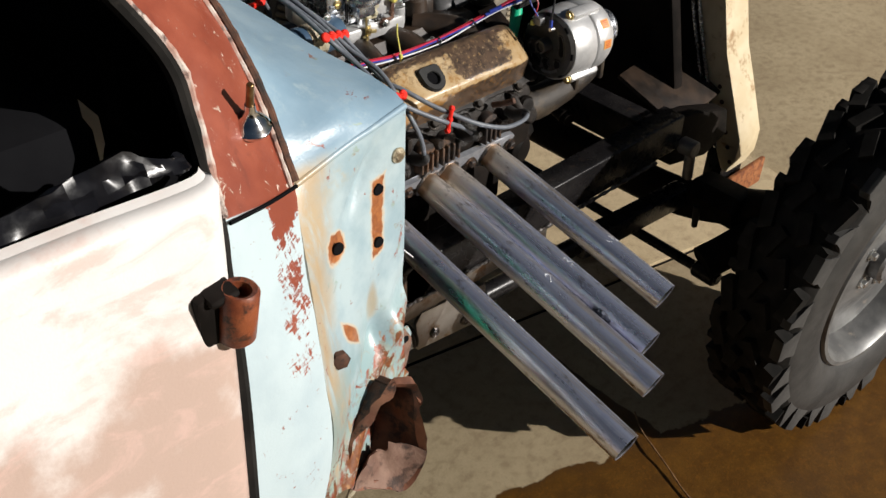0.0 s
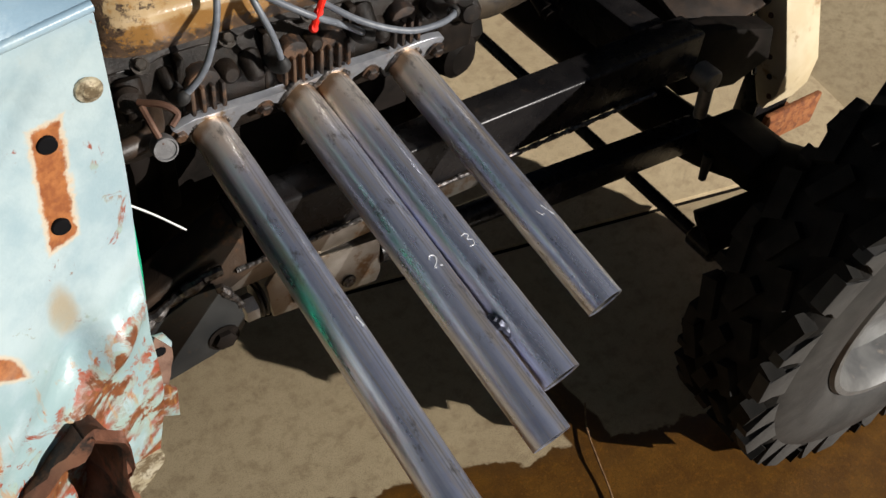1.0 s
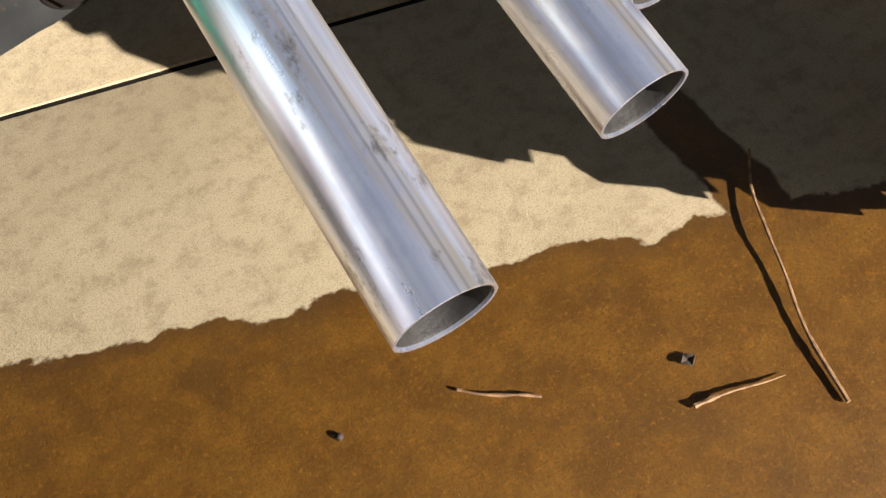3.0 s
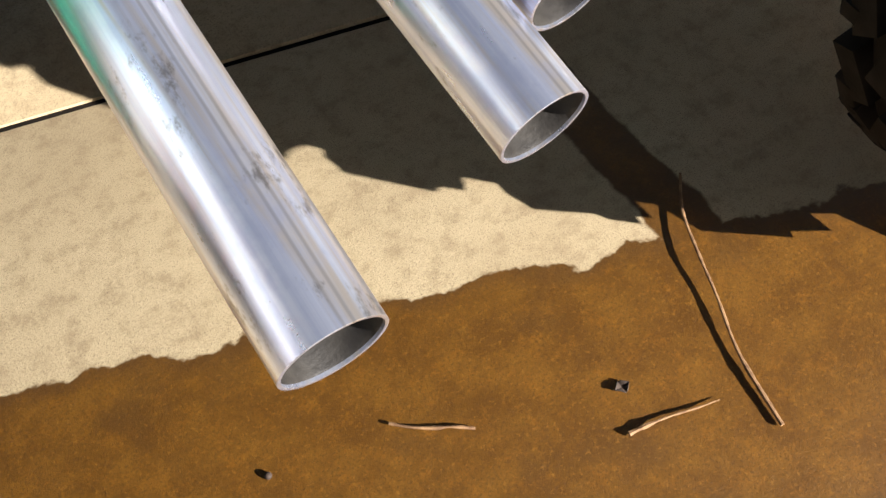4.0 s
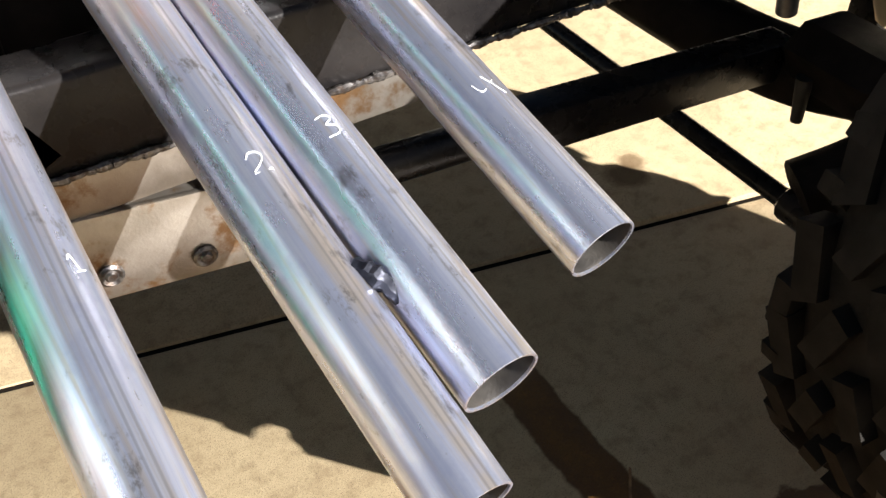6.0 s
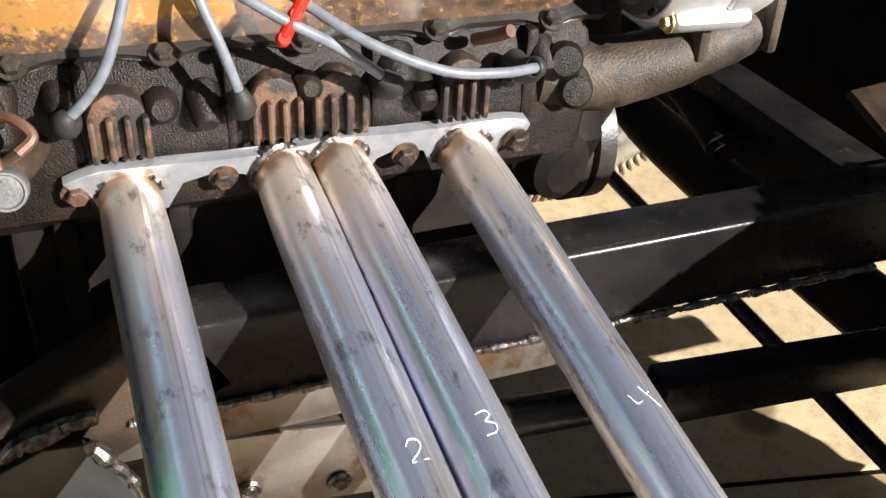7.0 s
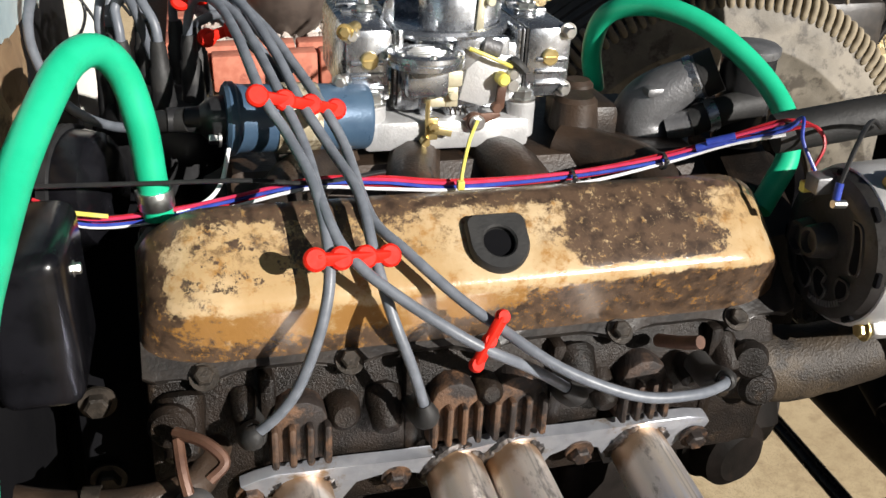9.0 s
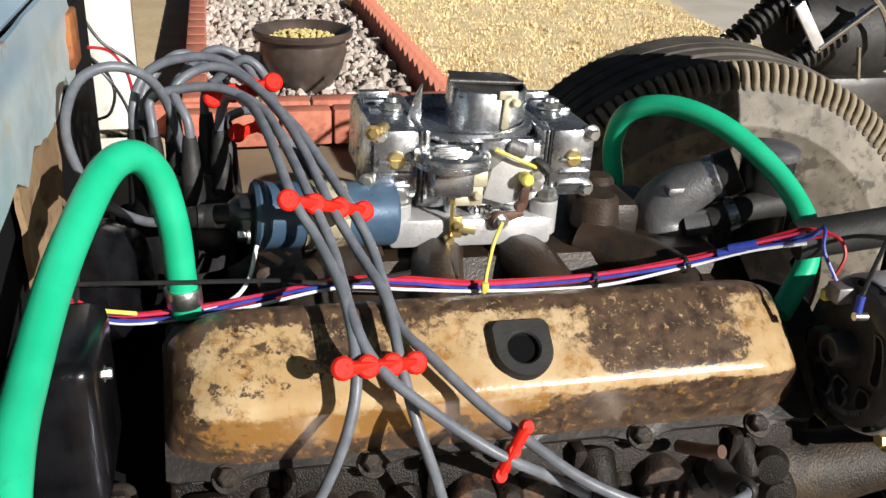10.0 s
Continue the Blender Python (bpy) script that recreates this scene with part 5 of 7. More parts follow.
    far = part("far_post", bm, "white_paint", cab, "white painted far cowl post")
    bm = bmesh.new()
    box(bm, (.862, 2.315, .86), (.060, .02, .72), .005)
    part("door_edge", bm, "white_paint", far)
    # Dark backing painted as the shade in the gap between the panels.
    bm = bmesh.new()
    box(bm, (.830, 2.345, .86), (.12, .03, .72), .004)
    part("post_gap", bm, "soot_shade", far)
    bm = bmesh.new()
    box(bm, (.828, 2.15, .891), (.020, .018, .030), .003, Matrix.Translation((.828, 2.15, .891)) @ pose(0, 0, 0, 0, 8, 0) @ Matrix.Translation((-.828, -2.15, -.891)))
    part("connector", bm, "wire_white", far, "white plastic connector")
    for x, z in ((.826, .955), (.838, .935)):
        bm = bmesh.new()
        bead(bm, [(x, 2.17, z + .016), (x + .004, 2.165, z), (x + .002, 2.17, z - .014)], .006, int(z * 1000))
        part("post_bolt", bm, "rust", far)
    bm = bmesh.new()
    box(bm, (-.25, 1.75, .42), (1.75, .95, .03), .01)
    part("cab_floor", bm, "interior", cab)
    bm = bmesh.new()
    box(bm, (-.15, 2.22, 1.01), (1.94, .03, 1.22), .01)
    part("far_side", bm, "interior", cab, "cab far side, near-black for the shade inside")
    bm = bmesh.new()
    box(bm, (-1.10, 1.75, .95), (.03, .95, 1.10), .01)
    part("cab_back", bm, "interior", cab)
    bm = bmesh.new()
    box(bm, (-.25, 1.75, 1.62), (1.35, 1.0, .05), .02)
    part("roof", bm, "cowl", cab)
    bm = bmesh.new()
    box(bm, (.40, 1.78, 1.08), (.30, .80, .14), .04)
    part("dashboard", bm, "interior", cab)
    # Added dark panel that closes the view through the cab windows.
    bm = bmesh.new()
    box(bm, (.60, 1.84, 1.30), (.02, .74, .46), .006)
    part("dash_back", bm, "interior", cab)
    bm = bmesh.new()
    box(bm, (.44, 1.30, 1.50), (.06, .05, .30), .012, Matrix.Translation((.44, 1.3, 1.5)) @ pose(0, 0, 0, 0, -22, 0) @ Matrix.Translation((-.44, -1.3, -1.5)))
    part("windscreen_post", bm, "pillar", cab)


build_cab()


def build_front_panel():
    fp = thing("radiator_support", "black radiator support with a beige painted outer edge", "radiator support")
    YZ = Matrix(((0, 0, 1, 0), (1, 0, 0, 0), (0, 1, 0, 0), (0, 0, 0, 1)))
    bm = bmesh.new()
    prism(bm, [(1.535, .38), (1.592, .58), (1.642, .73), (1.72, 1.0), (1.78, 1.26), (2.06, 1.26), (2.06, .38)], 2.10, 2.135, YZ, .004)
    part("panel", bm, "interior", fp)
    bm = bmesh.new()
    prism(bm, [(1.490, .340), (1.472, .385), (1.471, .44), (1.520, .555), (1.556, .640), (1.585, .75), (1.66, 1.0), (1.72, 1.26), (1.79, 1.26), (1.73, 1.0), (1.652, .74), (1.602, .59), (1.552, .46), (1.528, .39), (1.508, .345)], 2.095, 2.185, YZ, 0.006)
    part("shell_edge", bm, "beige", fp, "weathered beige painted edge")
    for k in range(6):
        bm = bmesh.new()
        lathe(bm, [(0, 0), (0, .006), (.003, .004), (.003, 0)], along((2.0945, 1.486 + .014 * k, .375 + .036 * k), (1.5, 1.486 + .014 * k, .375 + .036 * k)), 10)
        part("rivet", bm, "rust", fp)
    bm = bmesh.new()
    for dy in (0, .018):
        sweep(bm, [(2.088, 1.528 + dy, .40), (2.086, 1.598 + dy, .59), (2.084, 1.648 + dy, .74), (2.08, 1.726 + dy, 1.0), (2.078, 1.786 + dy, 1.26)], .0045, 8, 4)
    part("edge_trim", bm, "zinc", fp, "bright bare metal edge strips")
    bm = bmesh.new()
    box(bm, (1.98, 1.62, .575), (.22, .18, .012), .003, Matrix.Translation((1.98, 1.62, .575)) @ pose(0, 0, 0, 24, 0, 8) @ Matrix.Translation((-1.98, -1.62, -.575)))
    part("splash_plate", bm, "manifold", fp, "dull brown oily splash plate")
    bm = bmesh.new()
    prism(bm, [(1.60, .44), (1.60, .58), (1.70, 1.0), (2.14, 1.0), (2.14, .44)], 1.968, 2.002, YZ, .006)
    part("radiator_core", bm, "soot_shade", fp, "black radiator core")


build_front_panel()

# ---- exhaust header ----
STARTS = [(1.0495, 1.583, .680), (1.1715, 1.582, .681), (1.2195, 1.582, .683), (1.3325, 1.585, .675)]
ENDS = [(1.068, 1.010, .541), (1.209, 1.067, .532), (1.260, 1.118, .552), (1.375, 1.174, .555)]
TR = 0.0258


def build_header():
    hd = thing("exhaust_header", "four bare steel header tubes welded to a thick flange", "exhaust header")
    fm = along((1.003, 1.580, .674), (1.392, 1.586, .666), (0, -.24, .97))
    # flange outline, local y up, local z along the plate
    top = [(0, .027), (.012, .032), (.028, .0365), (.085, .0345), (.125, .0325), (.155, .0315), (.175, .0345), (.20, .0385), (.225, .0390), (.26, .0370), (.300, .0365), (.330, .0375), (.370, .0370), (.388, .033), (.393, .027)]
    bot = [(.390, .018), (.372, .014), (.358, -.012), (.304, -.012), (.294, .014), (.270, .021), (.250, .012), (.240, -.012), (.150, -.012), (.140, .014), (.118, .022), (.088, .014), (.076, -.012), (.026, -.012), (.018, .014), (.004, .021)]
    ml = fm @ Matrix(((0, 0, 1, 0), (0, 1, 0, 0), (1, 0, 0, 0), (0, 0, 0, 1)))
    bm = bmesh.new()
    prism(bm, top + bot, -.0055, .0055, ml, 0.0009)
    part("flange", bm, "flange", hd, "bright thick cut-steel flange")
    for k, (p, q) in enumerate(zip(STARTS, ENDS)):
        p, q = Vector(p), Vector(q)
        ln = (q - p).length
        bm = bmesh.new()
        prof = []
        for i in range(25):
            f = i / 24
            prof.append((ln * f, TR * (1 - .09 * max(0, 1 - f * 6) ** 1.5)))
        prof += [(ln + .0002, TR - .0004), (ln, TR - .0018), (ln - .003, TR - .0019)]
        lathe(bm, prof, None, 48)
        tube = part("tube", bm, "tube", hd, m=along(p, q))
        # Separate lining in the dark bore colour, for the shade inside the tube.
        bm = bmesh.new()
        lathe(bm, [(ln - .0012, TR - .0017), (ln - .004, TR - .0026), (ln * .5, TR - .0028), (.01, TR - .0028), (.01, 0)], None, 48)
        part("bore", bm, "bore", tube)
        tm = along(p, q)
        bm = bmesh.new()
        bead(bm, [tm @ Vector((TR * .97 * math.cos(t), TR * .97 * math.sin(t), .004 + .003 * math.sin(3 * t))) for t in [i * 2 * math.pi / 16 for i in range(17)]], .0042, k)
        part("weld_ring", bm, "weld", hd)
    # tack weld between the two middle tubes, with a bluish lump
    bm = bmesh.new()
    bead(bm, [(1.218, 1.212, .589), (1.226, 1.200, .586), (1.232, 1.188, .580), (1.236, 1.176, .574)], .0060, 9)
    part("tack_weld", bm, "blue_weld", hd, "dark lumpy tack weld")
    for x, z in ((1.124, .684), (1.279, .680), (1.383, .678), (1.012, .688)):
        bm = bmesh.new()
        hex_head(bm, (x, 1.575, z), (0, -.97, -.24), .0085, .010)
        part("flange_bolt", bm, "rusty_cast", hd, "rusty flange bolt")
    # hand-written numerals on the tubes
    def mark(strokes, k, s, ang=0.0, size=1.0, turn=0.3):
        p, q = Vector(STARTS[k]), Vector(ENDS[k])
        tm = along(p, q)
        bm = bmesh.new()
        for st in strokes:
            pts = []
            for u, v in st:
                u, v = u * size, v * size
                c, si = math.cos(ang), math.sin(ang)
                du, dv = u * c - v * si, u * si + v * c
                th = math.pi / 2 + .30 - turn - du / TR
                pts.append(tm @ Vector((TR * 1.004 * math.cos(th), TR * 1.004 * math.sin(th), s - dv)))
            sweep(bm, pts, .00055, 5, 4)
        return part("numeral", bm, "chalk", hd, "hand-written white numeral")
    two = [[(-.007, .006), (-.003, .011), (.004, .010), (.006, .004), (.001, -.003), (-.007, -.010), (.009, -.010)]]
    three = [[(-.006, .010), (.002, .011), (.005, .006), (-.001, .002), (.006, -.002), (.004, -.009), (-.005, -.010)]]
    four = [[(-.006, .012), (-.007, .002), (.008, .002)], [(.005, .010), (.004, -.012)]]
    one = [[(-.004, .006), (.001, .011), (.000, -.011)], [(-.005, -.011), (.006, -.011)]]
    mark(two, 1, .295, .0, .75, .42), mark(three, 2, .291, .0, .85, .36), mark(four, 3, .297, .5, .95, .40), mark(one, 0, .325, .3, .55, 1.0)


build_header()


# ---- engine ----
ENG = Matrix.Translation((1.2, 1.595, .78)) @ pose(0, 0, 0, 0, 1.6, 1.2) @ Matrix.Translation((-1.2, -1.595, -.78))
DECK_D, DECK_N = Vector((0, .763, .646)), Vector((0, -.646, .763))     # along and out of the head's upper face
BOLT_X = (.986, 1.092, 1.20, 1.312, 1.418)


def build_valve_cover():
    vc = thing("valve_cover", "gold painted pressed valve cover, worn and caked with black grime", "valve cover", m=ENG)
    P = [(1.598, .790), (1.5955, .800), (1.590, .818), (1.5845, .834), (1.5830, .840), (1.5850, .8455), (1.591, .8515), (1.605, .8625), (1.625, .878), (1.640, .8885), (1.650, .891), (1.660, .885), (1.668, .872), (1.676, .856)]
    b0, b1 = Vector((1.598, .790)), Vector((1.676, .856))
    bd = (b1 - b0).normalized()
    x0, x1, e = .944, 1.463, .060
    xs = [x0 + e * (1 - math.cos(k / 8 * math.pi / 2)) for k in range(9)] + [x0 + e + (x1 - x0 - 2 * e) * k / 20 for k in range(1, 20)] + [x1 - e * (1 - math.cos(k / 8 * math.pi / 2)) for k in range(8, -1, -1)]
    bm = bmesh.new()
    rings = []
    for x in xs:
        d = min(x - x0, x1 - x)
        f = 1.0 if d >= e else math.sqrt(max(0.0, 1 - ((e - d) / e) ** 2)) * .9 + .1
        ring = []
        for p in P:
            p = Vector(p)
            q = b0 + bd * (p - b0).dot(bd)
            c = (b0 + b1) / 2
            w = c + (q - c) * (1 - (1 - f) * .48) + (p - q) * f
            ring.append(bm.verts.new((x, w.x, w.y)))
        rings.append(ring)
    for r, s in zip(rings, rings[1:]):
        for k in range(len(P) - 1):
            bm.faces.new((r[k], r[k + 1], s[k + 1], s[k]))
        bm.faces.new((r[-1], r[0], s[0], s[-1]))
    bm.faces.new(rings[0]), bm.faces.new(rings[-1][::-1])
    part("cover_shell", bm, "gold", vc, sharp=50)
    # flange with lobes at the bolts
    out = []
    for k in range(61):
        x = .943 + .533 * k / 60
        lobe = sum(math.exp(-((x - b) / .013) ** 2) for b in BOLT_X)
        edge = .004 * math.sin(math.pi * min(1, min(x - .943, 1.476 - x) / .02))
        out.append((x, -.006 - .009 * lobe - edge))
    poly = out + [(1.476, .112), (.952, .112), (.943, .098)]
    mf = Matrix(((1, 0, 0, 0), (0, DECK_D.y, DECK_N.y, 1.598), (0, DECK_D.z, DECK_N.z, .790), (0, 0, 0, 1)))
    bm = bmesh.new()
    prism(bm, poly, -.008, .000, mf, .0012)
    part("cover_flange", bm, "oily", vc, "oily black flange")
    for b in BOLT_X:
        bm = bmesh.new()
        hex_head(bm, mf @ Vector((b, -.010, .000)), DECK_N, .0075, .009)
        part("cover_bolt", bm, "dark_bolt", vc)
    # rubber breather grommet on the upper face
    tn = Vector((0, -.61, .79)).normalized()
    td = Vector((0, .79, .61))
    mg = Matrix(((1, 0, 0, 1.208), (0, td.y, tn.y, 1.606), (0, td.z, tn.z, .8635), (0, 0, 0, 1)))
    R, r0 = .024, .0125
    outer, inner = [], []
    for k in range(40):
        t = 2 * math.pi * k / 40
        cx, cy = math.cos(t), math.sin(t)
        s = 1 / max(abs(cx), abs(cy)) if cy > 0 else 1.0
        s = min(s, 1.28)
        outer.append(Vector((R * cx * s, R * cy * s, 0)))
        inner.append(Vector((r0 * cx, r0 * cy + .0, 0)))
    bm = bmesh.new()
    layers = [[o + Vector((0, 0, -.004)) for o in outer], [o + Vector((0, 0, .005)) for o in outer], [o * .93 + Vector((0, 0, .0075)) for o in outer], [i * 1.12 + Vector((0, 0, .0075)) for i in inner], [i + Vector((0, 0, .006)) for i in inner], [i + Vector((0, 0, .002)) for i in inner]]
    vs = [[bm.verts.new(mg @ p) for p in ly] for ly in layers]
    for p, q in zip(vs, vs[1:]):
        for k in range(40):
            bm.faces.new((p[k], p[(k + 1) % 40], q[(k + 1) % 40], q[k]))
    bm.faces.new(vs[-1])
    gr = part("grommet", bm, "rubber", vc, "black rubber breather grommet")
    # Near-black disc painted as the dark depth of the grommet.
    bm = bmesh.new()
    lathe(bm, [(.0022, 0), (.0022, r0 * .98), (.001, r0 * .98)], mg, 28)
    part("grommet_hole", bm, "interior", gr)


build_valve_cover()


def build_engine():
    en = thing("engine_block", "greasy black cast-iron V8 engine block and head", "engine", m=ENG)
    YZ = Matrix(((0, 0, 1, 0), (1, 0, 0, 0), (0, 1, 0, 0), (0, 0, 0, 1)))     # local x, y, z to world y, z, x
    bm = bmesh.new()
    prism(bm, [(1.604, .782), (1.596, .770), (1.590, .745), (1.586, .715), (1.588, .655), (1.61, .635), (1.70, .70), (1.72, .85), (1.69, .86)], .945, 1.462, YZ, .006)
    head = part("cylinder_head", bm, "grease", en)
    # casting lumps and ribs on the head
    rnd = random.Random(2)
    for x in (.968, 1.012, 1.085, 1.118, 1.20, 1.275, 1.300, 1.375, 1.41, 1.445):
        bm = bmesh.new()
        r = rnd.uniform(.010, .019)
        cyl(bm, (x, 1.60, .760 + rnd.uniform(-.03, .008)), (x, 1.574 - r * .3, .755 + rnd.uniform(-.03, .008)), r, r * .75, 14, .004)
        part("casting_boss", bm, "grease", head)
    for x in (1.03, 1.14, 1.26, 1.40):
        bm = bmesh.new()
        box(bm, (x, 1.594, .735), (.012, .02, .09), .004)
        part("casting_rib", bm, "grease", head)
    for x, w in ((1.052, .046), (1.172, .042), (1.224, .046), (1.333, .044)):
        arch = [(-w / 2, .709), (w / 2, .709), (w / 2, .744), (w * .36, .757), (w * .12, .763), (-w * .12, .763), (-w * .36, .757), (-w / 2, .744)]
        bm = bmesh.new()
        prism(bm, [(x + u, v) for u, v in arch], 1.574, 1.602, XZ, .004)
        part("exhaust_port", bm, "rusty_cast", head, "rusty brown finned exhaust port")
        for k in range(4):
            bm = bmesh.new()
            box(bm, (x + (k - 1.5) * w / 3.5, 1.571, .7275), (w * .13, .012, .036), .0028)
            part("port_fin", bm, "rusty_cast", head)
    # spark plug hollows are covered by the cable boots; head end bolts
    for x, z in ((1.428, .752), (1.442, .722), (.962, .755)):
        bm = bmesh.new()
        lathe(bm, [(0, 0), (0, .016), (.008, .017), (.014, .013), (.015, 0)], along((x, 1.580, z), (x - .02, 1.48, z + .02)), 20)
        part("core_plug", bm, "grease", head)
    bm = bmesh.new()
    sweep(bm, [(1.345, 1.585, .775), (1.352, 1.560, .787), (1.358, 1.545, .796)], .0055, 10, 4)
    part("sender_stub", bm, "copper", head)
    # Block colour carries the shade under the flange.
    bm = bmesh.new()
    prism(bm, [(1.62, .66), (1.60, .62), (1.62, .44), (1.72, .40), (1.98, .40), (2.05, .5), (2.06, .70), (1.92, .82), (1.74, .82)], .955, 1.40, YZ, .012)
    part("block", bm, "soot_shade", en)
    bm = bmesh.new()
    prism(bm, [(1.62, .70), (1.60, .655), (1.62, .615), (1.72, .60), (1.98, .60), (2.05, .62), (2.06, .70), (1.92, .82), (1.74, .82)], 1.40, 1.50, YZ, .012)
    part("block_front", bm, "soot_shade", en)
    bm = bmesh.new()
    lathe(bm, [(-.035, 0), (-.035, .030), (-.028, .036), (-.004, .037), (0, .042), (.006, .042), (.010, .037), (.03, .034), (.038, .024), (.038, 0)], pose(1.445, 1.625, .632, 90, 0, 12), 28)
    part("fuel_pump", bm, "soot_shade", en, "round black fuel pump body")
    for x in (1.0, 1.09, 1.19, 1.29, 1.38):
        bm = bmesh.new()
        box(bm, (x, 1.606, .60), (.02, .03, .10), .006)
        part("side_rib", bm, "soot_shade", en)
    bm = bmesh.new()
    prism(bm, [(1.70, .42), (1.68, .30), (1.74, .24), (1.92, .24), (1.98, .30), (1.96, .42)], 1.0, 1.38, YZ, .015)
    part("oil_pan", bm, "oily", en)
    # bell housing and gearbox behind
    bm = bmesh.new()
    lathe(bm, [(0, 0), (0, .15), (-.05, .19), (-.08, .20), (-.085, 0)], Matrix.Translation((.86, 1.84, .60)) @ pose(0, 0, 0, 0, 90, 0), 32)
    cyl(bm, (.90, 1.84, .60), (.3, 1.84, .52), .11, .09, 24)
    part("bell_housing", bm, "soot_shade", en)
    # Flange is near-black to stand for the deep shade behind the head.
    bm = bmesh.new()
    prism(bm, [(1.60, .44), (1.585, .60), (1.60, .74), (1.70, .82), (2.0, .82), (2.06, .6), (2.0, .44)], .885, .955, YZ @ Matrix.Translation((.06, 0, 0)), .01)
    part("bell_flange", bm, "interior", en)
    for z in (.56, .66, .735):
        bm = bmesh.new()
        hex_head(bm, (.905, 1.646, z), (0, -1, 0), .010, .012)
        part("flange_bolt", bm, "dark_bolt", en)
    # front timing case, water pump and damper
    bm = bmesh.new()
    prism(bm, [(1.72, .575), (1.68, .64), (1.70, .80), (1.80, .86), (1.92, .86), (2.0, .78), (2.0, .58), (1.9, .56)], 1.50, 1.56, YZ, .012)
    part("timing_case", bm, "grease", en)
    bm = bmesh.new()
    lathe(bm, [(0, 0), (0, .085), (.006, .088), (.018, .088), (.020, .080), (.026, .080), (.028, .088), (.05, .088), (.052, .03), (.052, 0)], Matrix.Translation((1.56, 1.83, .545)) @ pose(0, 0, 0, 0, 90, 0), 40)
    part("damper_pulley", bm, "oily", en)
    # intake manifold
    im = thing("intake_manifold", "brown rust-stained cast intake manifold", "manifold", m=ENG)
    bm = bmesh.new()
    prism(bm, [(1.675, .80), (1.70, .845), (1.745, .850), (1.76, .872), (1.93, .872), (1.95, .85), (1.99, .845), (2.02, .80)], 1.02, 1.46, YZ, .008)
    part("plenum", bm, "manifold", im)
    for x in (1.06, 1.17, 1.27, 1.39):
        bm = bmesh.new()
        sweep(bm, [(x, 1.665, .822), (x, 1.72, .862), (x + (1.22 - x) * .35, 1.79, .868)], .024, 12, 5)
        part("runner", bm, "manifold", im)
    bm = bmesh.new()
    box(bm, (1.365, 1.83, .880), (.055, .07, .05), .010)
    cyl(bm, (1.372, 1.86, .87), (1.372, 1.86, .912), .019, .016, 16, .004)
    cyl(bm, (1.345, 1.80, .88), (1.345, 1.80, .915), .024, .021, 16, .004)
    part("heater_outlet", bm, "manifold", im)


build_engine()


def build_dipstick():
    d = thing("dipstick_tag", "brown steel strap with a round polished eye hanging by the head", "strap")
    bm = bmesh.new()
    sweep(bm, [(.965, 1.545, .775), (.985, 1.525, .778), (.996, 1.515, .768), (.985, 1.508, .760)], .0042, 8, 6)
    sweep(bm, [(.966, 1.540, .772), (.968, 1.520, .758), (.972, 1.508, .740)], .0042, 8, 5)
    part("strap", bm, "copper", d)
    bm = bmesh.new()
    lathe(bm, [(0, 0), (0, .0130), (.003, .0145), (.016, .0145), (.0185, .0138), (.0185, .0122), (.0165, .0112), (.0165, 0)], along((.973, 1.519, .731), (.970, 1.40, .765)), 28)
    part("eye", bm, "alloy_dull", d, "round bare metal eye")


build_dipstick()


def build_heater_pipe():
    hp = thing("heater_pipe", "black steel pipe running from the firewall to the head", "pipe")
    bm = bmesh.new()
    sweep(bm, [(.845, 1.545, .738), (.885, 1.535, .732), (.93, 1.532, .729), (.972, 1.545, .727), (.99, 1.590, .727)], .0125, 14, 6)
    part("pipe", bm, "manifold", hp)
    bm = bmesh.new()
    lathe(bm, [(-.006, .0125), (-.006, .0145), (.006, .0145), (.006, .0125)], along((.905, 1.533, .731), (.93, 1.532, .729)), 20, closed=True)
    part("clip", bm, "dark_bolt", hp)


build_heater_pipe()


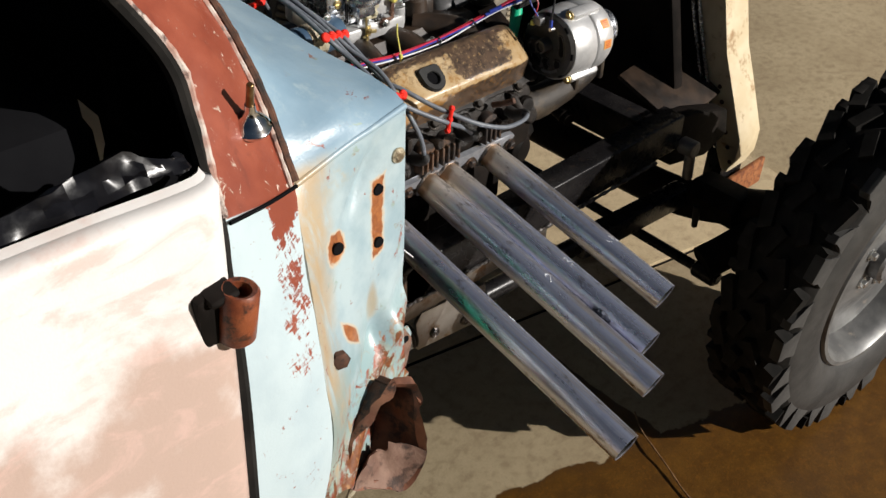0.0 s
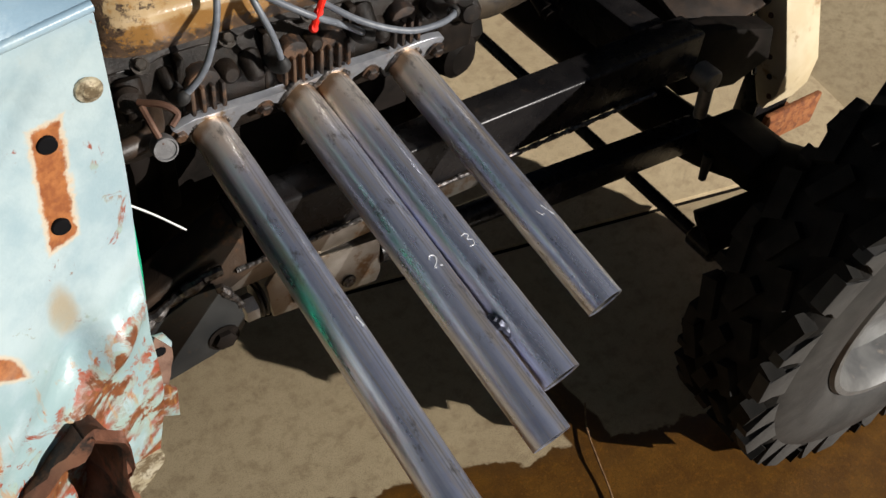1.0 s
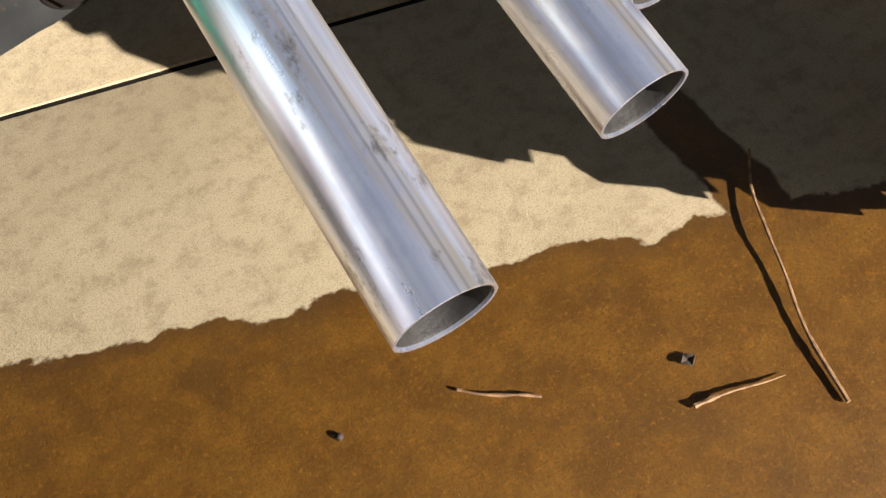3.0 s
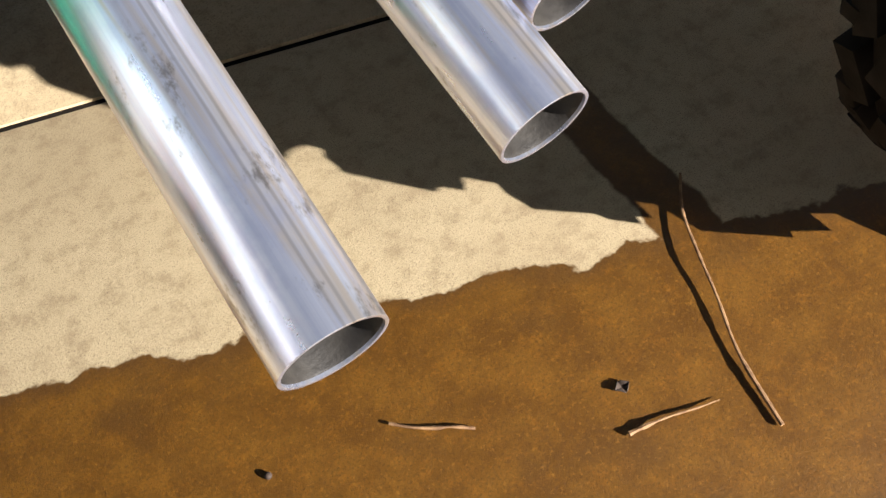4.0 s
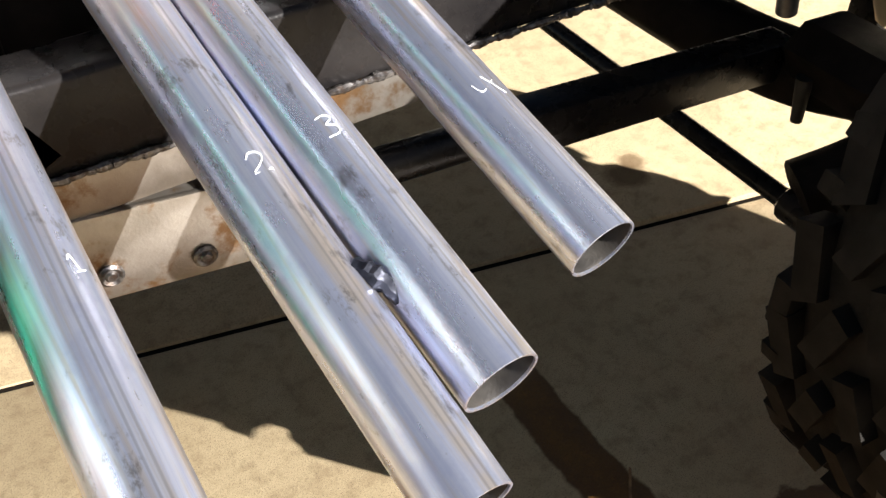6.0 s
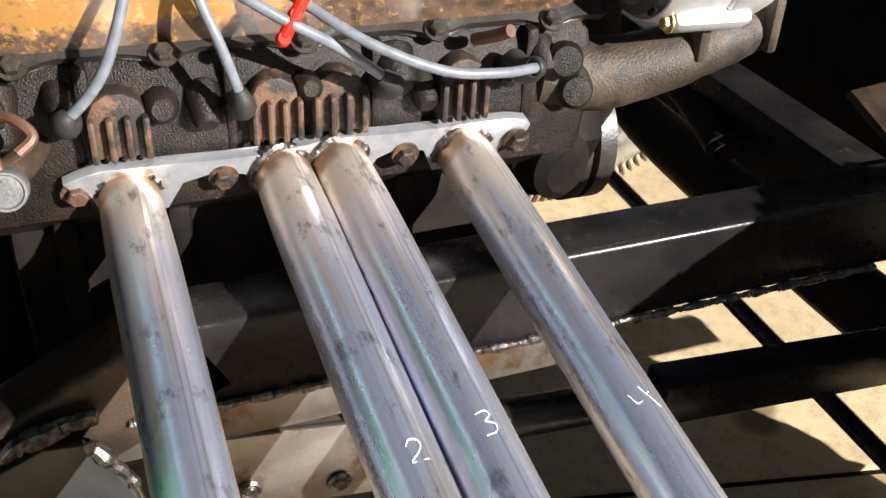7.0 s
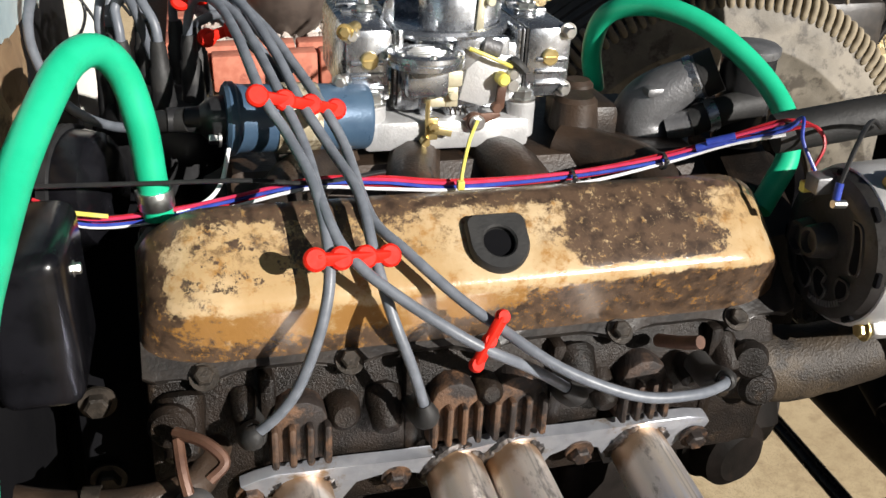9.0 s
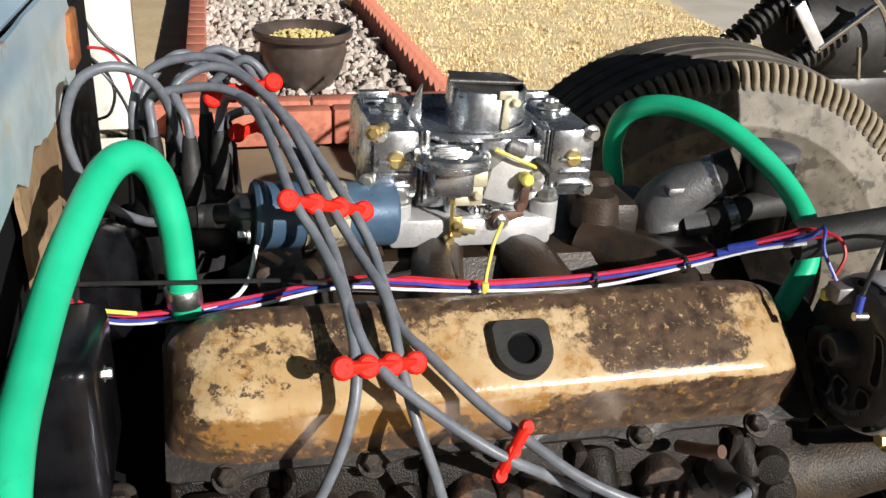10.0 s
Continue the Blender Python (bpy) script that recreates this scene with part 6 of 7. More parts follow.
def build_alternator():
    al = thing("alternator", "bright cast-aluminium alternator with a black rear cover", "alternator")
    C = Vector((1.488, 1.594, .839))
    m = Matrix.Translation(C) @ pose(0, 0, 0, 0, 92, -1)
    mc = m
    bm = bmesh.new()
    lathe(bm, [(.002, 0), (.002, .040), (0, .044), (.001, .052), (.004, .060), (.011, .064), (.015, .062), (.015, 0)], mc, 48)
    rear = part("rear_cover", bm, "dark_cast", al, "dark grey cast rear cover with openings")
    # two round bosses, raised rims; openings and notches are near-black patches for shade
    for x, y, r, h in ((.004, .026, .0150, .010), (-.004, .002, .0135, .016)):
        bm = bmesh.new()
        lathe(bm, [(.004, r * 1.15), (-h + .002, r), (-h, r * .92), (-h, r * .72), (-h + .006, r * .66), (-h + .007, 0)], mc @ Matrix.Translation((x, y, 0)), 24)
        part("bearing_boss", bm, "dark_cast", rear)
    for poly in ([(.018, .034), (.034, .030), (.044, .012), (.030, .008), (.024, .018)], [(.020, .002), (.028, .006), (.040, .000), (.044, -.010), (.034, -.014), (.030, -.008), (.022, -.010)],
                 [(-.034, -.026), (-.018, -.032), (.004, -.034), (.004, -.045), (-.014, -.044), (-.032, -.037)], [(.016, -.026), (.026, -.024), (.034, -.030), (.026, -.040), (.016, -.038)], [(-.030, .030), (-.022, .040), (-.036, .026)]):
        ring = spline([(*p, 0) for p in poly] + [(*poly[0], 0)], 4)[:-1]
        c = sum(ring, Vector()) / len(ring)
        bm = bmesh.new()
        prism(bm, [(q.x, q.y) for q in ring], -.0005, .003, mc)
        part("vent_opening", bm, "interior", rear)
        bm = bmesh.new()
        sweep(bm, [mc @ Vector((q.x, q.y, .0002)) for q in ring + ring[:1]], .0016, 6, curve=False)
        part("vent_rim", bm, "dark_cast", rear)
    for k in range(7):
        bm = bmesh.new()
        box(bm, (.0610, 0, .006), (.006, .013, .005), .002, mc @ Matrix.Rotation(math.pi * (.15 + .27 * k), 4, "Z"))
        part("rim_notch", bm, "interior", rear)
    bm = bmesh.new()
    for k in range(12):
        box(bm, (.048, 0, -.0006), (.005, .0022, .0014), 0, mc @ Matrix.Rotation(-.75 + .075 * k, 4, "Z"))
    part("stamped_mark", bm, "alloy_dull", rear, "row of unreadable stamped marks")
    bm = bmesh.new()
    lathe(bm, [(.010, 0), (.010, .060), (.012, .0655), (.018, .0675), (.066, .0700), (.0675, .0690), (.0685, .060), (.0725, .060), (.0735, .0690), (.075, .0700), (.106, .0690), (.122, .062), (.130, .04), (.140, 0)], m, 64)
    body = part("case", bm, "alloy", al)
    bm = bmesh.new()
    cyl(bm, m @ Vector((0, 0, .14)), m @ Vector((0, 0, .165)), .012, n=14)
    lathe(bm, [(.148, 0), (.148, .036), (.152, .037), (.157, .030), (.162, .037), (.166, .036), (.166, 0)], m, 36)
    part("pulley", bm, "zinc", al)
    for t, z0, z1 in ((-38, .022, .10), (-158, .026, .10), (80, .022, .12)):
        bm = bmesh.new()
        c, s = math.cos(radians(t)), math.sin(radians(t))
        box(bm, (.067 * c, .067 * s, (z0 + z1) / 2), (.024, .024, z1 - z0), .007, m @ Matrix.Translation((.067 * c, .067 * s, 0)) @ Matrix.Rotation(radians(t), 4, 'Z') @ Matrix.Translation((-.067 * c, -.067 * s, 0)))
        lug = part("lug", bm, "alloy", body)
        bm = bmesh.new()
        hex_head(bm, m @ Vector((.071 * c, .071 * s, z0)), m.to_3x3() @ Vector((0, 0, -1)), .0065, .007)
        part("lug_bolt", bm, "brass", lug)
    for t in (-134, -102):
        bm = bmesh.new()
        g = [[m @ Vector((.0703 * math.cos(radians(t + 14 * i / 4)), .0703 * math.sin(radians(t + 14 * i / 4)), .086 + .020 * j / 3)) for j in range(4)] for i in range(5)]
        sheet(bm, g, .0005, (0, -1, 0))
        part("sticker", bm, "sticker", body, "small orange warning sticker")
        bm = bmesh.new()
        for k in range(4):
            g = [[m @ Vector((.0710 * math.cos(radians(t + 2 + 3 * k + 1.2 * i)), .0710 * math.sin(radians(t + 2 + 3 * k + 1.2 * i)), .089 + .014 * j)) for j in range(2)] for i in range(2)]
            sheet(bm, g, .0004, (0, -1, 0))
        part("sticker_print", bm, "wire_red", body, "rows of unreadable print")
    bm = bmesh.new()
    box(bm, (1.487, 1.612, .888), (.022, .018, .015), .002)
    part("plug_socket", bm, "alloy_dull", al)
    bm = bmesh.new()
    box(bm, (1.483, 1.625, .880), (.012, .008, .010), .002)
    part("plug_lock", bm, "wire_yellow", al, "yellow plug lock")
    bm = bmesh.new()
    cyl(bm, (1.480, 1.572, .887), (1.469, 1.572, .888), .0034, n=12)
    part("terminal", bm, "bolt", al)
    bm = bmesh.new()
    cyl(bm, (1.472, 1.573, .891), (1.474, 1.575, .904), .0032, n=10)
    part("crimp_sleeve", bm, "wire_blue", al, "blue crimp sleeve")
    br = thing("alternator_bracket", "greasy brown cast bracket under the alternator", "bracket")
    bm = bmesh.new()
    sweep(bm, [(1.42, 1.622, .722), (1.48, 1.608, .716), (1.54, 1.600, .726), (1.60, 1.597, .742), (1.645, 1.598, .752)], .038, 18, 6, taper=lambda f: 1.0 - .38 * f, wobble=.06)
    part("casting", bm, "crust", br, "casting caked with brown oil and dirt")
    for x in (1.56, 1.635):
        bm = bmesh.new()
        box(bm, (x, 1.585, .760), (.012, .04, .055), .005)
        part("ear", bm, "crust", br)
    bm = bmesh.new()
    hex_head(bm, (1.642, 1.585, .785), (1, -.2, 0), .008, .009)
    part("pivot_nut", bm, "bolt", br)
    bm = bmesh.new()
    box(bm, (1.60, 1.592, .764), (.055, .012, .046), .004)
    part("foot", bm, "alloy", br, "bright aluminium mounting foot")


build_alternator()


def build_carburettor():
    cb = thing("carburettor", "bright zinc four-barrel carburettor with brass screws", "carburetor")
    m = pose(1.222, 1.850, .886, 0, 2.0, 1.0)
    def P(name, bm, mt, parent=None, label=""):
        return part(name, bm, mt, parent or cb, label, None if parent else m)
    bm = bmesh.new()
    box(bm, (-.012, -.004, .007), (.152, .160, .028), .005)
    throttle = P("throttle_body", bm, "alloy")
    for x, y in ((-.080, -.070), (.058, -.070), (-.080, .068), (.058, .068)):
        bm = bmesh.new()
        cyl(bm, (x, y, .0), (x, y, .034), .013, n=16, bev=.002)
        P("mounting_boss", bm, "alloy", throttle)
    for x in (-.080, .058):
        bm = bmesh.new()
        hex_head(bm, (x, -.070, .034), (0, 0, 1), .009, .010)
        P("hold_down_bolt", bm, "bolt")
    bm = bmesh.new()
    box(bm, (0, 0, .054), (.118, .128, .062), .006)
    box(bm, (.018, -.066, .060), (.05, .014, .062), .003)
    for k in range(3):
        box(bm, (-.03 + .022 * k, -.066, .046), (.012, .010, .05), .003)
    body = P("main_body", bm, "zinc")
    for s, x in ((-1, -.082), (1, .082)):
        bm = bmesh.new()
        box(bm, (x, -.004, .066), (.044, .130, .066), .008)
        box(bm, (x - s * .026, -.002, .064), (.010, .126, .066), .003)
        cyl(bm, (x - s * .006, -.012, .092), (x - s * .006, -.012, .103), .011, n=16, bev=.002)
        bowl = P("fuel_bowl", bm, "zinc")
        for k in range(3):
            bm = bmesh.new()
            box(bm, (x + s * .002, -.0695, .048 + .011 * k), (.030, .006, .004), .0015)
            P("bowl_fin", bm, "zinc", bowl)
            bm = bmesh.new()
            box(bm, (x, -.01 + .03 * k, .100), (.030, .010, .006), .002)
            P("bowl_rib", bm, "zinc", bowl)
        bm = bmesh.new()
        lathe(bm, [(0, 0), (0, .0078), (.003, .0078), (.004, .0066), (.004, 0)], along((x, -.069, .072), (x, -.2, .072)), 20)
        box(bm, (x, -.0735, .072), (.011, .002, .0014))
        P("sight_plug", bm, "brass", bowl, "brass sight plug")
        for z in (.042, .094):
            bm = bmesh.new()
            hex_head(bm, (x + s * .016, -.066, z), (0, -1, 0), .0055, .010)
            P("bowl_screw", bm, "bolt", bowl)
        bm = bmesh.new()
        hex_head(bm, (x - s * .006, -.012, .103), (0, 0, 1), .0085, .006)
        lathe(bm, [(.007, 0), (.007, .006), (.012, .005), (.012, 0)], Matrix.Translation((x - s * .006, -.012, .101)), 12)
        P("needle_seat", bm, "bolt", bowl)
    # black gaskets on both sides of the metering blocks
    for x in (-.0565, -.0605, .0565, .0605):
        bm = bmesh.new()
        box(bm, (x, -.002, .063), (.0016, .129, .067))
        P("gasket", bm, "black_plastic", body)
    # air horn: flat ring, hollow throat, raised oval choke tower
    bm = bmesh.new()
    lathe(bm, [(.087, .060), (.088, .069), (.0895, .0725), (.0925, .0730), (.0955, .0710), (.0965, .067), (.0950, .063), (.086, .060), (.060, .057), (.06, 0)], Matrix.Translation((-.012, -.004, 0)), 64)
    horn = P("air_horn", bm, "zinc")
    bm = bmesh.new()
    rings = []
    for z, rx, ry in ((.084, .0375, .0325), (.122, .0365, .0315), (.1235, .0355, .0305), (.1235, .0335, .0285), (.100, .0335, .0285)):
        rings.append([bm.verts.new((.016 + rx * math.copysign(abs(math.cos(t)) ** .7, math.cos(t)), .0 + ry * math.copysign(abs(math.sin(t)) ** .7, math.sin(t)), z + .003 * math.sin(t))) for t in [2 * math.pi * k / 40 for k in range(40)]])
    for p, q in zip(rings, rings[1:]):
        for k in range(40):
            bm.faces.new((p[k], p[(k + 1) % 40], q[(k + 1) % 40], q[k]))
    bm.faces.new(rings[-1])
    P("choke_tower", bm, "zinc", horn)
    bm = bmesh.new()
    box(bm, (0, 0, 0), (.064, .054, .002), .0006, pose(.016, .002, .1195, 13, 4, 0))
    cyl(bm, (-.020, .002, .1245), (.052, .002, .1225), .0028, n=10)
    P("choke_plate", bm, "dark_cast", horn, "dark choke plate")
    bm = bmesh.new()
    prism(bm, [(-.066, .092), (-.052, .092), (-.0515, .128), (-.056, .121)], -.026, -.020, XZ, .001)
    P("vent_whistle", bm, "zinc", horn)
    bm = bmesh.new()
    box(bm, (.021, -.0335, .106), (.0075, .003, .034), .001, pose(0, 0, 0, 0, 3, 0))
    box(bm, (.027, -.0335, .120), (.018, .003, .008), .001)
    cyl(bm, (.034, -.032, .114), (.034, -.040, .114), .0042, n=12, bev=.001)
    P("choke_lever", bm, "cream", horn, "cream passivated choke lever")
    # vacuum diaphragm: chunky pot with a flat ribbed lid held by small screws
    D = Matrix.Translation((-.036, -.084, 0)) @ Matrix.Diagonal((1.1, 1.0, 1, 1))
    bm = bmesh.new()
    box(bm, (-.036, -.080, .058), (.038, .034, .026), .005)
    lathe(bm, [(.070, 0), (.070, .021), (.0715, .0225), (.072, .0300), (.0765, .0305), (.0772, .0290), (.0785, .0290), (.0790, .0305), (.0825, .0300), (.0835, .0285), (.0835, .021), (.082, .020), (.082, 0)], D, 40)
    box(bm, (-.028, -.064, .060), (.040, .030, .030), .004)
    dia = P("diaphragm", bm, "zinc", body)
    bm = bmesh.new()
    for k in range(5):
        box(bm, (-.036, -.084 + (k - 2) * .0062, .0825), (.034 - abs(k - 2) * .007, .0024, .0022), .0005)
    P("lid_rib", bm, "bolt", dia)
    for k in range(6):
        t = 2 * math.pi * (k + .5) / 6
        bm = bmesh.new()
        lathe(bm, [(.083, 0), (.083, .0030), (.0855, .0026), (.086, 0)], D @ Matrix.Translation((.0255 * math.cos(t), .0255 * math.sin(t), 0)), 10)
        P("lid_screw", bm, "bolt", dia)
    bm = bmesh.new()
    prism(bm, [(-.002, .036), (.018, .030), (.046, .034), (.056, .052), (.046, .074), (.020, .078), (.004, .064)], -.074, -.068, XZ, .001)
    P("float_cover", bm, "alloy", body)
    bm = bmesh.new()
    box(bm, (-.012, -.086, .060), (.016, .010, .014), .002)
    box(bm, (-.012, -.084, .044), (.011, .006, .020), .001)
    box(bm, (-.024, -.082, .038), (.016, .008, .008), .001)
    cyl(bm, (-.012, -.088, .045), (-.012, -.093, .045), .0042, n=12, bev=.001)
    P("pump_bracket", bm, "cream", body)
    bm = bmesh.new()
    cyl(bm, (.034, -.076, .057), (.034, -.090, .057), .0058, n=16, bev=.002)
    P("idle_knob", bm, "wire_yellow", body, "yellow limiter knob")
    bm = bmesh.new()
    box(bm, (.032, -.080, .044), (.0085, .004, .026), .001, pose(0, 0, 0, 0, 4, 0))
    cyl(bm, (.030, -.080, .031), (.030, -.088, .031), .0048, n=12, bev=.001)
    P("accelerator_arm", bm, "copper", body, "bronze accelerator pump arm")
    bm = bmesh.new()
    cyl(bm, (.047, -.072, .048), (.047, -.078, .048), .0058, n=16, bev=.001)
    cyl(bm, (.046, -.072, .059), (.046, -.080, .059), .0050, n=16, bev=.001)
    P("vacuum_port", bm, "bolt", body)
    bm = bmesh.new()
    sweep(bm, [(.044, -.076, .072), (.050, -.080, .068), (.056, -.080, .062)], .0042, 8, 4)
    P("vacuum_cap", bm, "rubber", body)
    bm = bmesh.new()
    cyl(bm, (.018, -.070, .084), (.034, -.076, .080), .0085, .0075, 16, .002)
    P("pump_nozzle", bm, "alloy_dull", body)
    bm = bmesh.new()
    box(bm, (-.030, -.090, .016), (.011, .004, .020), .001)
    box(bm, (-.024, -.091, .009), (.020, .004, .007), .001, pose(0, 0, 0, 0, 12, 0))
    cyl(bm, (-.029, -.088, .018), (-.029, -.096, .018), .0046, n=14, bev=.001)
    cyl(bm, (-.036, -.088, .005), (-.036, -.096, .005), .0040, n=12)
    cyl(bm, (-.034, -.090, .020), (-.034, -.090, .042), .0022, n=8)
    P("throttle_lever", bm, "brass", body, "brass throttle lever")
    bm = bmesh.new()
    sweep(bm, [(-.016 + .0009 * k, -.088 + .0034 * math.cos(k * 1.3), .031 + .0034 * math.sin(k * 1.3)) for k in range(22)], .0007, 5, 3)
    P("return_spring", bm, "dark_bolt", body)
    bm = bmesh.new()
    lathe(bm, [(0, 0), (0, .0085), (.003, .0090), (.006, .0075), (.007, 0)], along((.010, -.084, .020), (.010, -.2, .020)), 20)
    prism(bm, [(.010, .014), (.034, .024), (.032, .028), (.008, .027), (-.002, .023)], -.088, -.085, XZ, .001)
    P("pump_cam", bm, "copper", body)
    bm = bmesh.new()
    hex_head(bm, (.011, -.091, .020), (0, -1, 0), .0050, .006)
    P("shaft_nut", bm, "bolt", body)
    bm = bmesh.new()
    sweep(bm, [(.004, -.078, .083), (.018, -.082, .078), (.032, -.082, .072), (.044, -.078, .066)], .0018, 8, 5)
    P("fuel_line_tag", bm, "wire_yellow", body, "yellow cable tie")
    for x, z, mt in ((-.104, .098, "brass"), (-.108, .055, "bolt")):
        bm = bmesh.new()
        cyl(bm, (x + .012, -.058, z), (x + .002, -.074, z), .0055, n=14)
        hex_head(bm, (x, -.074, z), (-.2, -1, 0), .0048, .005)
        P("fuel_fitting", bm, mt, body)


build_carburettor()


def build_coil_and_distributor():
    co = thing("ignition_coil", "blue cylindrical ignition coil in a stained metal strap", "ignition coil")
    a0, b0 = Vector((1.018, 1.765, .922)), Vector((1.140, 1.778, .912))
    m = along(a0, b0)
    ln = (b0 - a0).length
    bm = bmesh.new()
    lathe(bm, [(0, 0), (0, .028), (.003, .031), (.008, .031), (.010, .029), (.016, .0285), (ln - .003, .0285), (ln, .027), (ln, 0)], m, 40)
    part("can", bm, "coil_blue", co)
    bm = bmesh.new()
    lathe(bm, [(.042, .0287), (.042, .0297), (.078, .0297), (.078, .0287)], m, 40, closed=True)
    part("strap", bm, "strap", co, "stained metal strap")
    bm = bmesh.new()
    lathe(bm, [(0, .020), (-.012, .018), (-.020, .011), (-.045, .010), (-.046, 0)], m, 24)
    part("tower", bm, "black_plastic", co)
    bm = bmesh.new()
    box(bm, (1.085, 1.790, .870), (.05, .05, .05), .006)
    part("bracket", bm, "oily", co)
    for dy in (-.014, .014):
        bm = bmesh.new()
        hex_head(bm, m @ Vector((dy, -.012, -.004)), m.to_3x3() @ Vector((0, 0, -1)), .005, .010)
        part("terminal", bm, "bolt", co)
    di = thing("distributor", "black distributor cap with eight cable towers", "distributor")
    C = Vector((.962, 1.865, 0))
    bm = bmesh.new()
    lathe(bm, [(.80, 0), (.80, .03), (.845, .035), (.85, .056), (.880, .058), (.900, .052), (.915, .046), (.919, 0)], Matrix.Translation(C), 40)
    cap = part("cap", bm, "black_plastic", di)
    for k in range(8):
        t = 2 * math.pi * k / 8 + .2
        bm = bmesh.new()
        lathe(bm, [(.900, .012), (.930, .010), (.935, .0095), (.937, 0)], Matrix.Translation(C + Vector((.040 * math.cos(t), .040 * math.sin(t), 0))), 16)
        part("tower", bm, "black_plastic", cap)
    return C


DIST = build_coil_and_distributor()


def boot_and_cable(pts, label, r=.0042, boot=True, boot_to=None, tower=None):
    """An ignition cable with its rubber boots."""
    w = thing("ignition_cable", label, "cable", "ignition cables")
    bm = bmesh.new()
    sweep(bm, pts, r, 10, 10)
    part("cable", bm, "wire_grey", w)
    if boot:
        bm = bmesh.new()
        p = Vector(pts[-1])
        sweep(bm, [p + (Vector(pts[-2]) - p) * .25, p, p + Vector((0, .022, -.012)), p + Vector((0, .045, -.012))], .0095, 12, 4, taper=lambda f: .62 + .55 * min(1, f * 2))
        part("plug_boot", bm, "rubber", w, "black rubber plug boot")
    if tower is not None:
        bm = bmesh.new()
        q, p = Vector(pts[1]), Vector(pts[0])
        lathe(bm, [(-.016, 0), (-.016, .0100), (.010, .0095), (.012, .0080), (.026, .0072), (.034, .0058), (.034, 0)], along(p, q), 14)
        part("tower_boot", bm, "rubber", w)
    return w


def tower(k):
    t = 2 * math.pi * k / 8 + .2
    return (DIST.x + .040 * math.cos(t), DIST.y + .040 * math.sin(t), .940)


def over(k, h):
    x, y, z = tower(k)
    return (x, y, z + h)


def build_cables():
    lab = "grey silicone ignition cable draped over the valve cover"
    boot_and_cable([tower(7), over(7, .035), (1.000, 1.838, .998), (1.008, 1.825, 1.010), (1.022, 1.80, 1.009), (1.034, 1.75, .996), (1.047, 1.683, .966), (1.062, 1.660, .943), (1.076, 1.615, .916), (1.0785, 1.572, .880), (1.070, 1.553, .845), (1.052, 1.545, .803), (1.036, 1.544, .780), (1.016, 1.548, .760)], lab, tower=1)
    boot_and_cable([tower(5), over(5, .04), (.940, 1.842, 1.003), (.965, 1.838, 1.013), (1.000, 1.825, 1.016), (1.032, 1.80, 1.004), (1.048, 1.75, .985), (1.062, 1.692, .960), (1.074, 1.660, .933), (1.080, 1.600, .907), (1.092, 1.574, .884), (1.120, 1.553, .861), (1.170, 1.530, .829), (1.217, 1.533, .798), (1.261, 1.550, .758)], lab, tower=1)
    boot_and_cable([tower(6), over(6, .045), (.960, 1.842, 1.012), (.985, 1.850, 1.028), (1.012, 1.84, 1.026), (1.042, 1.80, 1.008), (1.062, 1.75, .982), (1.076, 1.701, .955), (1.093, 1.670, .928), (1.108, 1.622, .907), (1.112, 1.582, .875), (1.119, 1.556, .842), (1.131, 1.545, .803), (1.143, 1.549, .757)], lab, tower=1)
    boot_and_cable([tower(4), over(4, .05), (.935, 1.872, 1.018), (.965, 1.870, 1.032), (1.005, 1.858, 1.030), (1.054, 1.80, .994), (1.078, 1.75, .968), (1.094, 1.706, .947), (1.107, 1.680, .922), (1.116, 1.622, .889), (1.135, 1.590, .875), (1.166, 1.560, .850), (1.190, 1.542, .834), (1.233, 1.514, .808), (1.287, 1.502, .785), (1.335, 1.506, .776), (1.366, 1.520, .770), (1.377, 1.534, .764)], lab, tower=1)
    lab2 = "grey silicone ignition cable arching over the distributor"
    boot_and_cable([tower(3), over(3, .05), (.940, 1.90, 1.010), (.962, 1.905, 1.028), (.985, 1.915, 1.018), (1.02, 1.95, .97), (1.07, 2.02, .90), (1.09, 2.06, .87)], lab2, boot=False, tower=1)
    boot_and_cable([tower(2), over(2, .05), (.968, 1.905, 1.012), (.995, 1.905, 1.032), (1.020, 1.91, 1.020), (1.045, 1.95, .97), (1.10, 2.04, .88)], lab2, boot=False, tower=1)
    boot_and_cable([tower(1), over(1, .05), (1.000, 1.895, 1.010), (1.022, 1.885, 1.027), (1.040, 1.885, 1.010), (1.052, 1.91, .97), (1.09, 1.99, .90)], lab2, boot=False, tower=1)
    boot_and_cable([tower(0), over(0, .03), (1.010, 1.868, .981), (1.028, 1.862, .985), (1.046, 1.86, .970), (1.07, 1.88, .93), (1.09, 1.92, .89)], lab2, boot=False, tower=1)
    boot_and_cable([(.974, 1.762, .924), (.93, 1.775, .918), (.89, 1.80, .935), (.874, 1.80, .985), (.886, 1.795, 1.028), (.910, 1.80, 1.042), (.936, 1.81, 1.034), (.952, 1.835, 1.005), (.962, 1.865, .950)], "grey coil cable looped beside the firewall", boot=False, tower=1)


build_cables()


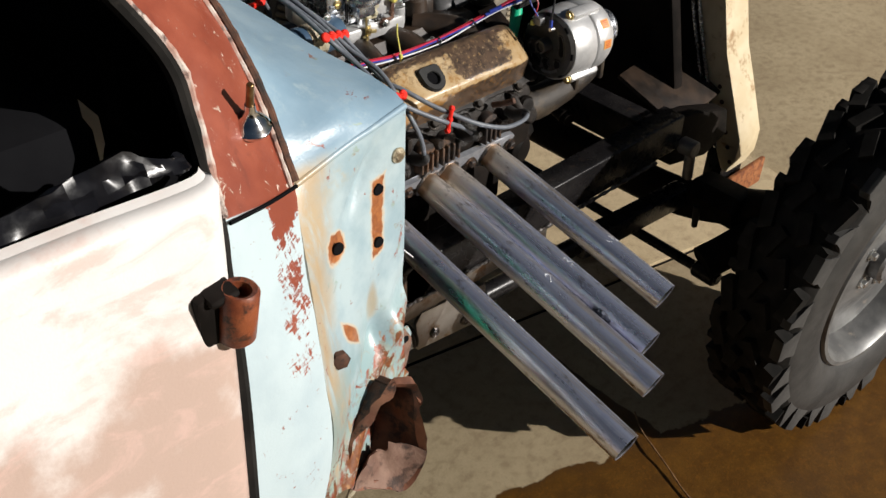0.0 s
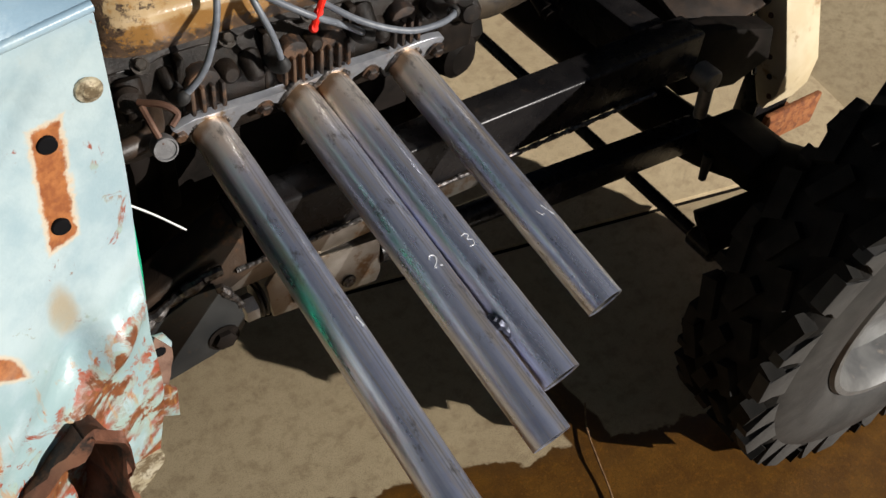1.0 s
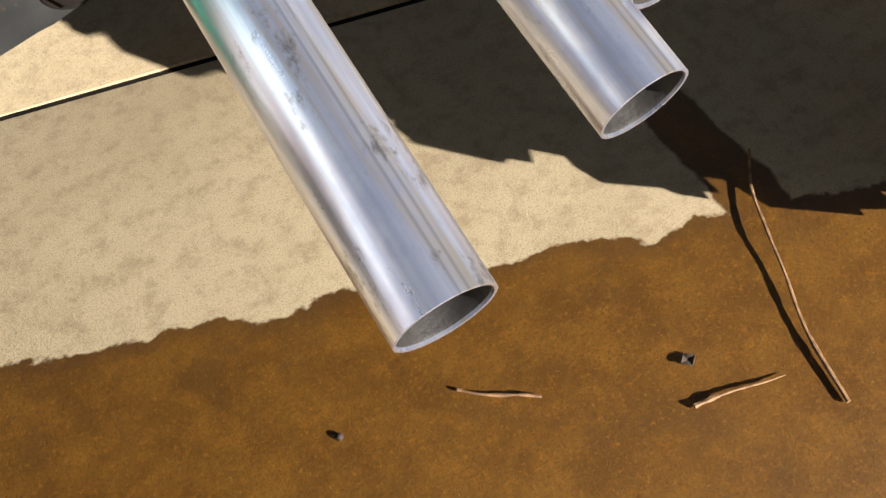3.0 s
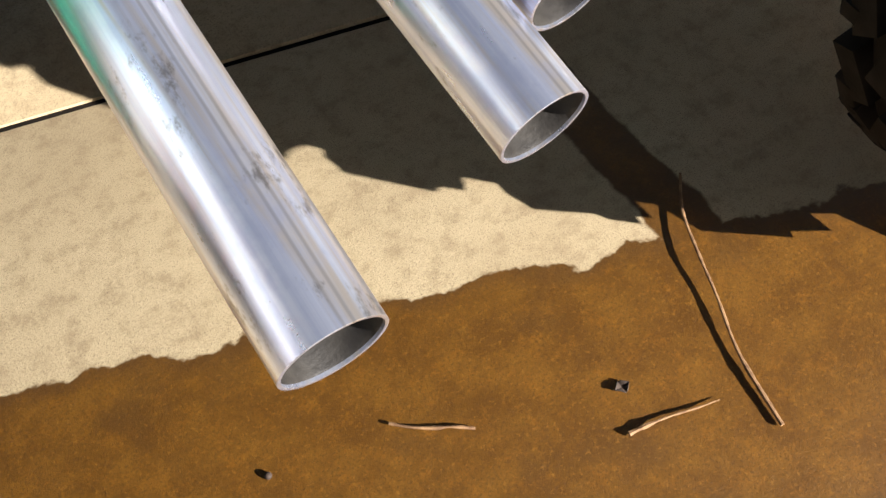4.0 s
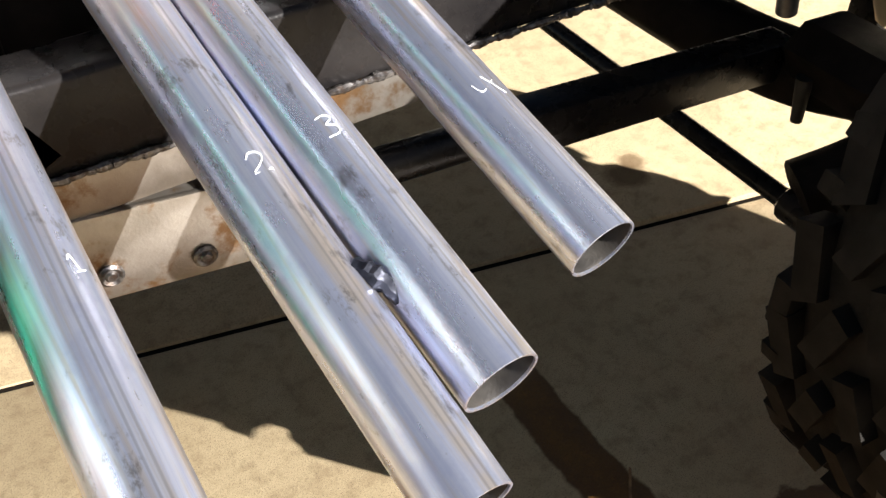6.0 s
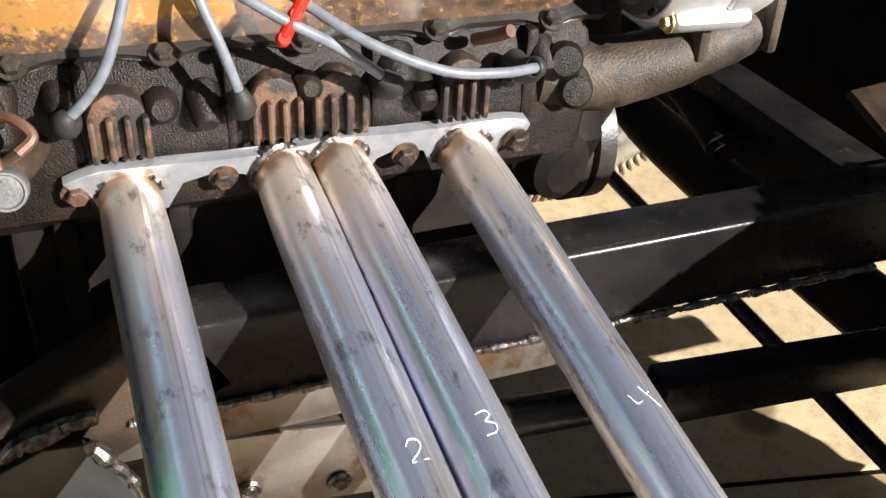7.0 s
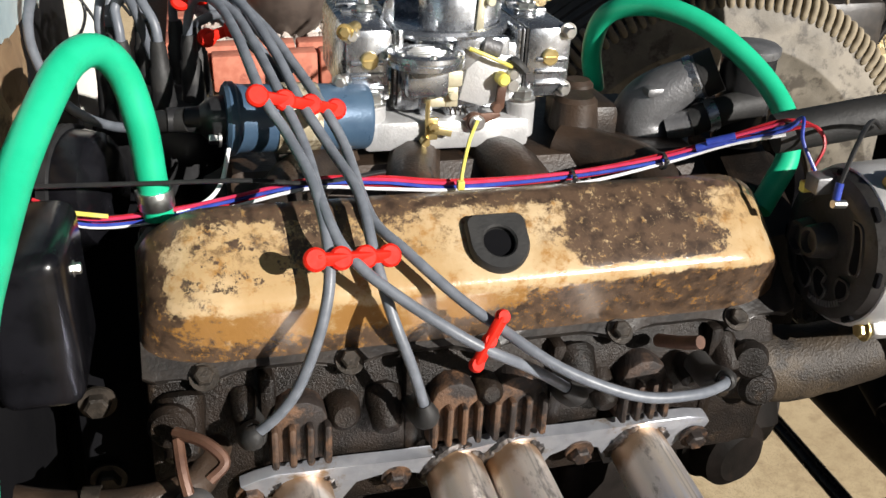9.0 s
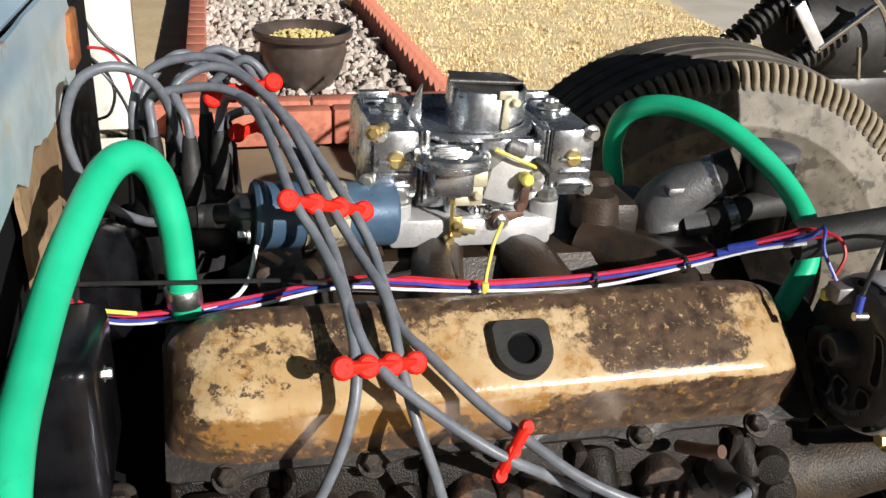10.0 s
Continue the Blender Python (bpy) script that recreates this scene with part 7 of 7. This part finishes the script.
def build_separators():
    def sep(p, q, n, label, r=.0085):
        s = thing("cable_separator", label, "cable clip", "red cable separators")
        p, q = Vector(p), Vector(q)
        bm = bmesh.new()
        d = (q - p).normalized()
        for k in range(n):
            c = p.lerp(q, k / max(n - 1, 1))
            lathe(bm, [(-.0035, 0), (-.0035, r * .8), (-.0015, r), (.0015, r), (.0035, r * .8), (.0035, 0)], along(c, c + Vector((.15, -.75, .45)), d), 18)
        box(bm, (0, 0, (q - p).length / 2), (.007, .009, (q - p).length), .002, along(p, q))
        part("clip", bm, "red", s)
    sep((1.043, 1.677, .968), (1.104, 1.707, .944), 4, "red plastic four-way cable separator")
    sep((1.068, 1.563, .888), (1.122, 1.580, .877), 4, "red plastic four-way cable separator over the cover")
    sep((1.172, 1.524, .814), (1.194, 1.538, .842), 3, "small red plastic cable clip", .0055)
    sep((.992, 1.838, 1.004), (1.044, 1.838, 1.017), 4, "red plastic cable separator above the distributor")
    sep((1.011, 1.845, .970), (1.034, 1.845, .977), 2, "red plastic cable clip behind the coil")


build_separators()


def hose(name, pts, r, label, clamps=()):
    h = thing("coolant_hose", label, "hose", "green hoses")
    bm = bmesh.new()
    sweep(bm, pts, r, 18, 10)
    part("hose", bm, "green", h)
    for p, q in clamps:
        p, q = Vector(p), Vector(q)
        bm = bmesh.new()
        lathe(bm, [(-.0075, r), (-.0075, r + .0016), (-.0065, r + .0022), (.0065, r + .0022), (.0075, r + .0016), (.0075, r)], along(p, q), 28, closed=True)
        m = along(p, q)
        box(bm, (0, r + .003, 0), (.016, .006, .010), .002, m @ Matrix.Rotation(2.2, 4, "Z"))
        cl = part("hose_clamp", bm, "bolt", h, "steel worm-drive hose clamp")
        bm = bmesh.new()
        hex_head(bm, m @ Matrix.Rotation(2.2, 4, "Z") @ Vector((.010, r + .004, 0)), m.to_3x3() @ Matrix.Rotation(2.2, 3, "Z") @ Vector((1, 0, 0)), .0045, .006)
        part("clamp_screw", bm, "bolt", cl)


def build_hoses():
    hose("rear", [(.962, 1.699, .868), (.960, 1.699, .900), (.958, 1.700, .942), (.950, 1.697, .984), (.936, 1.680, 1.006), (.920, 1.650, 1.006), (.904, 1.602, .985), (.893, 1.550, .964), (.886, 1.490, .942), (.884, 1.450, .930), (.884, 1.412, .908), (.883, 1.384, .868), (.879, 1.368, .810), (.872, 1.360, .715), (.858, 1.362, .600), (.838, 1.37, .51), (.80, 1.39, .45)], .0118,
         "green rubber heater hose arching down past the firewall", [((.961, 1.699, .884), (.960, 1.699, .92))])
    hose("front", [(1.410, 1.912, .880), (1.400, 1.905, .925), (1.400, 1.875, .968), (1.430, 1.842, .983), (1.466, 1.80, .973), (1.500, 1.757, .942), (1.512, 1.715, .910), (1.505, 1.69, .880), (1.484, 1.674, .858), (1.468, 1.664, .842)], .0105,
         "green rubber hose arching from the manifold over the alternator")
    z = thing("zip_tie", "long white nylon cable tie on the green hose", "cable tie")
    bm = bmesh.new()
    sweep(bm, [(.872, 1.345, .842), (.885, 1.338, .836), (.905, 1.335, .815), (.928, 1.333, .786)], .0010, 6, 5)
    box(bm, (.878, 1.334, .842), (.008, .008, .006), .001)
    part("tie", bm, "wire_white", z)


build_hoses()


def build_loom():
    lm = thing("wiring_loom", "bundle of red, blue, white and black wires with black ties", "wiring loom")
    base = [(.872, 1.700, .885), (.910, 1.700, .868), (.962, 1.700, .868), (1.015, 1.699, .876), (1.080, 1.693, .888), (1.137, 1.690, .886), (1.199, 1.690, .878), (1.30, 1.690, .876), (1.380, 1.685, .887), (1.428, 1.670, .907), (1.466, 1.648, .924)]
    rnd = random.Random(11)
    for mt, dy, dz in (("wire_white", -.005, -.004), ("wire_blue", -.003, .0), ("wire_blue", .002, .001), ("wire_pink", -.002, .005), ("wire_red", .003, .005), ("wire_black", .006, .001), ("wire_red", .005, -.004)):
        pts = [(x, y + dy * .75 + rnd.uniform(-.0016, .0016), z + dz * .75 + rnd.uniform(-.0016, .0016)) for x, y, z in base]
        if mt == "wire_red":
            pts += [(1.486, 1.636, .928), (1.492, 1.626, .915), (1.482, 1.622, .895)]
        elif mt == "wire_blue":
            pts += [(1.474, 1.636, .936), (1.468, 1.622, .922), (1.476, 1.610, .900)]
        bm = bmesh.new()
        sweep(bm, pts, .0015, 7, 8)
        part("wire", bm, mt, lm)
    for f in (2, 7, 8):
        x, y, z = base[f]
        bm = bmesh.new()
        lathe(bm, [(-.0015, .0066), (-.0015, .0076), (.0015, .0076), (.0015, .0066)], along((x, y, z), (x + .1, y, z)), 16, closed=True)
        box(bm, (x, y - .008, z + .003), (.004, .004, .004), .001)
        part("wire_tie", bm, "wire_black", lm)
    bm = bmesh.new()
    cyl(bm, (1.405, 1.676, .900), (1.425, 1.667, .908), .0034, n=10)
    cyl(bm, (1.412, 1.672, .906), (1.432, 1.662, .914), .0034, n=10)
    part("butt_splice", bm, "wire_blue", lm, "blue crimp splices")
    yt = thing("zip_tie", "yellow cable tie round the wiring loom", "cable tie")
    bm = bmesh.new()
    sweep(bm, [(1.198, 1.678, .866), (1.199, 1.676, .882), (1.202, 1.682, .894), (1.212, 1.70, .912), (1.222, 1.712, .925)], .0016, 6, 5)
    box(bm, (1.199, 1.676, .884), (.006, .006, .008), .001)
    part("tie", bm, "wire_yellow", yt)
    for mt, pts, lab in (("wire_black", [(.875, 1.69, .905), (.95, 1.685, .903), (1.03, 1.682, .900), (1.08, 1.684, .893), (1.14, 1.69, .895)], "thin black wire across the engine"),
                         ("wire_yellow", [(.862, 1.66, .905), (.880, 1.665, .898), (.905, 1.68, .885), (.925, 1.69, .876)], "thin yellow wire beside the loom"),
                         ("wire_white", [(1.020, 1.740, .905), (1.012, 1.72, .885), (.998, 1.705, .875), (.975, 1.70, .870)], "short cream wire from the coil"),
                         ("wire_blue", [(.866, 1.62, .93), (.870, 1.60, .915), (.868, 1.59, .895), (.872, 1.585, .86)], "blue wire hanging at the firewall"),
                         ("wire_red", [(.866, 1.95, 1.030), (.850, 2.10, .995), (.876, 2.15, .980), (.893, 2.15, .956), (.898, 2.15, .930), (.897, 2.15, .905), (.890, 2.13, .870)], "red wire beside the firewall"),
                         ("wire_black", [(.835, 2.15, 1.08), (.845, 2.15, 1.037), (.851, 2.15, 1.021), (.870, 2.15, .989), (.899, 2.15, .966), (.930, 2.12, .93)], "dark wire hanging by the white post"),
                         ("wire_black", [(.866, 1.95, 1.025), (.848, 2.12, .988), (.870, 2.15, .957), (.878, 2.15, .930), (.871, 2.15, .907), (.860, 2.15, .900), (.840, 2.15, .896)], "black wire looped to a white connector"),
                         ("wire_black", [(.866, 1.955, 1.022), (.851, 2.13, .982), (.877, 2.15, .940), (.893, 2.15, .899), (.89, 2.12, .86)], "black wire beside the firewall"),
                         ("wire_black", [(1.545, 1.63, .925), (1.520, 1.612, .938), (1.490, 1.585, .932), (1.474, 1.575, .903)], "black lead at the alternator terminal")):
        w = thing("loose_wire", lab, "wire", "loose wires")
        bm = bmesh.new()
        sweep(bm, pts, .0019, 7, 8)
        part("wire", bm, mt, w)


build_loom()


def build_thermostat():
    th = thing("thermostat_housing", "dull cast-aluminium thermostat housing with clamped hose stub", "thermostat housing")
    bm = bmesh.new()
    prism(bm, [(1.375, 1.80), (1.41, 1.78), (1.465, 1.795), (1.485, 1.84), (1.44, 1.88), (1.385, 1.86)], .846, .860, None, .004)
    sweep(bm, [(1.427, 1.825, .855), (1.425, 1.824, .880), (1.434, 1.818, .898), (1.456, 1.812, .912), (1.478, 1.806, .923)], .030, 18, 6, taper=lambda f: 1.08 - .38 * f)
    box(bm, (1.425, 1.802, .910), (.022, .016, .010), .004)
    cyl(bm, (1.44, 1.80, .872), (1.468, 1.79, .882), .0135, n=16)
    part("casting", bm, "alloy_dull", th)
    bm = bmesh.new()
    cyl(bm, (1.474, 1.807, .921), (1.488, 1.801, .929), .0225, n=22)
    part("hose_stub", bm, "rubber", th)
    for c, d in (((1.468, 1.809, .918), (1.49, 1.80, .930)),):
        bm = bmesh.new()
        lathe(bm, [(-.004, .0215), (-.004, .0235), (.004, .0235), (.004, .0215)], along(c, d), 28, closed=True)
        part("hose_clamp", bm, "zinc", th)
    bm = bmesh.new()
    sweep(bm, [(1.462, 1.792, .880), (1.480, 1.786, .888), (1.50, 1.785, .894), (1.53, 1.79, .895)], .0145, 14, 6)
    part("bypass_hose", bm, "rubber", th, "black bypass hose")
    bm = bmesh.new()
    lathe(bm, [(-.005, .0145), (-.005, .0165), (.005, .0165), (.005, .0145)], along((1.478, 1.787, .887), (1.50, 1.785, .894)), 24, closed=True)
    part("hose_clamp", bm, "zinc", th)
    up = thing("radiator_hose", "black rubber radiator hose passing over the alternator", "hose")
    bm = bmesh.new()
    sweep(bm, [(1.470, 1.665, .912), (1.52, 1.655, .922), (1.58, 1.65, .93), (1.70, 1.66, .93), (1.90, 1.70, .91), (2.11, 1.72, .90)], .017, 16, 8)
    part("hose", bm, "rubber", up)
    pt = thing("oil_filler_tube", "black upright tube with a silver cap", "filler")
    bm = bmesh.new()
    cyl(bm, (1.523, 1.805, .85), (1.523, 1.805, .940), .0255, .0265, 24, .003)
    part("tube", bm, "black_plastic", pt)
    bm = bmesh.new()
    lathe(bm, [(0, 0), (0, .028), (.003, .029), (.008, .029), (.011, .025), (.012, 0)], Matrix.Translation((1.523, 1.805, .940)), 28)
    part("cap", bm, "alloy_dull", pt)


build_thermostat()


def build_firewall_bits():
    bb = thing("heater_box", "glossy black moulded heater box on the firewall", "box")
    bm = bmesh.new()
    box(bm, (.886, 1.590, .862), (.054, .10, .112), .012, None, 4)
    part("case", bm, "gloss_black", bb)
    bm = bmesh.new()
    hex_head(bm, (.912, 1.58, .890), (1, 0, 0), .004, .006)
    part("screw", bm, "bolt", bb)
    mc = thing("vacuum_canister", "dark round canister behind the valve cover", "canister")
    bm = bmesh.new()
    lathe(bm, [(0, 0), (0, .03), (.01, .045), (.035, .05), (.06, .045), (.07, .03), (.07, 0)], along((.862, 1.76, .875), (.95, 1.73, .88)), 28)
    part("shell", bm, "gloss_black", mc)
    bm = bmesh.new()
    lathe(bm, [(.030, .048), (.031, .0525), (.039, .0525), (.040, .048)], along((.862, 1.76, .875), (.95, 1.73, .88)), 28)
    part("rim_seam", bm, "black_plastic", mc, "rolled black seam")
    pc = thing("exhaust_cup", "pale bare metal pipe end below the engine", "pipe")
    bm = bmesh.new()
    lathe(bm, [(0, .052), (.10, .054), (.104, .055), (.104, .052), (.0, .049)], along((.945, 1.64, .36), (.93, 1.60, .52)), 32, closed=True)
    part("pipe", bm, "strap", pc)
    bm = bmesh.new()
    lathe(bm, [(.03, .0), (.03, .048), (.04, .048), (.04, 0)], along((.945, 1.64, .36), (.93, 1.60, .52)), 24)
    part("plug", bm, "interior", pc)
    rb = thing("rusty_bracket", "rusty steel bracket on the firewall edge", "bracket")
    bm = bmesh.new()
    box(bm, (.868, 1.932, 1.039), (.010, .046, .050), .003)
    part("plate", bm, "rust_orange", rb)


build_firewall_bits()


def build_motorbike():
    mb = thing("dirt_bike", "small black dirt bike parked beyond the truck", "motorcycle")
    P = lambda name, bm, mt, label="": part(name, bm, mt, mb, label)
    axle = [Vector((2.00, 3.40, .285)), Vector((3.22, 3.62, .285))]
    side = Vector((-.10, .99, 0))
    for c in axle:
        m = along(c, c + side)
        bm = bmesh.new()
        lathe(bm, [(-.03, .20), (-.045, .235), (-.035, .27), (0, .285), (.035, .27), (.045, .235), (.03, .20)], m, 40, closed=True)
        P("tyre", bm, "tyre")
        bm = bmesh.new()
        lathe(bm, [(-.02, .20), (.02, .20), (.02, .19), (-.02, .19)], m, 40, closed=True)
        lathe(bm, [(-.09, 0), (-.09, .012), (-.04, .012), (-.04, .03), (.04, .03), (.04, .012), (.09, .012), (.09, 0)], m, 16)
        for k in range(12):
            t = 2 * math.pi * k / 12
            cyl(bm, m @ Vector((0, 0, 0)), m @ Vector((.195 * math.cos(t), .195 * math.sin(t), 0)), .002, n=5)
        P("rim", bm, "zinc")
    tops = [(2.72, 3.40, .727), (2.585, 3.50, .803)]
    for s2, top in zip((-1, 1), tops):
        p, q = axle[0] + side * .085 * s2, Vector(top)
        bm = bmesh.new()
        cyl(bm, p, q + (q - p) * .12, .018, n=14)
        P("fork_leg", bm, "zinc")
        bm = bmesh.new()
        u, v = p.lerp(q, .42), p.lerp(q, 1.02)
        ln = (v - u).length
        prof = [(0, 0), (0, .030)]
        for k in range(22):
            h = ln * (k + .1) / 22
            prof += [(h, .028), (h + ln * .012, .038), (h + ln * .026, .038), (h + ln * .034, .028)]
        lathe(bm, prof + [(ln, .030), (ln, 0)], along(u, v), 20)
        P("fork_gaiter", bm, "rubber", "black ribbed rubber fork gaiter")
    bm = bmesh.new()
    box(bm, (0, 0, .075), (.034, .012, .15), .003, along((2.535, 3.33, .822), (2.625, 3.33, .700), (0, 1, 0)))
    P("clamp_plate", bm, "alloy", "bright alloy clamp plate")
    bm = bmesh.new()
    for d in (0, .022):
        cyl(bm, (2.62 + d * .5, 3.33 + d, .700 - d * .6), (2.78 + d * .5, 3.33 + d, .820 - d * .6), .0085, n=12)
    P("kick_lever", bm, "chrome")
    bm = bmesh.new()
    sweep(bm, [(2.765, 3.33, .838), (2.80, 3.33, .805), (2.83, 3.33, .757), (2.842, 3.33, .71), (2.842, 3.33, .670)], .009, 10, 6, taper=lambda f: 1.2 - .45 * f)
    P("lever", bm, "chrome")
    bm = bmesh.new()
    cyl(bm, (2.748, 3.33, .705), (2.767, 3.33, .610), .0065, n=10, bev=.002)
    P("shift_rod", bm, "chrome")
    bm = bmesh.new()
    sweep(bm, [(2.60, 3.48, .74), (2.80, 3.52, .70), (3.00, 3.55, .72), (3.10, 3.57, .70)], .12, 18, 6, taper=lambda f: .45 + .75 * math.sin(math.pi * min(1, f * .8 + .15)), wobble=.06)
    P("tank", bm, "rubber")
    bm = bmesh.new()
    box(bm, (3.28, 3.60, .74), (.50, .17, .08), .03)
    P("seat", bm, "rubber")
    bm = bmesh.new()
    box(bm, (2.82, 3.50, .46), (.30, .20, .28), .03)
    P("motor", bm, "oily")
    for k in range(6):
        bm = bmesh.new()
        box(bm, (2.76, 3.50, .38 + .022 * k), (.20, .24, .008), .003)
        P("cooling_fin", bm, "oily")
    bm = bmesh.new()
    sweep(bm, [(2.60, 3.45, .80), (2.66, 3.48, .50), (2.74, 3.50, .27), (2.95, 3.55, .28), (3.22, 3.54, .285)], .018, 10, 5)
    sweep(bm, [(2.62, 3.46, .80), (2.95, 3.54, .66), (3.20, 3.58, .66), (2.98, 3.55, .30)], .016, 10, 5)
    P("bike_frame", bm, "chassis")
    bm = bmesh.new()
    sweep(bm, [(2.60, 3.00, .93), (2.62, 3.15, .94), (2.64, 3.32, .88), (2.62, 3.52, .88), (2.56, 3.70, .94), (2.52, 3.85, .93)], .011, 10, 5)
    P("handlebar", bm, "chrome")


build_motorbike()
